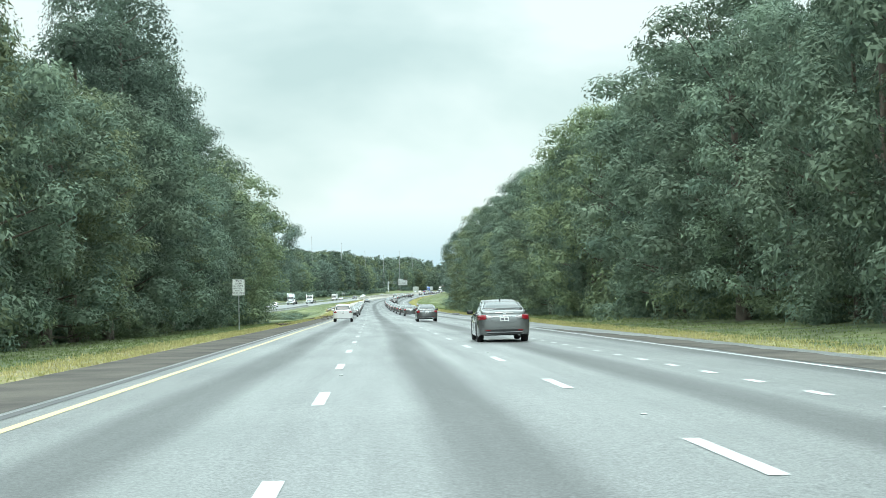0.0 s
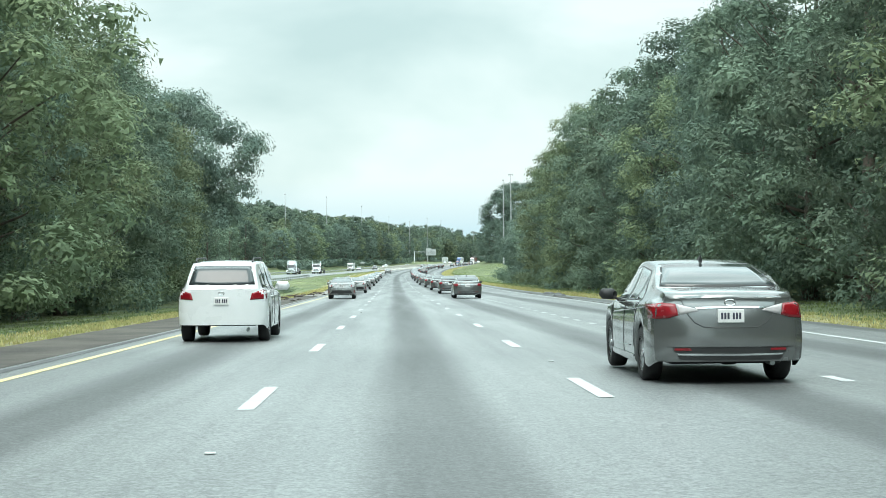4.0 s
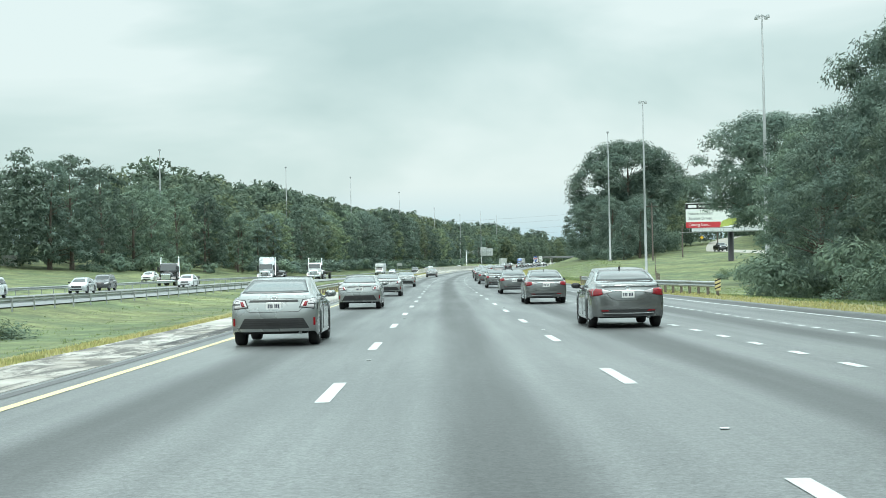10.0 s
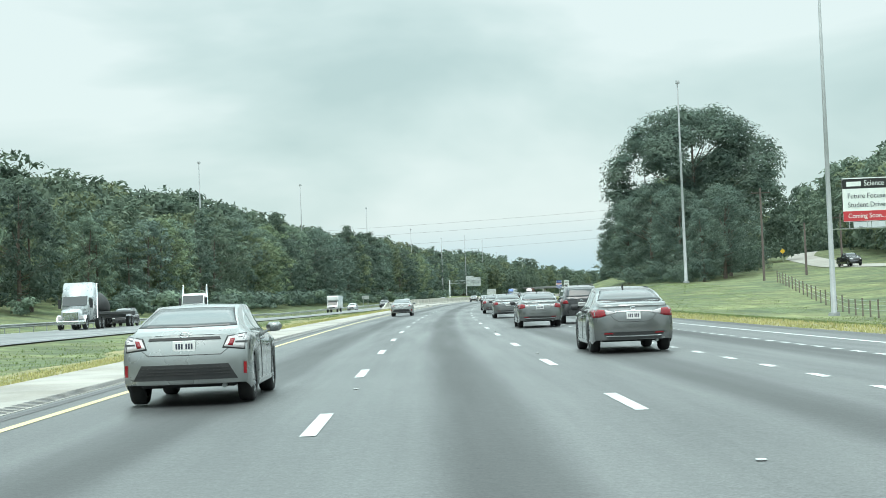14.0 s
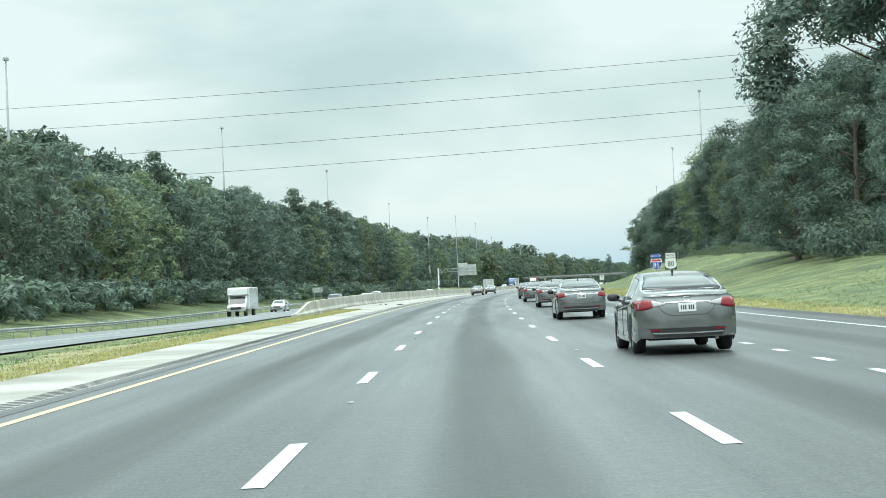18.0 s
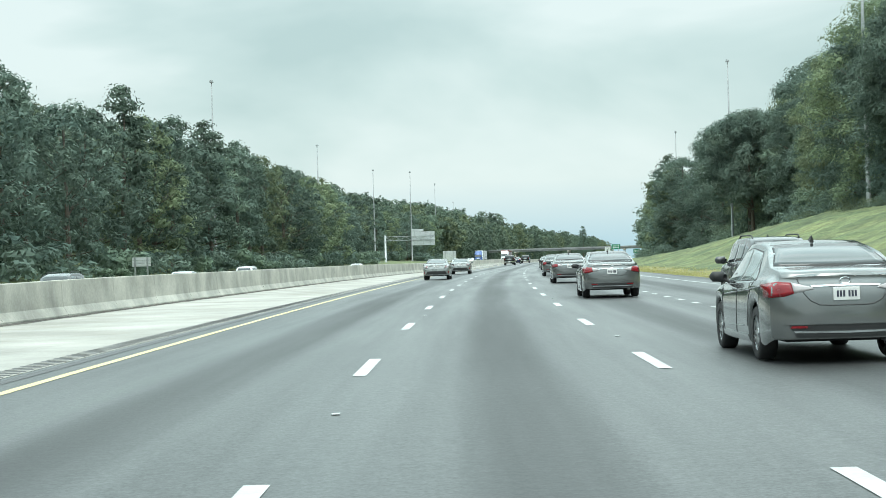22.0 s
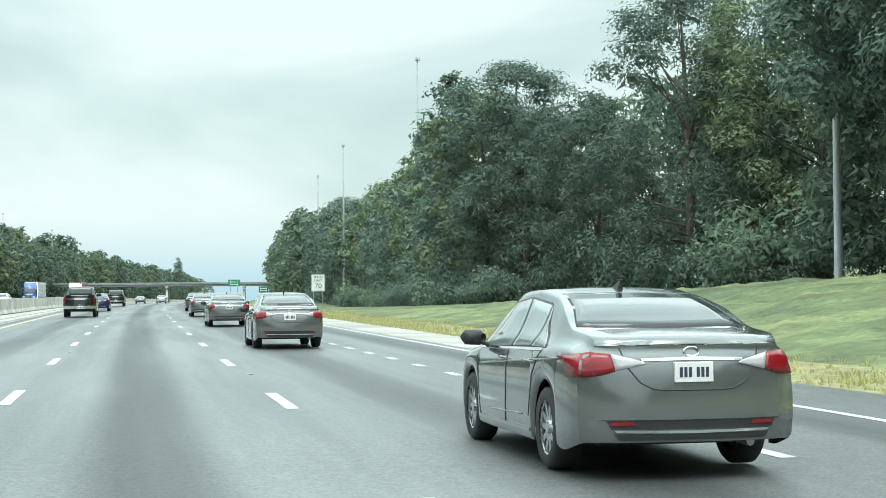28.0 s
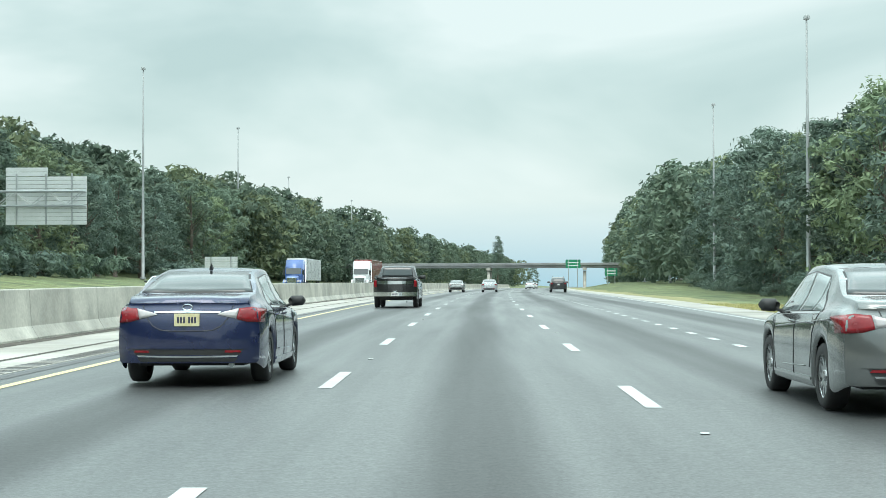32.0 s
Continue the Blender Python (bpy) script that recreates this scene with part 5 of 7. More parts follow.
    if form == "pickup":
        for s in (1, -1):
            part("tail_lamp", sh.panel([(s * 0.84, 0.93), (s * 0.965, 0.93)], [(s * 0.84, 1.25), (s * 0.955, 1.25)], "b", 0.008, 4, 6), M_LAMP, car, smooth=True)
        part("tailgate_trim", sh.panel([(-0.80, 1.06), (0.80, 1.06)], [(-0.80, 1.20), (0.80, 1.20)], "b", 0.012, 10, 2), M_CHROME, car, "bright chrome tailgate band")
        part("bumper", sh.panel([(-0.95, 0.52), (0.95, 0.52)], [(-0.95, 0.70), (0.95, 0.70)], "b", 0.06, 12, 3), M_CHROME, car, "chrome rear bumper")
        part("tailgate", sh.panel([(-0.82, 0.76), (0.82, 0.76)], [(-0.82, 1.30), (0.82, 1.30)], "b", 0.008, 10, 5), colour, car)
        bm = bmesh.new()
        box(bm, -0.88, 0.88, Y(0.02), Y(0.34), 1.34, 1.375, 0.012)
        part("bed_cover", bm, M_BLACK, car, "black folded bed cover")
    elif form == "suv":
        for s in (1, -1):
            part("tail_lamp", sh.panel([(s * 0.58, 0.88), (s * 0.90, 0.90)], [(s * 0.62, 1.02), (s * 0.88, 1.10)], "b", 0.008, 6, 4), M_LAMP, car, smooth=True)
    elif lamp == "hatch":
        for s in (1, -1):
            part("tail_lamp", sh.panel([(s * 0.54, 0.80), (s * 0.86, 0.76)], [(s * 0.60, 0.93), (s * 0.86, 0.97)], "b", 0.010, 6, 4), M_LAMP_W, car, "clear rear lamp with red centre", smooth=True)
            part("lamp_housing", sh.panel([(s * 0.52, 0.785), (s * 0.875, 0.745)], [(s * 0.58, 0.945), (s * 0.875, 0.985)], "b", 0.007, 6, 4), M_BLACK, car, "black lamp housing", smooth=True)
            part("lamp_insert", sh.panel([(s * 0.59, 0.815), (s * 0.66, 0.805)], [(s * 0.63, 0.905), (s * 0.69, 0.912)], "b", 0.014, 4, 3), M_LAMP, car, "narrow red lens", smooth=True)
            part("lamp_bar", sh.panel([(s * 0.69, 0.845), (s * 0.84, 0.84)], [(s * 0.69, 0.868), (s * 0.84, 0.868)], "b", 0.014, 4, 1), M_BLACK, car)
            part("reflector", sh.panel([(s * 0.80, 0.42), (s * 0.84, 0.42)], [(s * 0.80, 0.58), (s * 0.84, 0.58)], "b", 0.006, 2, 3), M_LAMP, car)
        part("garnish", sh.panel([(-0.50, 0.905), (0.50, 0.905)], [(-0.48, 0.94), (0.48, 0.94)], "b", 0.014, 10, 2), M_BLACK, car, "black hatch garnish strip")
        part("grille", sh.panel([(-0.72, 0.36), (0.72, 0.36)], [(-0.60, 0.57), (0.60, 0.57)], "b", 0.006, 10, 3), M_BLACK, car, "black ribbed bumper insert")
        for z in (0.43, 0.47, 0.51):
            part("slat", sh.panel([(-0.62, z), (0.62, z)], [(-0.62, z + 0.015), (0.62, z + 0.015)], "b", 0.014, 10, 1), M_TYRE, car)
    else:
        for s in (1, -1):
            part("tail_lamp", sh.panel([(s * 0.60, 0.825), (s * 0.72, 0.79), (s * 0.90, 0.782)], [(s * 0.63, 0.955), (s * 0.76, 0.968), (s * 0.885, 0.945)], "b", 0.010, 9, 4), M_LAMP, car, smooth=True)
            part("lamp_insert", sh.panel([(s * 0.37, 0.878), (s * 0.595, 0.828)], [(s * 0.39, 0.896), (s * 0.625, 0.955)], "b", 0.013, 8, 3), M_LAMP_W, car, "clear inner reversing lamp", smooth=True)
            part("side_lamp", sh.panel([(Y(0.035), 0.80), (Y(0.135), 0.915)], [(Y(0.035), 0.945), (Y(0.135), 0.938)], "r" if s > 0 else "l", 0.008, 8, 3), M_LAMP, car, smooth=True)
            part("reflector", sh.panel([(s * 0.46, 0.415), (s * 0.66, 0.418)], [(s * 0.47, 0.443), (s * 0.64, 0.443)], "b", 0.012, 4, 2), M_LAMP, car)
        part("trunk_trim", sh.panel([(-0.40, 0.898), (0, 0.905), (0.40, 0.898)], [(-0.41, 0.916), (0, 0.926), (0.41, 0.916)], "b", 0.014, 12, 1), M_CHROME, car, "chrome strip over the plate")
        for s in "rl":
            part("side_crease", sh.panel([(Y(0.13), 0.905), (Y(0.42), 0.842), (Y(0.70), 0.775)], [(Y(0.13), 0.917), (Y(0.42), 0.856), (Y(0.70), 0.787)], s, 0.011, 20, 1), colour, car, "raised crease along the doors", smooth=True)
            part("sill_crease", sh.panel([(Y(0.36), 0.40), (Y(0.62), 0.37)], [(Y(0.36), 0.412), (Y(0.62), 0.382)], s, 0.010, 12, 1), colour, car, smooth=True)
        part("bumper_trim", sh.panel([(-0.60, 0.362), (0, 0.352), (0.60, 0.362)], [(-0.62, 0.382), (0, 0.374), (0.62, 0.382)], "b", 0.012, 12, 1), M_CHROME, car)
        part("bumper_crease", sh.panel([(-0.74, 0.462), (0, 0.458), (0.74, 0.462)], [(-0.74, 0.472), (0, 0.470), (0.74, 0.472)], "b", 0.012, 12, 1), colour, car)
        part("valance", sh.panel([(-0.64, 0.385), (0.64, 0.385)], [(-0.68, 0.455), (0.68, 0.455)], "b", 0.006, 12, 2), M_BLACK, car, "dark recessed bumper band")
    if form in ("sedan", "suv", "hatch"):
        low = {"sedan": 0.285, "hatch": 0.22, "suv": 0.30}[form]
        part("lower_valance", sh.panel([(-0.58, low + 0.02), (0.58, low + 0.02)], [(-0.62, low + 0.065), (0.62, low + 0.065)], "b", 0.006, 12, 2), M_BLACK, car, "black lower bumper")
    # number plate as plain bars
    zp = {"sedan": 0.815, "hatch": 0.82, "suv": 0.86, "pickup": 0.61}[form]
    back = 0.075 if form == "pickup" else 0.016
    p, n = sh.drop(0, zp, "b")
    bm = bmesh.new()
    box(bm, -0.155, 0.155, p.y - back - 0.008, p.y - back + 0.05, zp - 0.077, zp + 0.077, 0.004)
    pl = part("number_plate", bm, plate, car)
    for x in (-0.105, -0.068, -0.031, 0.031, 0.068, 0.105) if detail > 1 else (-0.06, 0.06):
        bm = bmesh.new()
        wide = 0.012 if detail > 1 else 0.04
        box(bm, x - wide, x + wide, p.y - back - 0.0115, p.y - back - 0.007, zp - 0.038, zp + 0.038)
        part("plate_bar", bm, M_INK, pl)
    p, n = sh.drop(0, zp + 0.155, "b")
    bm = bmesh.new()
    loops = [[bm.verts.new((math.cos(k * math.pi / 9) * (0.062 + 0.007 * math.cos(q * 1.2566)), p.y - 0.010 + 0.007 * math.sin(q * 1.2566), p.z + math.sin(k * math.pi / 9) * (0.034 + 0.007 * math.cos(q * 1.2566)))) for q in range(5)] for k in range(18)]
    for k in range(18):
        for q in range(5):
            bm.faces.new((loops[k][q], loops[(k + 1) % 18][q], loops[(k + 1) % 18][(q + 1) % 5], loops[k][(q + 1) % 5]))
    part("badge", bm, M_CHROME, car)
    # front
    for s in (1, -1):
        part("headlamp", sh.panel([(s * 0.46, zl - 0.22), (s * 0.86, zl - 0.16)], [(s * 0.52, zl - 0.10), (s * 0.86, zl - 0.01)], "f", 0.008, 6, 4), M_LAMP_W, car, smooth=True)
    part("grille", sh.panel([(-0.42, zl - 0.30), (0.42, zl - 0.30)], [(-0.46, zl - 0.13), (0.46, zl - 0.13)], "f", 0.006, 10, 3), M_BLACK, car)
    part("air_intake", sh.panel([(-0.5, 0.30), (0.5, 0.30)], [(-0.6, 0.42), (0.6, 0.42)], "f", 0.006, 10, 2), M_BLACK, car)
    # doors, handles, mirrors
    rear_arch, front_arch = sh.rear_axle + R * 1.3, sh.front_axle - R * 1.3
    split = {"sedan": 0.482, "hatch": 0.37, "suv": 0.437, "pickup": 0.49}[form]
    zb = belt(split)
    if detail > 1:
        for s in "rl":
            part("door_seam", sh.seam([(Y(split), zb - 0.02), (Y(split) - 0.01, 0.55), (Y(split) + 0.03, 0.30)], s, 0.006), M_BLACK, car)
            part("door_seam", sh.seam([(Y(0.735), zb - 0.05), (front_arch + 0.02, 0.60), (front_arch - 0.05, 0.30)], s, 0.005), M_BLACK, car)
            if form != "hatch":
                part("door_seam", sh.seam([(Y(0.24), zb), (rear_arch - 0.10, 0.75), (rear_arch + 0.03, 0.40)], s, 0.005), M_BLACK, car)
            part("sill_trim", sh.panel([(rear_arch, 0.27 if form != "pickup" else 0.44), (front_arch, 0.27 if form != "pickup" else 0.44)], [(rear_arch, 0.30 if form != "pickup" else 0.49), (front_arch, 0.30 if form != "pickup" else 0.49)], s, 0.010, 10, 1), colour, car)
            part("belt_trim", sh.panel([(side_glass[0][0][0][0], side_glass[0][0][0][1] - 0.028), (side_glass[-1][0][-1][0], side_glass[-1][0][-1][1] - 0.028)], [(side_glass[0][0][0][0], side_glass[0][0][0][1] - 0.010), (side_glass[-1][0][-1][0], side_glass[-1][0][-1][1] - 0.010)], s, 0.010, 12, 1), M_CHROME, car, "thin bright window moulding")
    zm = {"sedan": 0.97, "hatch": 0.97, "suv": 1.08, "pickup": 1.34}[form]
    for s in (1, -1):
        for ky in ((split + 0.02, split - 0.165) if form != "hatch" else (split + 0.04,)):
            p, n = sh.drop(Y(ky), zb - 0.10, "r" if s > 0 else "l")
            bm = bmesh.new()
            tube(bm, [p - n * 0.01 + Vector((0, -0.10, 0)), p + n * 0.035 + Vector((0, -0.07, 0.004)), p + n * 0.038 + Vector((0, 0.05, 0.008)), p - n * 0.01 + Vector((0, 0.085, 0.008))], 0.014, 6)
            part("door_handle", bm, colour, car, smooth=True)
        bm = bmesh.new()
        p, n = sh.drop(Y(0.69), zm - 0.04, "r" if s > 0 else "l")
        x0 = p.x
        tube(bm, [(x0 - s * 0.02, Y(0.69), zm - 0.02), (x0 + s * 0.06, Y(0.69), zm + 0.01)], 0.022, 6)
        big = 1.35 if form in ("pickup", "suv") else 1.0
        tube(bm, [(x0 + s * 0.035, Y(0.69), zm + 0.045), (x0 + s * 0.055, Y(0.69) + 0.03, zm + 0.05), (x0 + s * 0.20 * big, Y(0.69) + 0.02, zm + 0.055), (x0 + s * 0.225 * big, Y(0.69), zm + 0.055)], [0.045, 0.078 * big, 0.074 * big, 0.04], 10)
        part("wing_mirror", bm, colour if form not in ("pickup", "sedan") else M_BLACK, car, smooth=True)
    if form in ("sedan", "suv"):
        bm = bmesh.new()
        zt = top(0.40)
        vs = [bm.verts.new(v) for v in ((-0.028, Y(0.375), zt - 0.02), (0.028, Y(0.375), zt - 0.02), (0.0, Y(0.43), zt + 0.0), (0.0, Y(0.372), zt + 0.065), (0, Y(0.385), zt + 0.062))]
        for f in ((0, 1, 3), (0, 3, 4), (0, 4, 2), (1, 4, 3), (1, 2, 4), (0, 2, 1)):
            bm.faces.new([vs[i] for i in f])
        part("antenna", bm, M_BLACK, car)
    if form in ("sedan", "hatch") and detail > 1:
        part("trunk_seam", sh.seam([(-0.56, 1.0), (-0.50, 0.84), (-0.42, 0.74), (-0.32, 0.69), (-0.2, 0.68), (0.2, 0.68), (0.32, 0.69), (0.42, 0.74), (0.50, 0.84), (0.56, 1.0)] if lamp != "hatch" else [(-0.60, 0.78), (-0.5, 0.70), (0.5, 0.70), (0.60, 0.78)], "b", 0.006), M_BLACK, car)
    if form == "suv":
        for s in (1, -1):
            bm = bmesh.new()
            tube(bm, [(s * 0.58, Y(0.14), 1.66), (s * 0.59, Y(0.17), 1.73), (s * 0.60, Y(0.5), 1.75), (s * 0.59, Y(0.56), 1.68)], 0.02, 6)
            part("roof_rail", bm, M_BLACK, car, smooth=True)
    # underside, exhaust
    bm = bmesh.new()
    u0 = 0.24 if form in ("sedan", "hatch") else 0.34
    box(bm, -W / 2 * 0.74, W / 2 * 0.74, yr + 0.35, yf - 0.40, u0, 0.62, 0.03)
    part("underbody", bm, M_BLACK, car)
    bm = bmesh.new()
    tube(bm, [(0.50, yr + 0.5, 0.27), (0.52, yr + 0.18, 0.26)], 0.035, 8)
    part("exhaust", bm, M_STEEL, car)
    body = part("body", sh.bm, colour, car, smooth=True)
    add_wheels(car, (sh.rear_axle, sh.front_axle), W / 2 - 0.135, R, spokes)
    return car


def park(car, s_rear, u, turn=0.0, oncoming=False, label="", group=""):
    """Stand a prototype so that its tail (or nose, when oncoming) is at s_rear."""
    L = {"car": 4.7, "pickup_truck": 5.9}.get(car.name.split(".")[0], 4.7)
    s = s_rear + L / 2
    car.matrix_world = stand(s, u, level(s, u) + (0.025 if u < -9 else 0.004), turn + (180 if oncoming else 0))
    if label:
        car["label"] = label
    return car


def park_copy(car, s_rear, u, oncoming=False, label="", group=""):
    s = s_rear + 2.3
    c = copy_thing(car, stand(s, u, level(s, u) + (0.025 if u < -9 else 0.004), 180 if oncoming else 0))
    if label:
        c["label"] = label
    return c


grey_sedan = car_prototype("sedan", P_GREY, "dark grey metallic saloon car with red wraparound tail lamps", spokes=10)
park(grey_sedan, 878.2, 5.85)
blue_sedan = car_prototype("sedan", P_BLUE, "dark blue saloon car with chrome boot trim and yellow plate", plate=M_PLATE_Y, spokes=10)
park(blue_sedan, 998.5, -1.70)
coupe = car_prototype("hatch", P_SILVER, "warm grey hatchback coupe with clear rear lamps", lamp="hatch", spokes=9)
park(coupe, 291.1, -2.08)
pickup = car_prototype("pickup", P_BLACK, "black full-size pickup truck with chrome tailgate band", spokes=8)
park(pickup, 1049.5, -1.95)
white_suv = car_prototype("suv", P_WHITE, "white compact crossover with dark tinted rear glass", spokes=8)
park(white_suv, 148.0, -2.1)
dark_suv = car_prototype("suv", P_DARK, "charcoal crossover on the asphalt", spokes=8)
park(dark_suv, 713, 9.0)
pale_sedan = car_prototype("sedan", P_PALE, "pale silver saloon car on damp asphalt", detail=1, spokes=8)
park(pale_sedan, 1158, 1.3)
white_sedan = car_prototype("sedan", P_WHITE, "white saloon car on damp asphalt", detail=1, spokes=8)
park(white_sedan, 1288, 5.5)
# the slow lane's traffic: one after another at about the same gap
for s, u in ((54, 5.25), (134.2, 5.35), (215.2, 6.1), (244.8, 6.05), (274.6, 6.05), (305.2, 6.05), (334.6, 5.85), (364.5, 5.85), (394.6, 5.85), (424.3, 5.8), (454.5, 5.8), (485, 5.8), (516.0, 5.7), (544.8, 5.5), (574.6, 5.5), (604.3, 5.75),
             (635.3, 6.15), (663.4, 5.95), (692.6, 5.8), (723.4, 5.62), (752.5, 5.66), (781.5, 5.8), (839.25, 6.13), (907.9, 5.73), (935.6, 5.74), (964.4, 5.85), (994.2, 6.2)):
    park_copy(grey_sedan, s, u, False, "dark grey metallic saloon car on damp asphalt")
# the fast lane's hatchbacks
for s, u in ((218.2, -2.0), (254.3, -1.87), (328.4, -2.1), (361.3, -2.1), (394.5, -2.1), (441.5, -2.1), (549.5, -2.1), (779, -2.3), (815, -2.1)):
    park_copy(coupe, s, u, False, "warm grey hatchback coupe on damp asphalt")
park_copy(pickup, 967, -1.8, False, "black full-size pickup truck with chrome tailgate band")
# more of the traffic, in both directions
for proto, s, u, on, text in (
    (dark_suv, 1151, 9.0, False, "dark crossover far down the road"),
    (dark_suv, 490, 8.0, False, "charcoal crossover on damp asphalt"),
    (coupe, 1158, -2.5, False, "silver-grey hatchback far down the road"),
    (white_suv, 1262, -2.0, False, "white crossover far down the road"),
    (white_sedan, 1330, 5.5, False, "white saloon car far down the road"),
    (white_sedan, 513, -40.5, True, "white saloon car driving towards the viewer"),
    (dark_suv, 566, -29.2, True, "dark car driving towards the viewer"),
    (white_suv, 602.7, -26.5, True, "white crossover driving towards the viewer"),
    (pale_sedan, 735, -24.6, True, "silver saloon car driving towards the viewer"),
    (white_suv, 418, -34.5, True, "white crossover near the far guardrail"),
    (pale_sedan, 441, -32.5, True, "silver saloon car beside the far guardrail"),
    (dark_suv, 458, -34.2, True, "dark crossover beside the far guardrail"),
    (white_sedan, 476, -28.5, True, "white saloon car on the far carriageway"),
    (pale_sedan, 770, -18.0, True, "silver car half hidden by the concrete barrier"),
    (white_suv, 815, -22.0, True, "white car half hidden by the concrete barrier"),
    (white_sedan, 860, -17.0, True, "white car half hidden by the concrete barrier"),
    (white_sedan, 1070, -16.8, True, "white car half hidden by the concrete barrier"),
    (pale_sedan, 1098, -23.5, True, "pale car half hidden by the concrete barrier"),
    (white_suv, 1225, -16.5, True, "pale crossover behind the concrete barrier"),
    (white_sedan, 1300, -20.5, True, "white car far off behind the barrier"),
    (dark_suv, 748, -19.5, True, "dark crossover half hidden by the concrete barrier"),
):
    park_copy(proto, s, u, on, text)


# ---- lorries ----
def wheel_pair(owner, y, x, R=0.5):
    tyre, rim, disc = wheel_meshes(R, 6)
    for s in (1, -1):
        w = new("wheel", tyre)
        w.parent = owner
        w.matrix_basis = pose(s * x, y, R, 0, 0, 0 if s > 0 else 180) @ Matrix.Diagonal((1.5, 1, 1, 1))
        o = new("rim", rim)
        o.parent = w


def tractor(colour, label, sleeper, s, u, load):
    """A road tractor with bonnet, cab and stacks, and what it pulls; nose to +y."""
    t = thing("truck", Matrix.Identity(4), label, "truck", "motorway traffic")
    bm = bmesh.new()
    prof = [(3.3, 0.75), (3.35, 1.35), (3.15, 1.62), (1.9, 1.85), (1.82, 1.92)]
    for w0, x in ((0.80, -1), (0.80, 1)):
        pass
    low = [(3.3, 0.62), (1.82, 0.62)]
    loop = [(3.32, 0.62), (3.36, 1.35), (3.18, 1.60), (1.82, 1.88), (1.82, 0.62)]
    a = [bm.verts.new((-0.78, y, z)) for y, z in loop]
    b = [bm.verts.new((0.78, y, z)) for y, z in loop]
    bm.faces.new(a)
    bm.faces.new(b[::-1])
    for i in range(5):
        bm.faces.new((a[i], b[i], b[(i + 1) % 5], a[(i + 1) % 5]))
    bmesh.ops.recalc_face_normals(bm, faces=bm.faces)
    bmesh.ops.bevel(bm, geom=list(bm.edges), offset=0.07, segments=2, affect="EDGES")
    part("bonnet", bm, colour, t, smooth=True)
    bm = bmesh.new()
    back = -0.9 if sleeper else 0.35
    roof = 3.85 if sleeper else 2.95
    loop = [(1.86, 0.75), (1.86, 1.92), (1.45, 2.85), (0.9, roof), (back, roof), (back, 0.75)]
    a = [bm.verts.new((-1.12, y, z)) for y, z in loop]
    b = [bm.verts.new((1.12, y, z)) for y, z in loop]
    bm.faces.new(a)
    bm.faces.new(b[::-1])
    for i in range(6):
        bm.faces.new((a[i], b[i], b[(i + 1) % 6], a[(i + 1) % 6]))
    bmesh.ops.recalc_face_normals(bm, faces=bm.faces)
    bmesh.ops.bevel(bm, geom=list(bm.edges), offset=0.08, segments=2, affect="EDGES")
    part("cab", bm, colour, t, smooth=True)
    bm = bmesh.new()
    for f in box(bm, -1.0, 1.0, 0, 0.02, 0, 0.82):
        pass
    bm.transform(Matrix.Translation((0, 1.865, 1.95)) @ Matrix.Rotation(radians(22), 4, "X"))
    part("windscreen", bm, M_GLASS, t)
    bm = bmesh.new()
    box(bm, -0.62, 0.62, 3.33, 3.40, 0.78, 1.45, 0.03)
    part("grille", bm, M_CHROME, t)
    bm = bmesh.new()
    box(bm, -1.18, 1.18, 3.25, 3.48, 0.42, 0.72, 0.05)
    part("bumper", bm, M_CHROME, t)
    for sx in (1, -1):
        bm = bmesh.new()
        box(bm, sx * 0.68, sx * 1.02, 3.12, 3.34, 0.85, 1.12, 0.03)
        part("headlamp", bm, M_LAMP_W, t)
        bm = bmesh.new()
        tube(bm, [(sx * 1.18, back + 0.1, 0.9), (sx * 1.18, back + 0.1, 3.6), (sx * 1.18, back - 0.02, 3.75)], 0.08, 8)
        part("exhaust_stack", bm, M_CHROME, t, smooth=True)
        bm = bmesh.new()
        box(bm, sx * 1.2, sx * 1.42, 1.55, 1.68, 1.75, 2.5, 0.03)
        tube(bm, [(sx * 1.1, 1.6, 2.1), (sx * 1.25, 1.6, 2.1)], 0.03, 6)
        part("wing_mirror", bm, M_BLACK, t)
        bm = bmesh.new()
        box(bm, sx * 1.115, sx * 1.13, 0.75, 1.55, 1.95, 2.6, 0.004)
        part("side_window", bm, M_GLASS, t)
        bm = bmesh.new()
        pts = [(sx * 0.98, 2.55 + 0.68 * math.cos(k), 0.52 + 0.70 * math.sin(k)) for k in np.linspace(0.15, 2.9, 9)]
        for p, q in zip(pts, pts[1:]):
            v = [bm.verts.new((x, p_[1], p_[2])) for p_, x in ((p, sx * 0.76), (p, sx * 1.22), (q, sx * 1.22), (q, sx * 0.76))]
            bm.faces.new(v)
        part("mudguard", bm, colour, t, smooth=True)
    bm = bmesh.new()
    box(bm, -0.45, 0.45, -3.6, 3.1, 0.55, 0.82, 0.02)
    part("chassis", bm, M_BLACK, t)
    for y in (2.55, -1.9, -3.1):
        wheel_pair(t, y, 1.0)
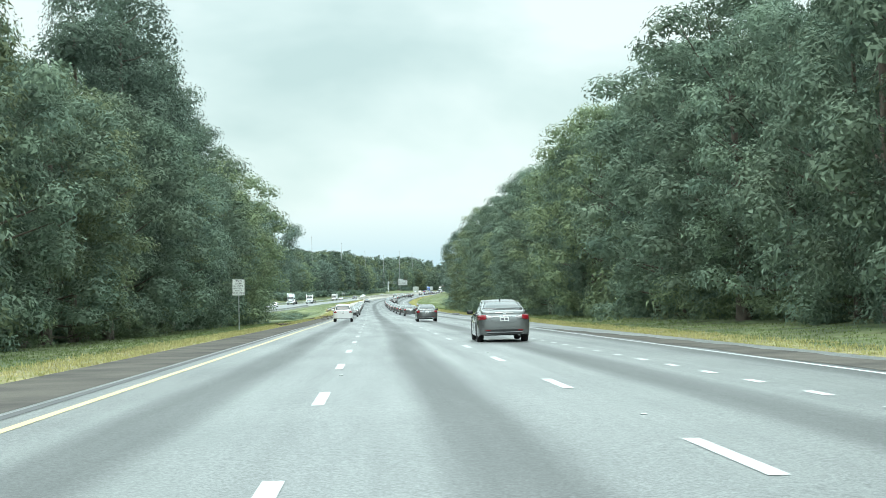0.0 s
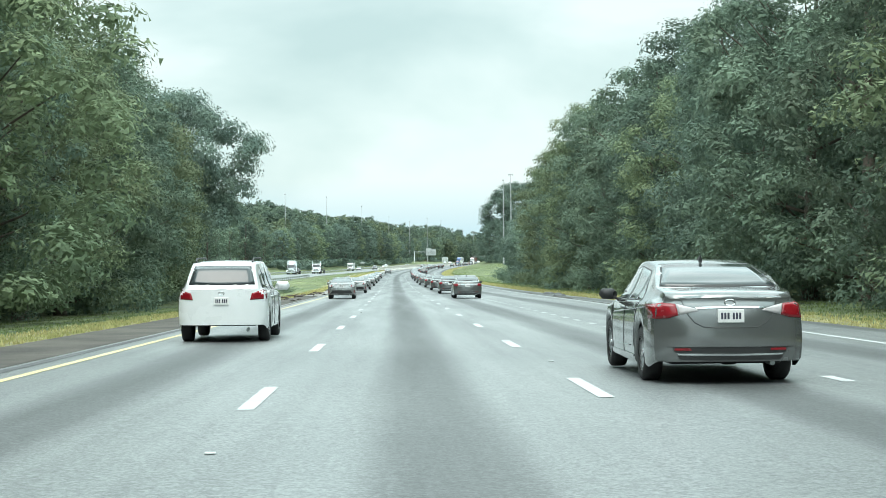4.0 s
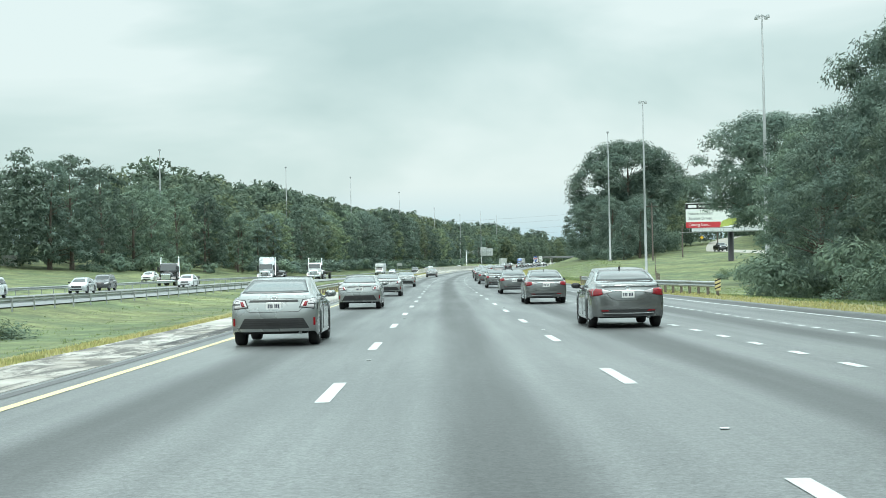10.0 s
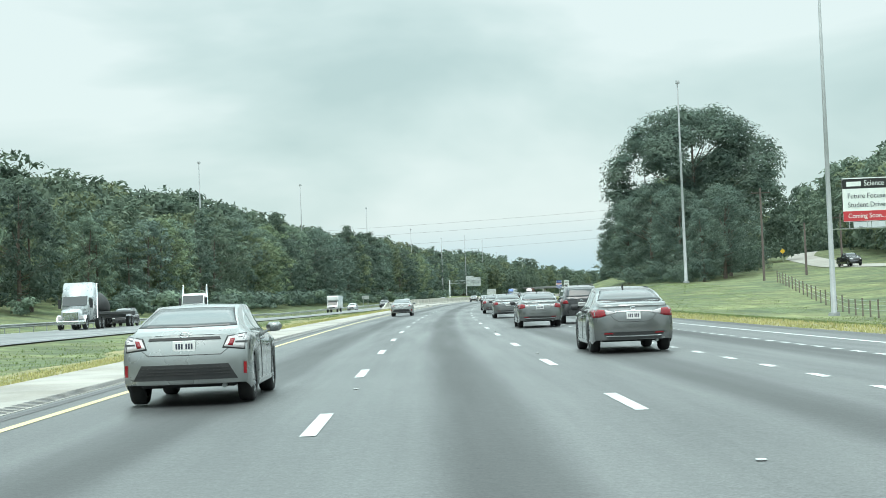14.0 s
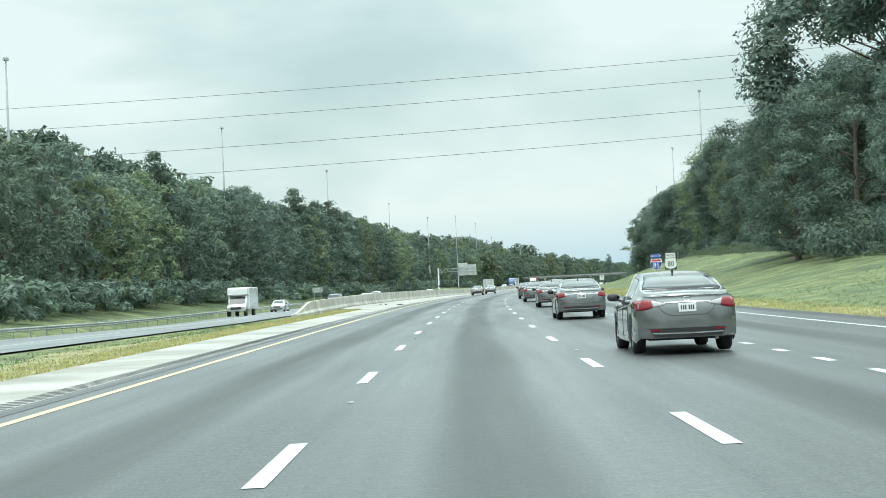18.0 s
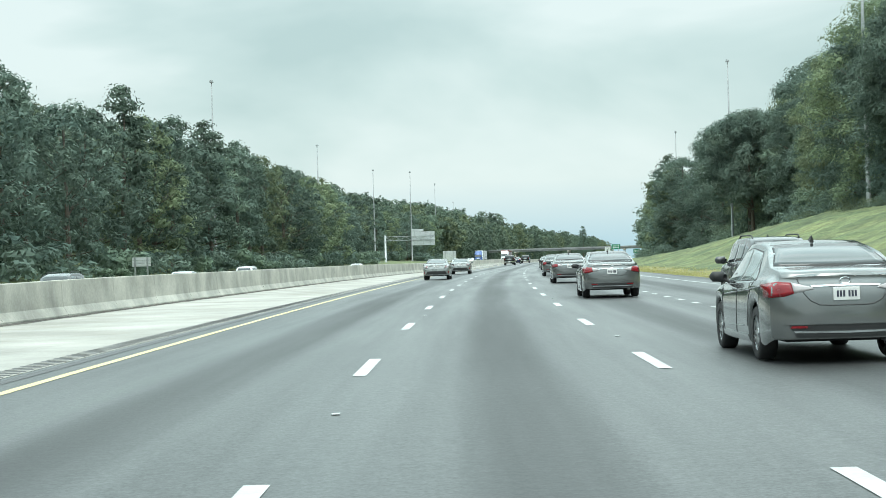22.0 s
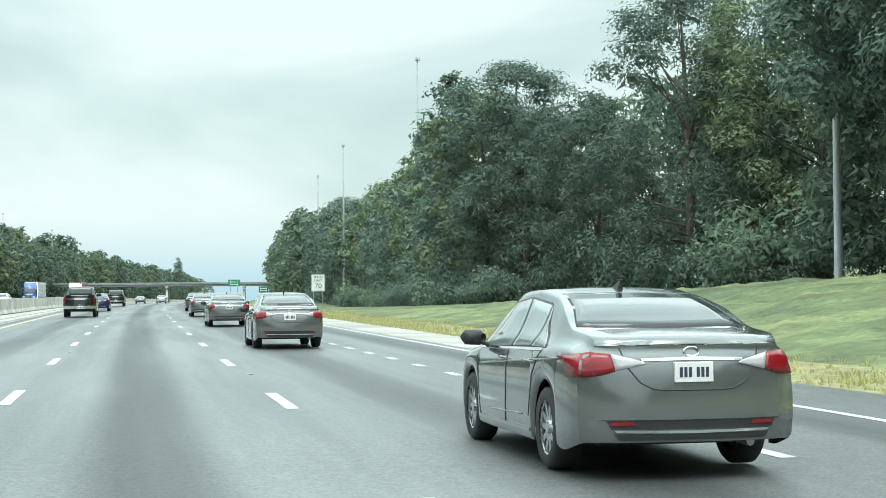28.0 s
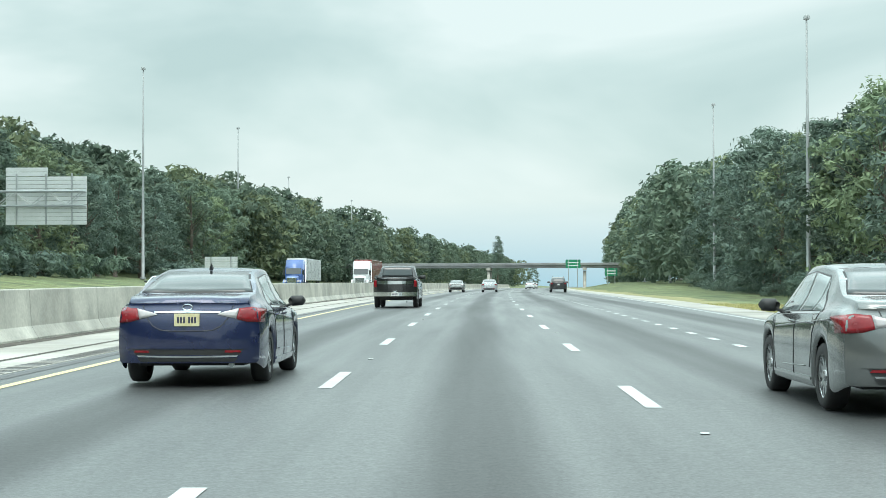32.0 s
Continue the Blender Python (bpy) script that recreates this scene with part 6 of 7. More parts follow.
    if load == "flatbed" or load == "covered":
        bm = bmesh.new()
        box(bm, -1.25, 1.25, -15.5, -1.3, 1.18, 1.42, 0.03)
        box(bm, -0.5, 0.5, -15, -2, 0.85, 1.18, 0.02)
        part("flatbed", bm, M_BLACK, t, "dark steel flatbed trailer")
        for y in (-13.6, -14.8):
            wheel_pair(t, y, 1.0)
        if load == "covered":
            bm = bmesh.new()
            bmesh.ops.create_uvsphere(bm, u_segments=18, v_segments=10, radius=1.2)
            bm.transform(Matrix.Translation((0, -5.4, 1.9)) @ Matrix.Diagonal((0.95, 1.7, 1.0, 1)))
            for v in bm.verts:
                v.co.z = max(1.42, v.co.z + 0.12 * math.sin(v.co.y * 2.3))
            part("tarpaulin", bm, M_BLACK, t, "dark tarpaulin over the load", smooth=True)
    elif load == "lowboy":
        bm = bmesh.new()
        box(bm, -1.25, 1.25, -12.5, -4.2, 0.55, 0.82, 0.03)
        box(bm, -0.6, 0.6, -4.3, -1.6, 0.9, 1.25, 0.03)
        box(bm, -1.2, 1.2, -15.4, -12.4, 0.9, 1.15, 0.03)
        part("lowboy_trailer", bm, M_BLACK, t, "empty low-loader trailer")
        for y in (-13.0, -14.1, -15.1):
            wheel_pair(t, y, 1.0, 0.45)
    else:
        bm = bmesh.new()
        box(bm, -1.28, 1.28, -16.2, -1.2, 1.15, 4.05, 0.05)
        part("trailer", bm, P_RED if load == "red_box" else P_WHITE, t, "rust red container trailer" if load == "red_box" else "plain white box trailer")
        for k in range(11):
            for sx in (1, -1):
                bm = bmesh.new()
                box(bm, sx * 1.28, sx * 1.30, -15.9 + k * 1.44, -15.82 + k * 1.44, 1.2, 4.0)
                part("rib", bm, P_RED if load == "red_box" else P_WHITE, t)
        for y in (-14.0, -15.2):
            wheel_pair(t, y, 1.0)
    t.matrix_world = stand(s, u, level(s, u) + 0.025, 180)
    return t


tractor(P_BLACK, "black conventional truck pulling an empty low-loader", False, 502, -35.0, "lowboy")
tractor(P_PALE, "silver sleeper truck pulling a flatbed with a covered load", True, 549, -28.6, "covered")
tractor(P_WHITE, "white day-cab truck pulling an empty flatbed", False, 577, -24.0, "flatbed")
tractor(P_TRUCKBLUE, "blue sleeper truck pulling a white box trailer", True, 1186, -25.0, "box")
tractor(P_WHITE, "white sleeper truck pulling a rust red container", True, 1200, -17.6, "red_box")


def box_van(s, u):
    v = thing("camper_van", stand(s, u, level(s, u) + 0.025, 180), "white camper van with overcab box", "van", "motorway traffic")
    bm = bmesh.new()
    box(bm, -1.18, 1.18, -4.2, 1.2, 0.75, 3.15, 0.06)
    part("box", bm, P_WHITE, v)
    bm = bmesh.new()
    box(bm, -1.1, 1.1, 1.1, 2.2, 2.25, 3.1, 0.12)
    part("overcab", bm, P_WHITE, v)
    bm = bmesh.new()
    loop = [(1.1, 0.55), (3.1, 0.55), (3.15, 1.05), (2.9, 1.25), (2.35, 1.35), (1.75, 2.2), (1.1, 2.25)]
    a = [bm.verts.new((-0.98, y, z)) for y, z in loop]
    b = [bm.verts.new((0.98, y, z)) for y, z in loop]
    bm.faces.new(a)
    bm.faces.new(b[::-1])
    for i in range(7):
        bm.faces.new((a[i], b[i], b[(i + 1) % 7], a[(i + 1) % 7]))
    bmesh.ops.recalc_face_normals(bm, faces=bm.faces)
    bmesh.ops.bevel(bm, geom=list(bm.edges), offset=0.05, segments=2, affect="EDGES")
    part("cab", bm, P_WHITE, v, smooth=True)
    bm = bmesh.new()
    box(bm, -0.85, 0.85, 0, 0.02, 0, 0.85)
    bm.transform(Matrix.Translation((0, 2.37, 1.38)) @ Matrix.Rotation(radians(35), 4, "X"))
    part("windscreen", bm, M_GLASS, v)
    bm = bmesh.new()
    box(bm, -0.6, 0.6, 3.1, 3.17, 0.75, 1.02, 0.02)
    part("grille", bm, M_BLACK, v)
    for sx in (1, -1):
        bm = bmesh.new()
        box(bm, sx * 0.64, sx * 0.92, 3.08, 3.165, 0.78, 1.0, 0.02)
        part("headlamp", bm, M_LAMP_W, v)
    for y in (2.4, -2.4):
        wheel_pair(v, y, 0.92, 0.38)


box_van(718.5, -25.8)

# ---- guardrails and the median barrier ----
M_POST = mat("weathered_timber", (0.20, 0.17, 0.14), 0.85, 0, (0.12, 0.10, 0.085), 3.0, 0.4, 22.0, 0.01)
M_RAILBACK = mat("dull_zinc", (0.40, 0.42, 0.42), 0.5, 0.6, (0.30, 0.31, 0.31), 0.8, 0.35, 14.0)
bm = bmesh.new()
box(bm, -0.07, 0.07, -0.07, 0.07, -0.5, 0.74, 0.01)
POST = mesh_of("post", bm, M_POST)
bm = bmesh.new()
box(bm, -0.06, 0.06, -0.08, 0.08, 0.42, 0.73, 0.008)
BLOCK = mesh_of("spacer", bm, M_POST)
bm = bmesh.new()
box(bm, -0.035, 0.035, -0.05, 0.05, -0.5, 0.72, 0.006)
POST_STEEL = mesh_of("post", bm, M_RAILBACK)


def guardrail(s0, s1, u_of, face, label, marker=False, spacing=1.905):
    """A W-beam rail on timber posts; face: the side to which the beam is turned, +1 or -1."""
    g = thing("guardrail", Matrix.Identity(4), label, "guardrail", "roadside guardrails")
    prof = [(0.0, 0.41), (0.075, 0.44), (0.085, 0.49), (0.01, 0.545), (0.01, 0.585), (0.085, 0.64), (0.075, 0.69), (0.0, 0.72)]
    bm = bmesh.new()
    st = np.arange(s0, s1 + 0.1, 3.81)
    rings = []
    for s in st:
        rings.append([[bm.verts.new(at(s, u_of(s) + face * (d + k), level(s, u_of(s)) + z)) for d, z in prof] for k in (0.16, 0.155)])
    for a, b in zip(rings, rings[1:]):
        for k in (0, 1):
            for j in range(len(prof) - 1):
                bm.faces.new((a[k][j], a[k][j + 1], b[k][j + 1], b[k][j]))
        for j in (0, len(prof) - 1):
            bm.faces.new((a[0][j], a[1][j], b[1][j], b[0][j]))
    bmesh.ops.recalc_face_normals(bm, faces=bm.faces)
    part("rail", bm, M_RAILBACK, g, "dull galvanised W-beam")
    for s in np.arange(s0 + 0.4, s1, spacing):
        for nm, me, off in (("post", POST, 0.0), ("spacer", BLOCK, face * 0.10)) if spacing < 3 else (("post", POST_STEEL, face * 0.10),):
            o = new(nm, me)
            o.parent = g
            o.matrix_basis = stand(s, u_of(s) + off, level(s, u_of(s)))
    if marker:
        bm = bmesh.new()
        box(bm, -0.15, 0.15, -0.01, 0.01, 0.25, 0.85, 0.004)
        mk = part("hazard_marker", bm, M_YELLOW, g, "yellow and black striped end marker")
        mk.matrix_basis = stand(s0 - 0.12, u_of(s0) + face * 0.12, level(s0, u_of(s0)))
        bm = bmesh.new()
        for k in range(3):
            v = [bm.verts.new(p) for p in ((-0.15, -0.014, 0.30 + k * 0.2), (0.15, -0.014, 0.42 + k * 0.2), (0.15, -0.014, 0.51 + k * 0.2 - 0.02), (-0.15, -0.014, 0.39 + k * 0.2 - 0.02))]
            bm.faces.new(v)
        part("stripe", bm, M_BLACK, mk)
    return g


guardrail(386.5, 449.5, lambda s: steps(s, (386, -10.1), (449, -8.15)), 1, "galvanised W-beam guardrail on timber posts in the median", True)
guardrail(377, 437, lambda s: steps(s, (377, 15.6), (395, 13.9), (437, 13.75)), -1, "galvanised W-beam guardrail on the grass verge", True)
guardrail(290, 470, lambda s: far_road_u(s)[0] + 1.0, -1, "guardrail along the far carriageway's median edge", spacing=3.81)
guardrail(380, 900, lambda s: far_road_u(s)[1] - 1.0, 1, "guardrail on the outer side of the far carriageway", spacing=3.81)

M_BARRIER = mat("weathered_barrier_concrete", (0.52, 0.50, 0.44), 0.75, 0, (0.36, 0.35, 0.31), 0.5, 0.45, 12.0, 0.006)
patchy(M_BARRIER, 0.6, 0.7, 1.12)
wall = thing("median_barrier", Matrix.Identity(4), "long weathered concrete median barrier with ramped end", "barrier", "", "structure")
BAR_S = [650.0, 653.4, 656.8, 660.0]
BAR_H = [0.08, 0.34, 0.60, 0.82]
ss = list(np.arange(660, 1500, 6.1))
for a, b in list(zip(BAR_S, BAR_S[1:])) + list(zip(ss, ss[1:])):
    bm = bmesh.new()
    ends = []
    for s in (a + 0.012, b - 0.012):
        h = steps(s, *zip(BAR_S, BAR_H)) if s < 660 else steps(s, (660, 0.82), (690, 0.96), (725, 1.12))
        u = barrier_u(s)
        toe = min(0.30, h * 0.3)
        loop = [(-0.31, -0.5), (-0.31, 0.05), (-0.16, toe), (-0.105, h - 0.02), (-0.085, h), (0.085, h), (0.105, h - 0.02), (0.16, toe), (0.31, 0.05), (0.31, -0.5)]
        ends.append([bm.verts.new(at(s, u + x, z)) for x, z in loop])
    for j in range(10):
        bm.faces.new((ends[0][j], ends[0][(j + 1) % 10], ends[1][(j + 1) % 10], ends[1][j]))
    bm.faces.new(ends[0])
    bm.faces.new(ends[1][::-1])
    bmesh.ops.recalc_face_normals(bm, faces=bm.faces)
    part("barrier_section", bm, M_BARRIER, wall)

# ---- gutter line and rumble strip beside the yellow line ----
M_DARKBAND = mat("dark_seal_strip", (0.06, 0.06, 0.062), 0.6, 0, (0.09, 0.09, 0.09), 0.8, 0.3, 20.0)
sheet("gutter", lambda s: [yellow_u(s) - 0.62, yellow_u(s) - 0.42], -200, 1500, 6, M_DARKBAND, 0.005, False, label="dark sealed joint beside the yellow line")
sheet("barrier_gutter", lambda s: [barrier_u(s) + 0.32, barrier_u(s) + 0.75], 690, 1500, 6, M_SOIL, 0.010, False, label="line of dirt along the barrier's foot")
bm = bmesh.new()
for s in np.arange(330, 1012, 0.36):
    u = yellow_u(s) - 1.0
    bar(bm, s, s + 0.17, u - 0.2, u + 0.2, 0.009)
tagged(part("rumble_strip", bm, M_DARKBAND), "milled rumble strip in the concrete shoulder", "rumble strip", "", "stuff")
bm = bmesh.new()
box(bm, -0.04, 0.04, -0.04, 0.04, 0, 0.012, 0.004)
STUD = mesh_of("road_stud", bm, M_WHITE)
for base, lane_u in ((23.75 + 6.1, 0.12), (11.47 + 6.1, 3.78)):
    for n in range(-1, 42):
        o = new("road_stud", STUD)
        o.parent = marks
        o.matrix_basis = stand(base + 24.38 * n, lane_u, 0.004)


# ---- lettering ----
def words(body, size, material, owner, x, y, z, centre=True, squeeze=1.0, name="lettering"):
    """Raised flat letters in a plane that faces -y of their owner."""
    c = bpy.data.curves.new("letters", "FONT")
    c.body, c.size, c.extrude = body, size, 0.004
    c.align_x = "CENTER" if centre else "LEFT"
    c.align_y = "CENTER"
    c.resolution_u = 3
    tmp = bpy.data.objects.new("letters", c)
    scene.collection.objects.link(tmp)
    me = bpy.data.meshes.new_from_object(tmp.evaluated_get(bpy.context.evaluated_depsgraph_get()))
    bpy.data.objects.remove(tmp)
    me.materials.clear()
    me.materials.append(material)
    o = new(name, me)
    o.parent = owner
    o.matrix_basis = pose(x, y, z, 90, 0, 0) @ Matrix.Diagonal((squeeze, 1, 1, 1))
    return o


M_SIGN = mat("white_sign_sheeting", (0.72, 0.76, 0.74), 0.4, 0, (0.62, 0.66, 0.64), 2.0, 0.2, 30.0)
M_SIGNBLACK = mat("black_sign_film", (0.015, 0.015, 0.016), 0.45, 0, (0.03, 0.03, 0.03), 3.0, 0.2, 30.0)
M_SIGNBLUE = mat("blue_sign_film", (0.02, 0.06, 0.30), 0.4, 0, (0.03, 0.08, 0.34), 3.0, 0.2, 30.0)
M_SIGNRED = mat("red_sign_film", (0.50, 0.04, 0.05), 0.4, 0, (0.42, 0.03, 0.04), 3.0, 0.2, 30.0)
M_SIGNGREEN = mat("green_sign_film", (0.01, 0.20, 0.10), 0.4, 0, (0.02, 0.24, 0.13), 3.0, 0.2, 30.0)
M_SIGNYELLOW = mat("yellow_sign_film", (0.70, 0.45, 0.04), 0.4, 0, (0.62, 0.40, 0.05), 3.0, 0.2, 30.0)
M_ALU = mat("bare_aluminium_sheet", (0.62, 0.65, 0.65), 0.45, 0.5, (0.5, 0.53, 0.53), 1.0, 0.3, 16.0)
M_WOOD = mat("creosoted_pole", (0.075, 0.06, 0.05), 0.9, 0, (0.05, 0.042, 0.036), 2.0, 0.4, 24.0, 0.01)


def rounded(bm, w, h, r, y0, y1, cx=0.0, cz=0.0, n=4):
    """A rounded plate in the x-z plane."""
    pts = []
    for sx, sz, a0 in ((1, 1, 0), (-1, 1, 90), (-1, -1, 180), (1, -1, 270)):
        for k in range(n + 1):
            a = radians(a0 + 90 * k / n)
            pts.append((cx + sx * (w / 2 - r) + r * math.cos(a), cz + sz * (h / 2 - r) + r * math.sin(a)))
    return prism(bm, pts, y0, y1)


def prism(bm, pts, y0, y1):
    a = [bm.verts.new((x, y0, z)) for x, z in pts]
    b = [bm.verts.new((x, y1, z)) for x, z in pts]
    bm.faces.new(a)
    bm.faces.new(b[::-1])
    for i in range(len(pts)):
        bm.faces.new((a[i], b[i], b[(i + 1) % len(pts)], a[(i + 1) % len(pts)]))


def posts(owner, xs, z1, r=0.035, material=M_STEEL, z0=-0.4, y=0.05):
    for x in xs:
        bm = bmesh.new()
        box(bm, x - r, x + r, y - r, y + r, z0, z1, 0.005)
        part("post", bm, material, owner)


def plate_sign(s, u, w, h, top, lines, label, legs, material=M_SIGN, border=True, turn=0.0):
    g = thing("road_sign", stand(s, u, level(s, u), turn), label, "road sign")
    base = level(s, u)
    top -= base
    bm = bmesh.new()
    rounded(bm, w, h, 0.05, -0.003, 0.003, 0, top - h / 2)
    face = part("panel", bm, material, g)
    if border:
        bm = bmesh.new()
        rounded(bm, w - 0.05, h - 0.05, 0.04, -0.0045, 0.0, 0, top - h / 2)
        b1 = part("border", bm, M_SIGNBLACK, g)
        bm = bmesh.new()
        rounded(bm, w - 0.09, h - 0.09, 0.03, -0.006, 0.0, 0, top - h / 2)
        part("field", bm, material, g)
    for text, z, size, sq in lines:
        words(text, size, M_SIGNBLACK, g, 0, -0.012, top - z, True, sq)
    posts(g, legs, top - 0.06)
    return g


plate_sign(118.2, -9.35, 0.92, 1.22, 3.66, (("MOVE", 0.15, 0.20, 1.0), ("OVER", 0.34, 0.20, 1.0), ("FOR STOPPED", 0.53, 0.15, 0.80), ("EMERGENCY", 0.70, 0.15, 0.88), ("VEHICLES", 0.86, 0.15, 0.88), ("WHEN CLEAR", 1.05, 0.18, 0.80)), "white regulatory sign asking drivers to move over", (0.0,))
plate_sign(1008, 17.35, 1.22, 1.52, 3.05, (("SPEED", 0.24, 0.30, 1.0), ("LIMIT", 0.56, 0.30, 1.0), ("70", 1.06, 0.62, 1.05)), "white speed limit 70 sign on two posts", (-0.42, 0.42))


def shield_points(w, h, cx, cz, crown):
    half = [(0.0, 0.44), (0.18, 0.47), (0.30, 0.50), (0.42, 0.43), (0.49, 0.20), (0.46, -0.05), (0.34, -0.28), (0.16, -0.43), (0.0, -0.5)] if crown else [(0.0, 0.45), (0.12, 0.50), (0.27, 0.44), (0.40, 0.50), (0.44, 0.40), (0.43, 0.22), (0.50, -0.02), (0.46, -0.24), (0.32, -0.38), (0.14, -0.42), (0.0, -0.5)]
    right = [(cx + x * w, cz + z * h) for x, z in half]
    left = [(cx - x * w, cz + z * h) for x, z in half[1:-1]]
    return right[::-1] + left


def route_sign(s, u, number, word, interstate):
    g = thing("route_sign", stand(s, u, level(s, u)), "blue and red interstate 85 south shield on a steel post" if interstate else "white US 80 west shield on a steel post", "road sign")
    z = 3.40 - level(s, u)
    bm = bmesh.new()
    rounded(bm, 0.82, 0.40, 0.03, -0.003, 0.003, 0, z - 0.20)
    part("plate", bm, M_SIGNBLUE if interstate else M_SIGN, g)
    words(word, 0.30, M_SIGN if interstate else M_SIGNBLACK, g, 0, -0.012, z - 0.21, True, 0.92)
    if not interstate:
        bm = bmesh.new()
        rounded(bm, 1.0, 0.98, 0.06, -0.002, 0.004, 0, z - 0.91)
        part("backing", bm, M_SIGNBLACK, g)
    bm = bmesh.new()
    prism(bm, shield_points(1.02, 0.98, 0, z - 0.91, interstate), -0.006, 0.001)
    part("shield", bm, M_SIGN, g)
    if interstate:
        bm = bmesh.new()
        prism(bm, [(x, q) for x, q in shield_points(0.95, 0.91, 0, z - 0.91, True) if q < z - 0.70], -0.010, -0.004)
        part("blue_field", bm, M_SIGNBLUE, g)
        bm = bmesh.new()
        prism(bm, [(-0.41, z - 0.66), (0.41, z - 0.66), (0.37, z - 0.52), (0.28, z - 0.475), (0.17, z - 0.50), (0, z - 0.53), (-0.17, z - 0.50), (-0.28, z - 0.475), (-0.37, z - 0.52)], -0.010, -0.004)
        part("red_band", bm, M_SIGNRED, g)
    words(number, 0.60, M_SIGN if interstate else M_SIGNBLACK, g, 0, -0.016, z - (1.0 if interstate else 0.93), True, 0.95)
    posts(g, (0.0,), z)


route_sign(680, 16.60, "85", "SOUTH", True)
route_sign(680.3, 17.85, "80", "WEST", False)


def sign_back(s, u, w, h, top, label, legs, turn=0.0):
    """The bare back of a large sign that faces the other way: sheet, stiffeners, posts."""
    g = thing("road_sign", stand(s, u, level(s, u), turn), label, "road sign")
    top -= level(s, u)
    n = max(3, int(h / 0.3))
    for k in range(n):
        bm = bmesh.new()
        box(bm, -w / 2, w / 2, 0, 0.05, top - h * (k + 1) / n + 0.01, top - h * k / n - 0.01, 0.006)
        part("panel", bm, M_ALU, g)
    posts(g, legs, top, 0.07, M_STEEL, -0.4, -0.08)


sign_back(543, -70.0, 4.9, 3.4, 5.0, "bare aluminium back of a large guide sign", (-1.7, 1.7))
sign_back(1181, -34.0, 4.3, 3.4, 4.6, "bare aluminium back of a guide sign behind the barrier", (-1.3, 1.3))
sign_back(823, -33.2, 1.8, 0.9, 2.5, "small bare sign back on two posts", (-0.6, 0.6))


# ---- the cantilever gantry over the far carriageway ----
def gantry():
    s = 1098.0
    g = thing("sign_gantry", stand(s, 0.0, 0.0), "steel truss gantry carrying the bare backs of guide signs", "sign gantry")
    bm = bmesh.new()
    tube(bm, [(-42.4, 0, -0.5), (-42.4, 0, 8.6)], [0.32, 0.26], 12)
    part("column", bm, M_STEEL, g, smooth=True)
    for z in (7.1, 8.2):
        for y in (-0.35, 0.35):
            bm = bmesh.new()
            tube(bm, [(-42.4, y, z), (-28.9, y, z)], 0.065, 8)
            part("chord", bm, M_STEEL, g, smooth=True)
    n = 10
    for k in range(n):
        x0, x1 = -42.2 + 13.2 * k / n, -42.2 + 13.2 * (k + 1) / n
        bm = bmesh.new()
        for y in (-0.35, 0.35):
            tube(bm, [(x0, y, 7.1 if k % 2 else 8.2), (x1, y, 8.2 if k % 2 else 7.1)], 0.035, 6)
        tube(bm, [(x0, -0.35, 8.2), (x0, 0.35, 8.2)], 0.03, 6)
        part("brace", bm, M_STEEL, g)
    for x0, x1, z0, z1 in ((-35.15, -28.85, 5.65, 9.38), (-35.15, -31.9, 9.40, 10.08)):
        m = int((z1 - z0) / 0.31)
        for k in range(m):
            bm = bmesh.new()
            box(bm, x0, x1, 0.50, 0.55, z0 + (z1 - z0) * k / m + 0.012, z0 + (z1 - z0) * (k + 1) / m - 0.012, 0.006)
            part("sign_panel", bm, M_ALU, g)
    for x in (-34.3, -32.0, -30.0):
        bm = bmesh.new()
        box(bm, x - 0.05, x + 0.05, 0.38, 0.50, 5.7, 9.6, 0.01)
        part("hanger", bm, M_STEEL, g)


gantry()


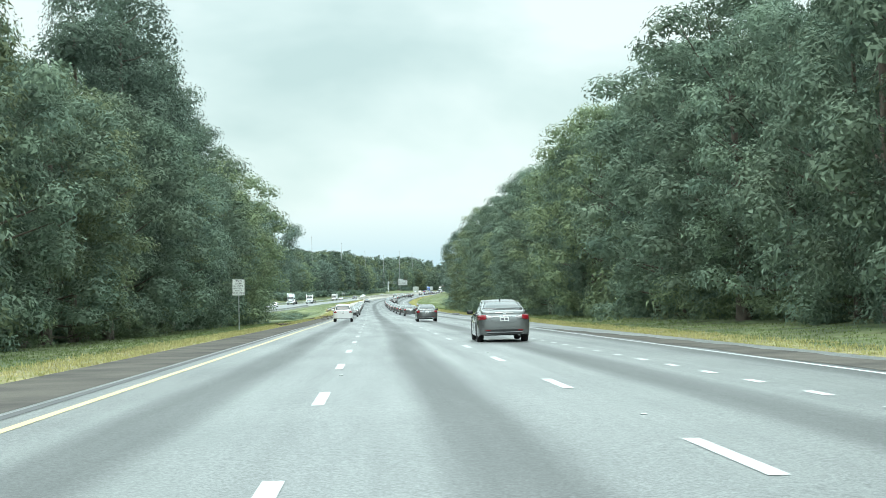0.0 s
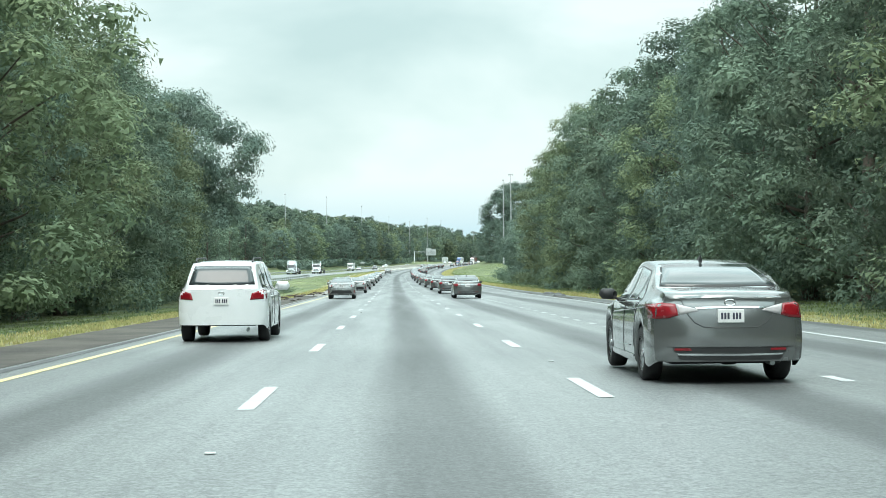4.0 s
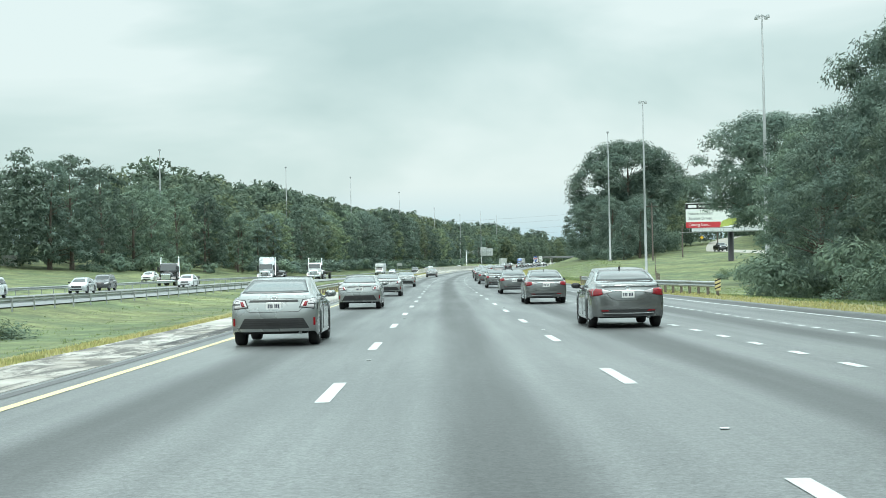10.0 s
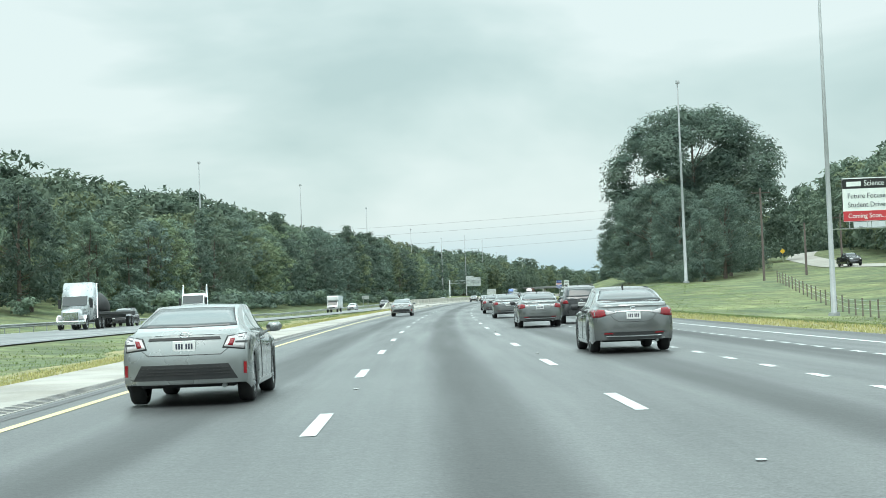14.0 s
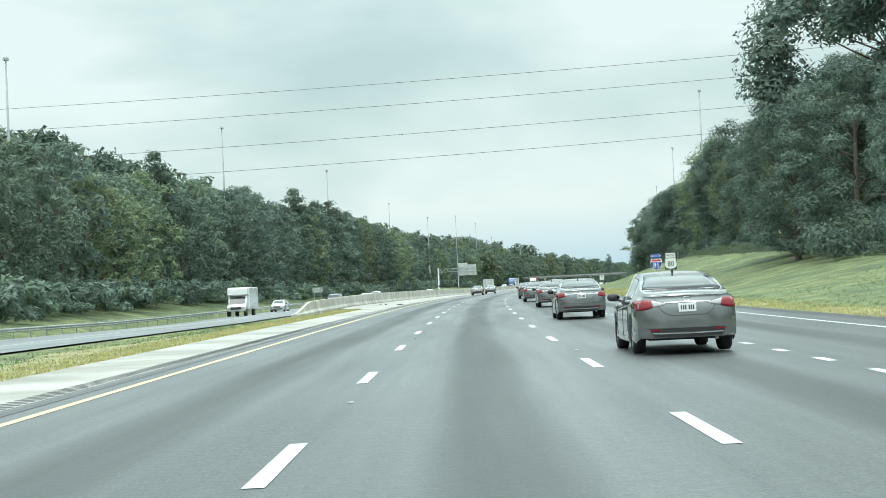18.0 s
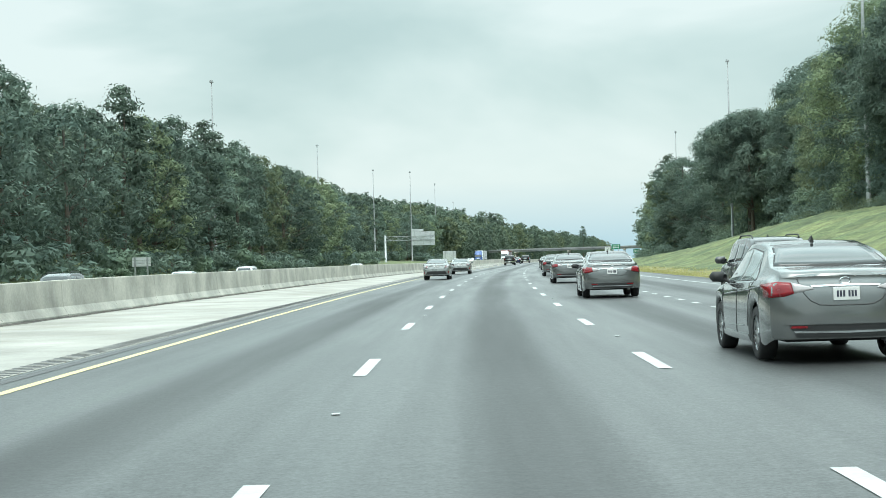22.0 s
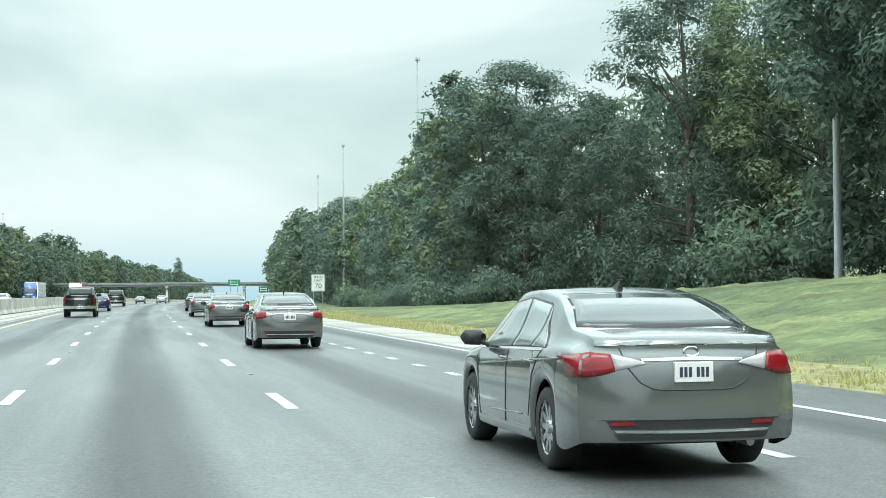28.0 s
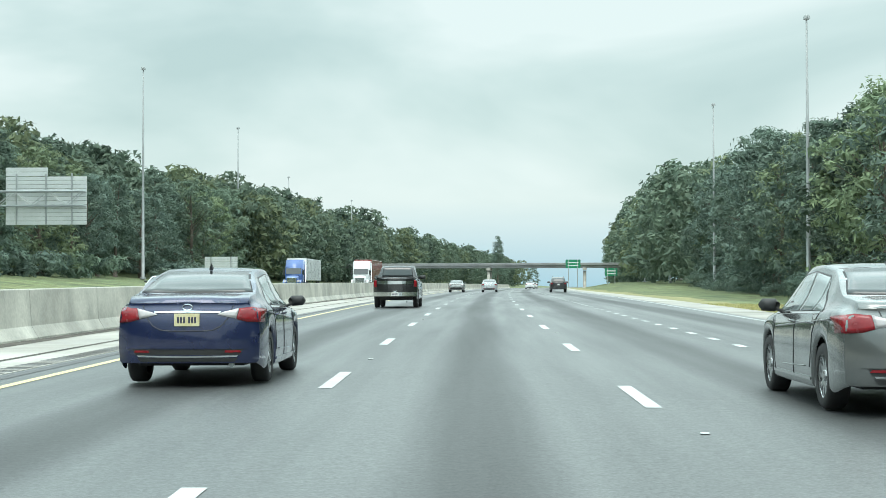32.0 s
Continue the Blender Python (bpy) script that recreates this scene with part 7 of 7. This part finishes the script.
# ---- the billboard ----
def billboard():
    s, u0, u1, z0, z1 = 588.0, 43.8, 60.4, 7.05, 12.5
    base = level(s, 52)
    g = thing("billboard", stand(s, 52.0, 0.0, 0), "large roadside billboard on a single dark post", "billboard")
    w = u1 - u0
    bm = bmesh.new()
    tube(bm, [(0, 0.8, base - 0.5), (0, 0.8, z0 + 0.4)], 0.55, 16)
    part("column", bm, M_BLACK, g, "dark painted steel column", smooth=True)
    bm = bmesh.new()
    box(bm, -w / 2, w / 2, 0.0, 0.35, z0 + 0.7, z1, 0.02)
    part("frame", bm, M_BLACK, g)
    bm = bmesh.new()
    box(bm, -w / 2, w / 2, -0.02, 0.02, z0 + 0.75, z1 - 0.04)
    part("poster", bm, M_SIGN, g, "white poster sheet")
    bm = bmesh.new()
    box(bm, -w / 2 - 1.2, w / 2 + 0.3, -1.1, 0.0, z0 - 0.08, z0, 0.01)
    part("catwalk", bm, M_STEEL, g)
    for k in range(8):
        bm = bmesh.new()
        x = -w / 2 + 1.0 + k * (w - 1.0) / 8
        box(bm, x + 0.03, x + (w - 1.0) / 8 - 0.03, -0.02, 0.03, z0 + 0.08, z0 + 0.68, 0.01)
        part("skirt_panel", bm, M_ALU, g, "pale weathered skirt panel")
    for k in range(9):
        bm = bmesh.new()
        x = -w / 2 + 0.6 + k * (w - 1.2) / 8
        box(bm, x - 0.04, x + 0.04, -0.06, 0.1, z0, z0 + 0.75)
        part("upright", bm, M_STEEL, g)
    for k in range(5):
        bm = bmesh.new()
        x = -w / 2 + 1.5 + k * (w - 3) / 4
        tube(bm, [(x, -0.2, z0), (x, -1.2, z0 + 0.1)], 0.03, 6)
        box(bm, x - 0.18, x + 0.18, -1.35, -1.15, z0 + 0.05, z0 + 0.18, 0.02)
        part("floodlight", bm, M_STEEL, g)
    L = -w / 2

    def block(x0, x1, za, zb, material, name="colour_block", y=-0.026):
        bm = bmesh.new()
        box(bm, L + x0, L + x1, y, -0.015, z0 + za, z0 + zb)
        part(name, bm, material, g)

    block(0.0, 9.7, 4.25, 5.30, M_SIGNBLACK)
    block(0.0, 6.4, 0.78, 1.85, M_SIGNRED)
    block(0.45, 2.0, 4.5, 5.0, M_SIGN, "logo_block", -0.03)
    words("Science Lab Complex", 0.82, M_SIGN, g, L + 2.3, -0.045, z0 + 4.78, False, 0.88)
    words("Future Focused.", 0.78, M_INK, g, L + 0.5, -0.045, z0 + 3.45, False, 0.9)
    words("Student Driven.", 0.78, M_INK, g, L + 0.5, -0.045, z0 + 2.5, False, 0.9)
    words("Coming Soon...", 0.72, M_SIGN, g, L + 0.5, -0.045, z0 + 1.32, False, 0.9)
    for k in range(3):
        bm = bmesh.new()
        x = L + 9.6 + k * 0.62
        prism(bm, [(x, z0 + 4.2), (x + 0.4, z0 + 4.2), (x + 0.95, z0 + 4.78), (x + 0.4, z0 + 5.35), (x, z0 + 5.35), (x + 0.5, z0 + 4.78)], -0.032, -0.012)
        part("chevron", bm, M_SIGNRED, g)
    bm = bmesh.new()
    prism(bm, [(L + 6.2, z0 + 0.8), (L + 9.5, z0 + 1.3), (L + 9.8, z0 + 2.4), (L + 8.2, z0 + 2.6), (L + 6.6, z0 + 1.9)], -0.032, -0.012)
    part("lawn_shape", bm, mat("printed_lime", (0.42, 0.50, 0.12), 0.6), g)
    grey = mat("printed_grey", (0.42, 0.44, 0.46), 0.6)
    for x0, x1, za, zb in ((8.2, 9.9, 2.6, 3.3), (10.2, 11.4, 2.7, 4.0), (12.8, 13.8, 3.0, 3.7), (14.9, 16.5, 3.2, 4.6)):
        block(x0, x1, za, zb, grey, "building_shape", -0.03)


billboard()


# ---- overhead wires and their poles ----
def utility_pole(s, u, top, arms=True):
    g = thing("utility_pole", stand(s, u, level(s, u), 90), "dark wooden utility pole with crossarm", "utility pole", "utility poles")
    h = top - level(s, u)
    bm = bmesh.new()
    tube(bm, [(0, 0, -0.5), (0, 0, h)], [0.17, 0.11], 10)
    part("shaft", bm, M_WOOD, g, smooth=True)
    if arms:
        bm = bmesh.new()
        box(bm, -0.06, 0.06, -1.2, 1.2, h - 0.7, h - 0.55, 0.01)
        part("crossarm", bm, M_WOOD, g)
        for y in (-1.05, 0.0, 1.05):
            bm = bmesh.new()
            tube(bm, [(0, y, h - 0.55), (0, y, h - 0.38)], [0.05, 0.035], 8)
            part("insulator", bm, M_STEEL, g)


utility_pole(618, 40.2, 13.6)
utility_pole(626, 47.1, 9.3, False)
utility_pole(612, -70, 15.5)
utility_pole(655, 58, 11.5)
for k, (z, sag) in enumerate(((10.75, 0.9), (9.75, 0.9), (8.4, 0.8), (7.3, 0.8))):
    bm = bmesh.new()
    line = []
    for i in range(25):
        f = i / 24
        u = -70 + 110.2 * f
        line.append(at(617 + (f - 0.6) * 5, u, z + 0.032 * u + 0.00042 * u * u))
    tube(bm, line, 0.009, 5, False)
    tagged(part("overhead_wire", bm, M_BLACK), "thin black overhead wire crossing the motorway", "wire", "overhead wires")


# ---- the overpass ----
def overpass():
    s = 1400.0
    M_BRIDGE = mat("dark_bridge_concrete", (0.30, 0.31, 0.31), 0.8, 0, (0.22, 0.23, 0.23), 0.4, 0.4, 8.0)
    g = thing("overpass", stand(s, 0, 0), "grey concrete road bridge over the motorway", "bridge")
    bm = bmesh.new()
    box(bm, -75, 62, -5, 5, 6.05, 6.35, 0.03)
    part("deck", bm, M_BRIDGE, g)
    for y in (-4.4, -1.5, 1.5, 4.4):
        bm = bmesh.new()
        box(bm, -75, 62, y - 0.22, y + 0.22, 5.45, 6.04, 0.03)
        part("girder", bm, M_BRIDGE, g)
    for y in (-4.9, 4.9):
        bm = bmesh.new()
        box(bm, -75, 62, y - 0.14, y + 0.14, 6.36, 6.72, 0.02)
        part("parapet", bm, M_BRIDGE, g)
    for x in (-32.5, -8.0, 17.5):
        for y in (-4, 0, 4):
            bm = bmesh.new()
            tube(bm, [(x, y, -0.6), (x, y, 4.5)], 0.42, 12)
            part("column", bm, M_BARRIER, g, smooth=True)
        bm = bmesh.new()
        box(bm, x - 0.5, x + 0.5, -5, 5, 4.75, 5.44, 0.05)
        part("cap_beam", bm, M_BARRIER, g)
    for x0, x1 in ((-75, -52), (36, 62)):
        bm = bmesh.new()
        a = [(x0, -2), (x1, -2), (x1 - 10, 4.95), (x0, 4.95)] if x0 < 0 else [(x0, -2), (x1, -2), (x1, 4.95), (x0 + 10, 4.95)]
        prism(bm, a, -9, 9)
        part("abutment", bm, M_BARRIER, g)


overpass()
plant("pine", 1700, -26, 23, "trees far behind the overpass", "tall dark pine far behind the overpass", wide=0.9)


def overhead_sign(s, u, w, h, top):
    g = thing("road_sign", stand(s, u, level(s, u)), "green guide sign far ahead beyond the bridge", "road sign")
    top -= level(s, u)
    bm = bmesh.new()
    rounded(bm, w, h, 0.15, -0.03, 0.03, 0, top - h / 2)
    part("panel", bm, M_SIGNGREEN, g)
    bm = bmesh.new()
    for k in range(2):
        box(bm, -w * 0.36, w * 0.36, -0.05, -0.02, top - h * (0.35 + 0.34 * k) - 0.12, top - h * (0.35 + 0.34 * k) + 0.12)
    part("text_bar", bm, M_SIGN, g)
    posts(g, (-w * 0.3, w * 0.3), top, 0.1)


overhead_sign(1380, 14.5, 3.8, 2.2, 7.3)
overhead_sign(1372, 24, 3.0, 2.0, 5.0)

# ---- the side road on the right with parked and passing cars ----
M_PALEROAD = mat("pale_side_road", (0.34, 0.33, 0.29), 0.8, 0, (0.26, 0.25, 0.22), 0.2, 0.3, 12.0)
sheet("road_3", lambda s: [steps(s, (470, 74), (560, 66), (660, 56), (760, 66), (900, 90)), steps(s, (470, 80), (560, 72), (660, 61.5), (760, 72), (900, 96))], 470, 900, 10, M_PALEROAD, 0.03, True, label="pale narrow side road across the grass slope")
for proto, s, u, on, text in ((pickup, 650, 58, True, "dark pickup on the side road"), (white_suv, 592, 68, True, "white crossover on the side road"), (white_sedan, 580, 69.5, True, "white saloon on the side road"), (dark_suv, 566, 71, True, "dark crossover on the side road")):
    c = copy_thing(proto, stand(s, u, level(s, u) + 0.04, 180 + 8))
    c["label"] = text
for s, u in ((586, 62.0), (735, 62.0)):
    g = thing("warning_sign", stand(s, u, level(s, u)), "small yellow diamond warning sign on a post", "road sign")
    bm = bmesh.new()
    prism(bm, [(0, 1.6), (0.53, 2.13), (0, 2.66), (-0.53, 2.13)], -0.004, 0.004)
    part("panel", bm, M_SIGNYELLOW, g)
    posts(g, (0.0,), 2.2)
fence = thing("fence", Matrix.Identity(4), "line of weathered timber fence posts with wire", "fence")
for k in range(26):
    f = k / 25
    s, u = 517 + 88 * f, 31 + 8.5 * f
    bm = bmesh.new()
    tube(bm, [(0, 0, -0.3), (0, 0, 1.25 + 0.1 * math.sin(k * 2.3))], 0.065, 7)
    o = part("post", bm, M_POST, fence)
    o.matrix_basis = stand(s, u, level(s, u))
for z in (0.5, 0.85, 1.15):
    bm = bmesh.new()
    tube(bm, [at(517 + 88 * k / 12, 31 + 8.5 * k / 12, level(517 + 88 * k / 12, 31 + 8.5 * k / 12) + z) for k in range(13)], 0.008, 4, False)
    part("wire", bm, M_STEEL, fence)


# ---- verge: rough grass, debris, dirt ----
M_DRY = leaf_material("dry_verge_grass", (0.42, 0.37, 0.18), (0.30, 0.30, 0.13), 0.5)
M_LUSH = leaf_material("fresh_grass", (0.19, 0.23, 0.095), (0.15, 0.19, 0.082), 0.6)


def tufts(name, label, rows, material, height, blades=4):
    """Blades of grass in tufts, scattered beside a line."""
    rng = np.random.default_rng(31)
    roots = []
    for s0, s1, u_of, spread, count in rows:
        for a, o in zip(rng.uniform(s0, s1, count), rng.uniform(0, 1, count) ** 1.2):
            u = u_of(a) + o * (spread(a) if not isinstance(spread, (int, float)) else spread)
            roots.append(at(a, u, level(a, u) - 0.07))
    p = np.repeat(np.array(roots), blades, axis=0)
    n = len(p)
    t = rng.uniform(0, 6.28, n)
    d = np.stack([np.cos(t), np.sin(t), np.zeros(n)], 1)
    e = np.stack([-d[:, 1], d[:, 0], np.zeros(n)], 1) * rng.uniform(0.012, 0.035, (n, 1))
    h = height * np.repeat(rng.uniform(0.35, 1.25, (len(roots), 1)), blades, axis=0) * rng.uniform(0.6, 1.2, (n, 1))
    up = np.array([0, 0, 1.0])
    q = p + d * rng.uniform(0, 0.2, (n, 1))
    tip = q + d * h * rng.uniform(0.3, 1.1, (n, 1)) + up * (h + 0.05)
    mid = (q + tip) / 2 + up * h * 0.15
    vs = np.stack([q - e, q + e, mid + e * 0.7, tip], 1).reshape(-1, 3)
    return tagged(new(name, quads_mesh(name, vs, [material])), label, "grass", "", "stuff")


tufts("verge_grass", "dry yellow rough grass along the road's edges", (
    (15, 460, lambda s: apron_u(s) - 0.2, -2.6, 11000),
    (15, 700, lambda s: edge_u(s) + steps(s, (0, 2.3), (100, 2.5), (350, 1.8), (700, 2.1)), 2.6, 15000),
    (700, 1060, lambda s: edge_u(s) + 2.2, 4.0, 14000),
    (460, 672, lambda s: apron_u(s) - 0.2, -2.6, 7500),
), M_DRY, 0.085)
tufts("bank_grass", "green grass of the banks, verges and median", (
    (240, 640, lambda s: apron_u(s) - 2.2, lambda s: -0.8 * (apron_u(s) - 2.2 - far_road_u(s)[0]), 9000),
    (26, 282, lambda s: apron_u(s) - 2.2, lambda s: steps(s, (26, -7.5), (280, -11)), 11000),
    (36, 420, lambda s: edge_u(s) + 4.0, lambda s: steps(s, (36, 6.5), (200, 4.5), (400, 9)), 13000),
    (420, 640, lambda s: edge_u(s) + 4.0, 18, 12000),
), M_LUSH, 0.05, 3)


def branch(s, u, length, turn, label):
    g = thing("fallen_branch", stand(s, u, level(s, u), turn), label, "branch", "debris on the shoulder")
    rng = random.Random(int(s * 10))
    bm = bmesh.new()
    tube(bm, [(-length / 2, 0, 0.06), (-length * 0.2, 0.05, 0.10), (length * 0.2, -0.08, 0.09), (length / 2, 0.1, 0.16)], [0.07, 0.06, 0.045, 0.02], 7)
    part("limb", bm, M_BARK, g, smooth=True)
    for k in range(5):
        x = rng.uniform(-0.3, 0.45) * length
        a = rng.choice((-1, 1)) * rng.uniform(0.4, 1.1)
        bm = bmesh.new()
        tube(bm, [(x, 0, 0.09), (x + 0.2 * length * math.cos(a), 0.22 * length * math.sin(a), rng.uniform(0.08, 0.3))], [0.028, 0.008], 5)
        part("twig", bm, M_BARK, g)


for s, u, ln, t in ((130, -6.6, 2.6, 80), (135.5, -7.4, 3.2, 100), (228, -5.3, 1.8, 70), (233, -5.8, 1.4, 20), (241, -5.0, 1.6, 95), (252, -5.2, 1.1, 130), (205, -7.0, 1.3, 60), (222, -6.2, 1.0, 150)):
    branch(s, u, ln, t, "dark wet fallen branch on the muddy shoulder")
for k in range(34):
    s = rnd.uniform(180, 300)
    u = apron_u(s) + rnd.uniform(-0.6, 1.6)
    bm = bmesh.new()
    bmesh.ops.create_icosphere(bm, subdivisions=1, radius=0.16)
    for v in bm.verts:
        v.co *= rnd.uniform(0.7, 1.25)
        v.co.z = max(-0.03, v.co.z * 0.45)
    o = part("dirt_clod", bm, M_SOIL)
    o.matrix_world = stand(s, u, level(s, u) + 0.02, rnd.uniform(0, 360)) @ Matrix.Diagonal((rnd.uniform(0.6, 2.2), rnd.uniform(0.6, 1.6), rnd.uniform(0.5, 1.2), 1))
    tagged(o, "clod of dark washed-up dirt on the shoulder", "dirt clod", "debris on the shoulder")
for s, u, w, l in ((224.3, 12.9, 0.8, 3.2), (236.4, 13.4, 0.9, 3.6), (231, 13.5, 0.6, 1.8)):
    bm = bmesh.new()
    bmesh.ops.create_icosphere(bm, subdivisions=3, radius=1.0)
    for v in bm.verts:
        v.co *= 1 + 0.22 * noise.noise(v.co * 2.3 + Vector((s, 0, 0)))
        v.co.z = max(-0.1, v.co.z)
    o = part("earth_mound", bm, M_DARKBAND, smooth=True)
    o.matrix_world = stand(s, u, level(s, u)) @ Matrix.Diagonal((w * 0.5, l * 0.5, 0.17, 1))
    tagged(o, "low dark heap of broken asphalt on the verge", "rubble heap", "rubble heaps")
# torn tyre strips and scraps lying on the road
for s, u, ln in ((284.2, -1.1, 0.28), (411, -5.7, 0.7), (689, -5.9, 0.75), (694, -7.6, 0.3), (757, 13.4, 0.9), (520, 13.6, 0.6), (700, -8.6, 0.4)):
    bm = bmesh.new()
    tube(bm, [(-ln / 2, 0, 0.02), (-ln * 0.2, 0.05, 0.05), (ln * 0.15, -0.03, 0.035), (ln / 2, 0.06, 0.02)], [0.02, 0.05, 0.055, 0.02], 6)
    o = part("tyre_scrap", bm, M_TYRE)
    o.matrix_world = stand(s, u, 0.006, rnd.uniform(0, 180)) @ Matrix.Diagonal((1, 1, 0.7, 1))
    tagged(o, "torn black strip of tyre rubber on the pavement", "tyre scrap", "scraps on the road")
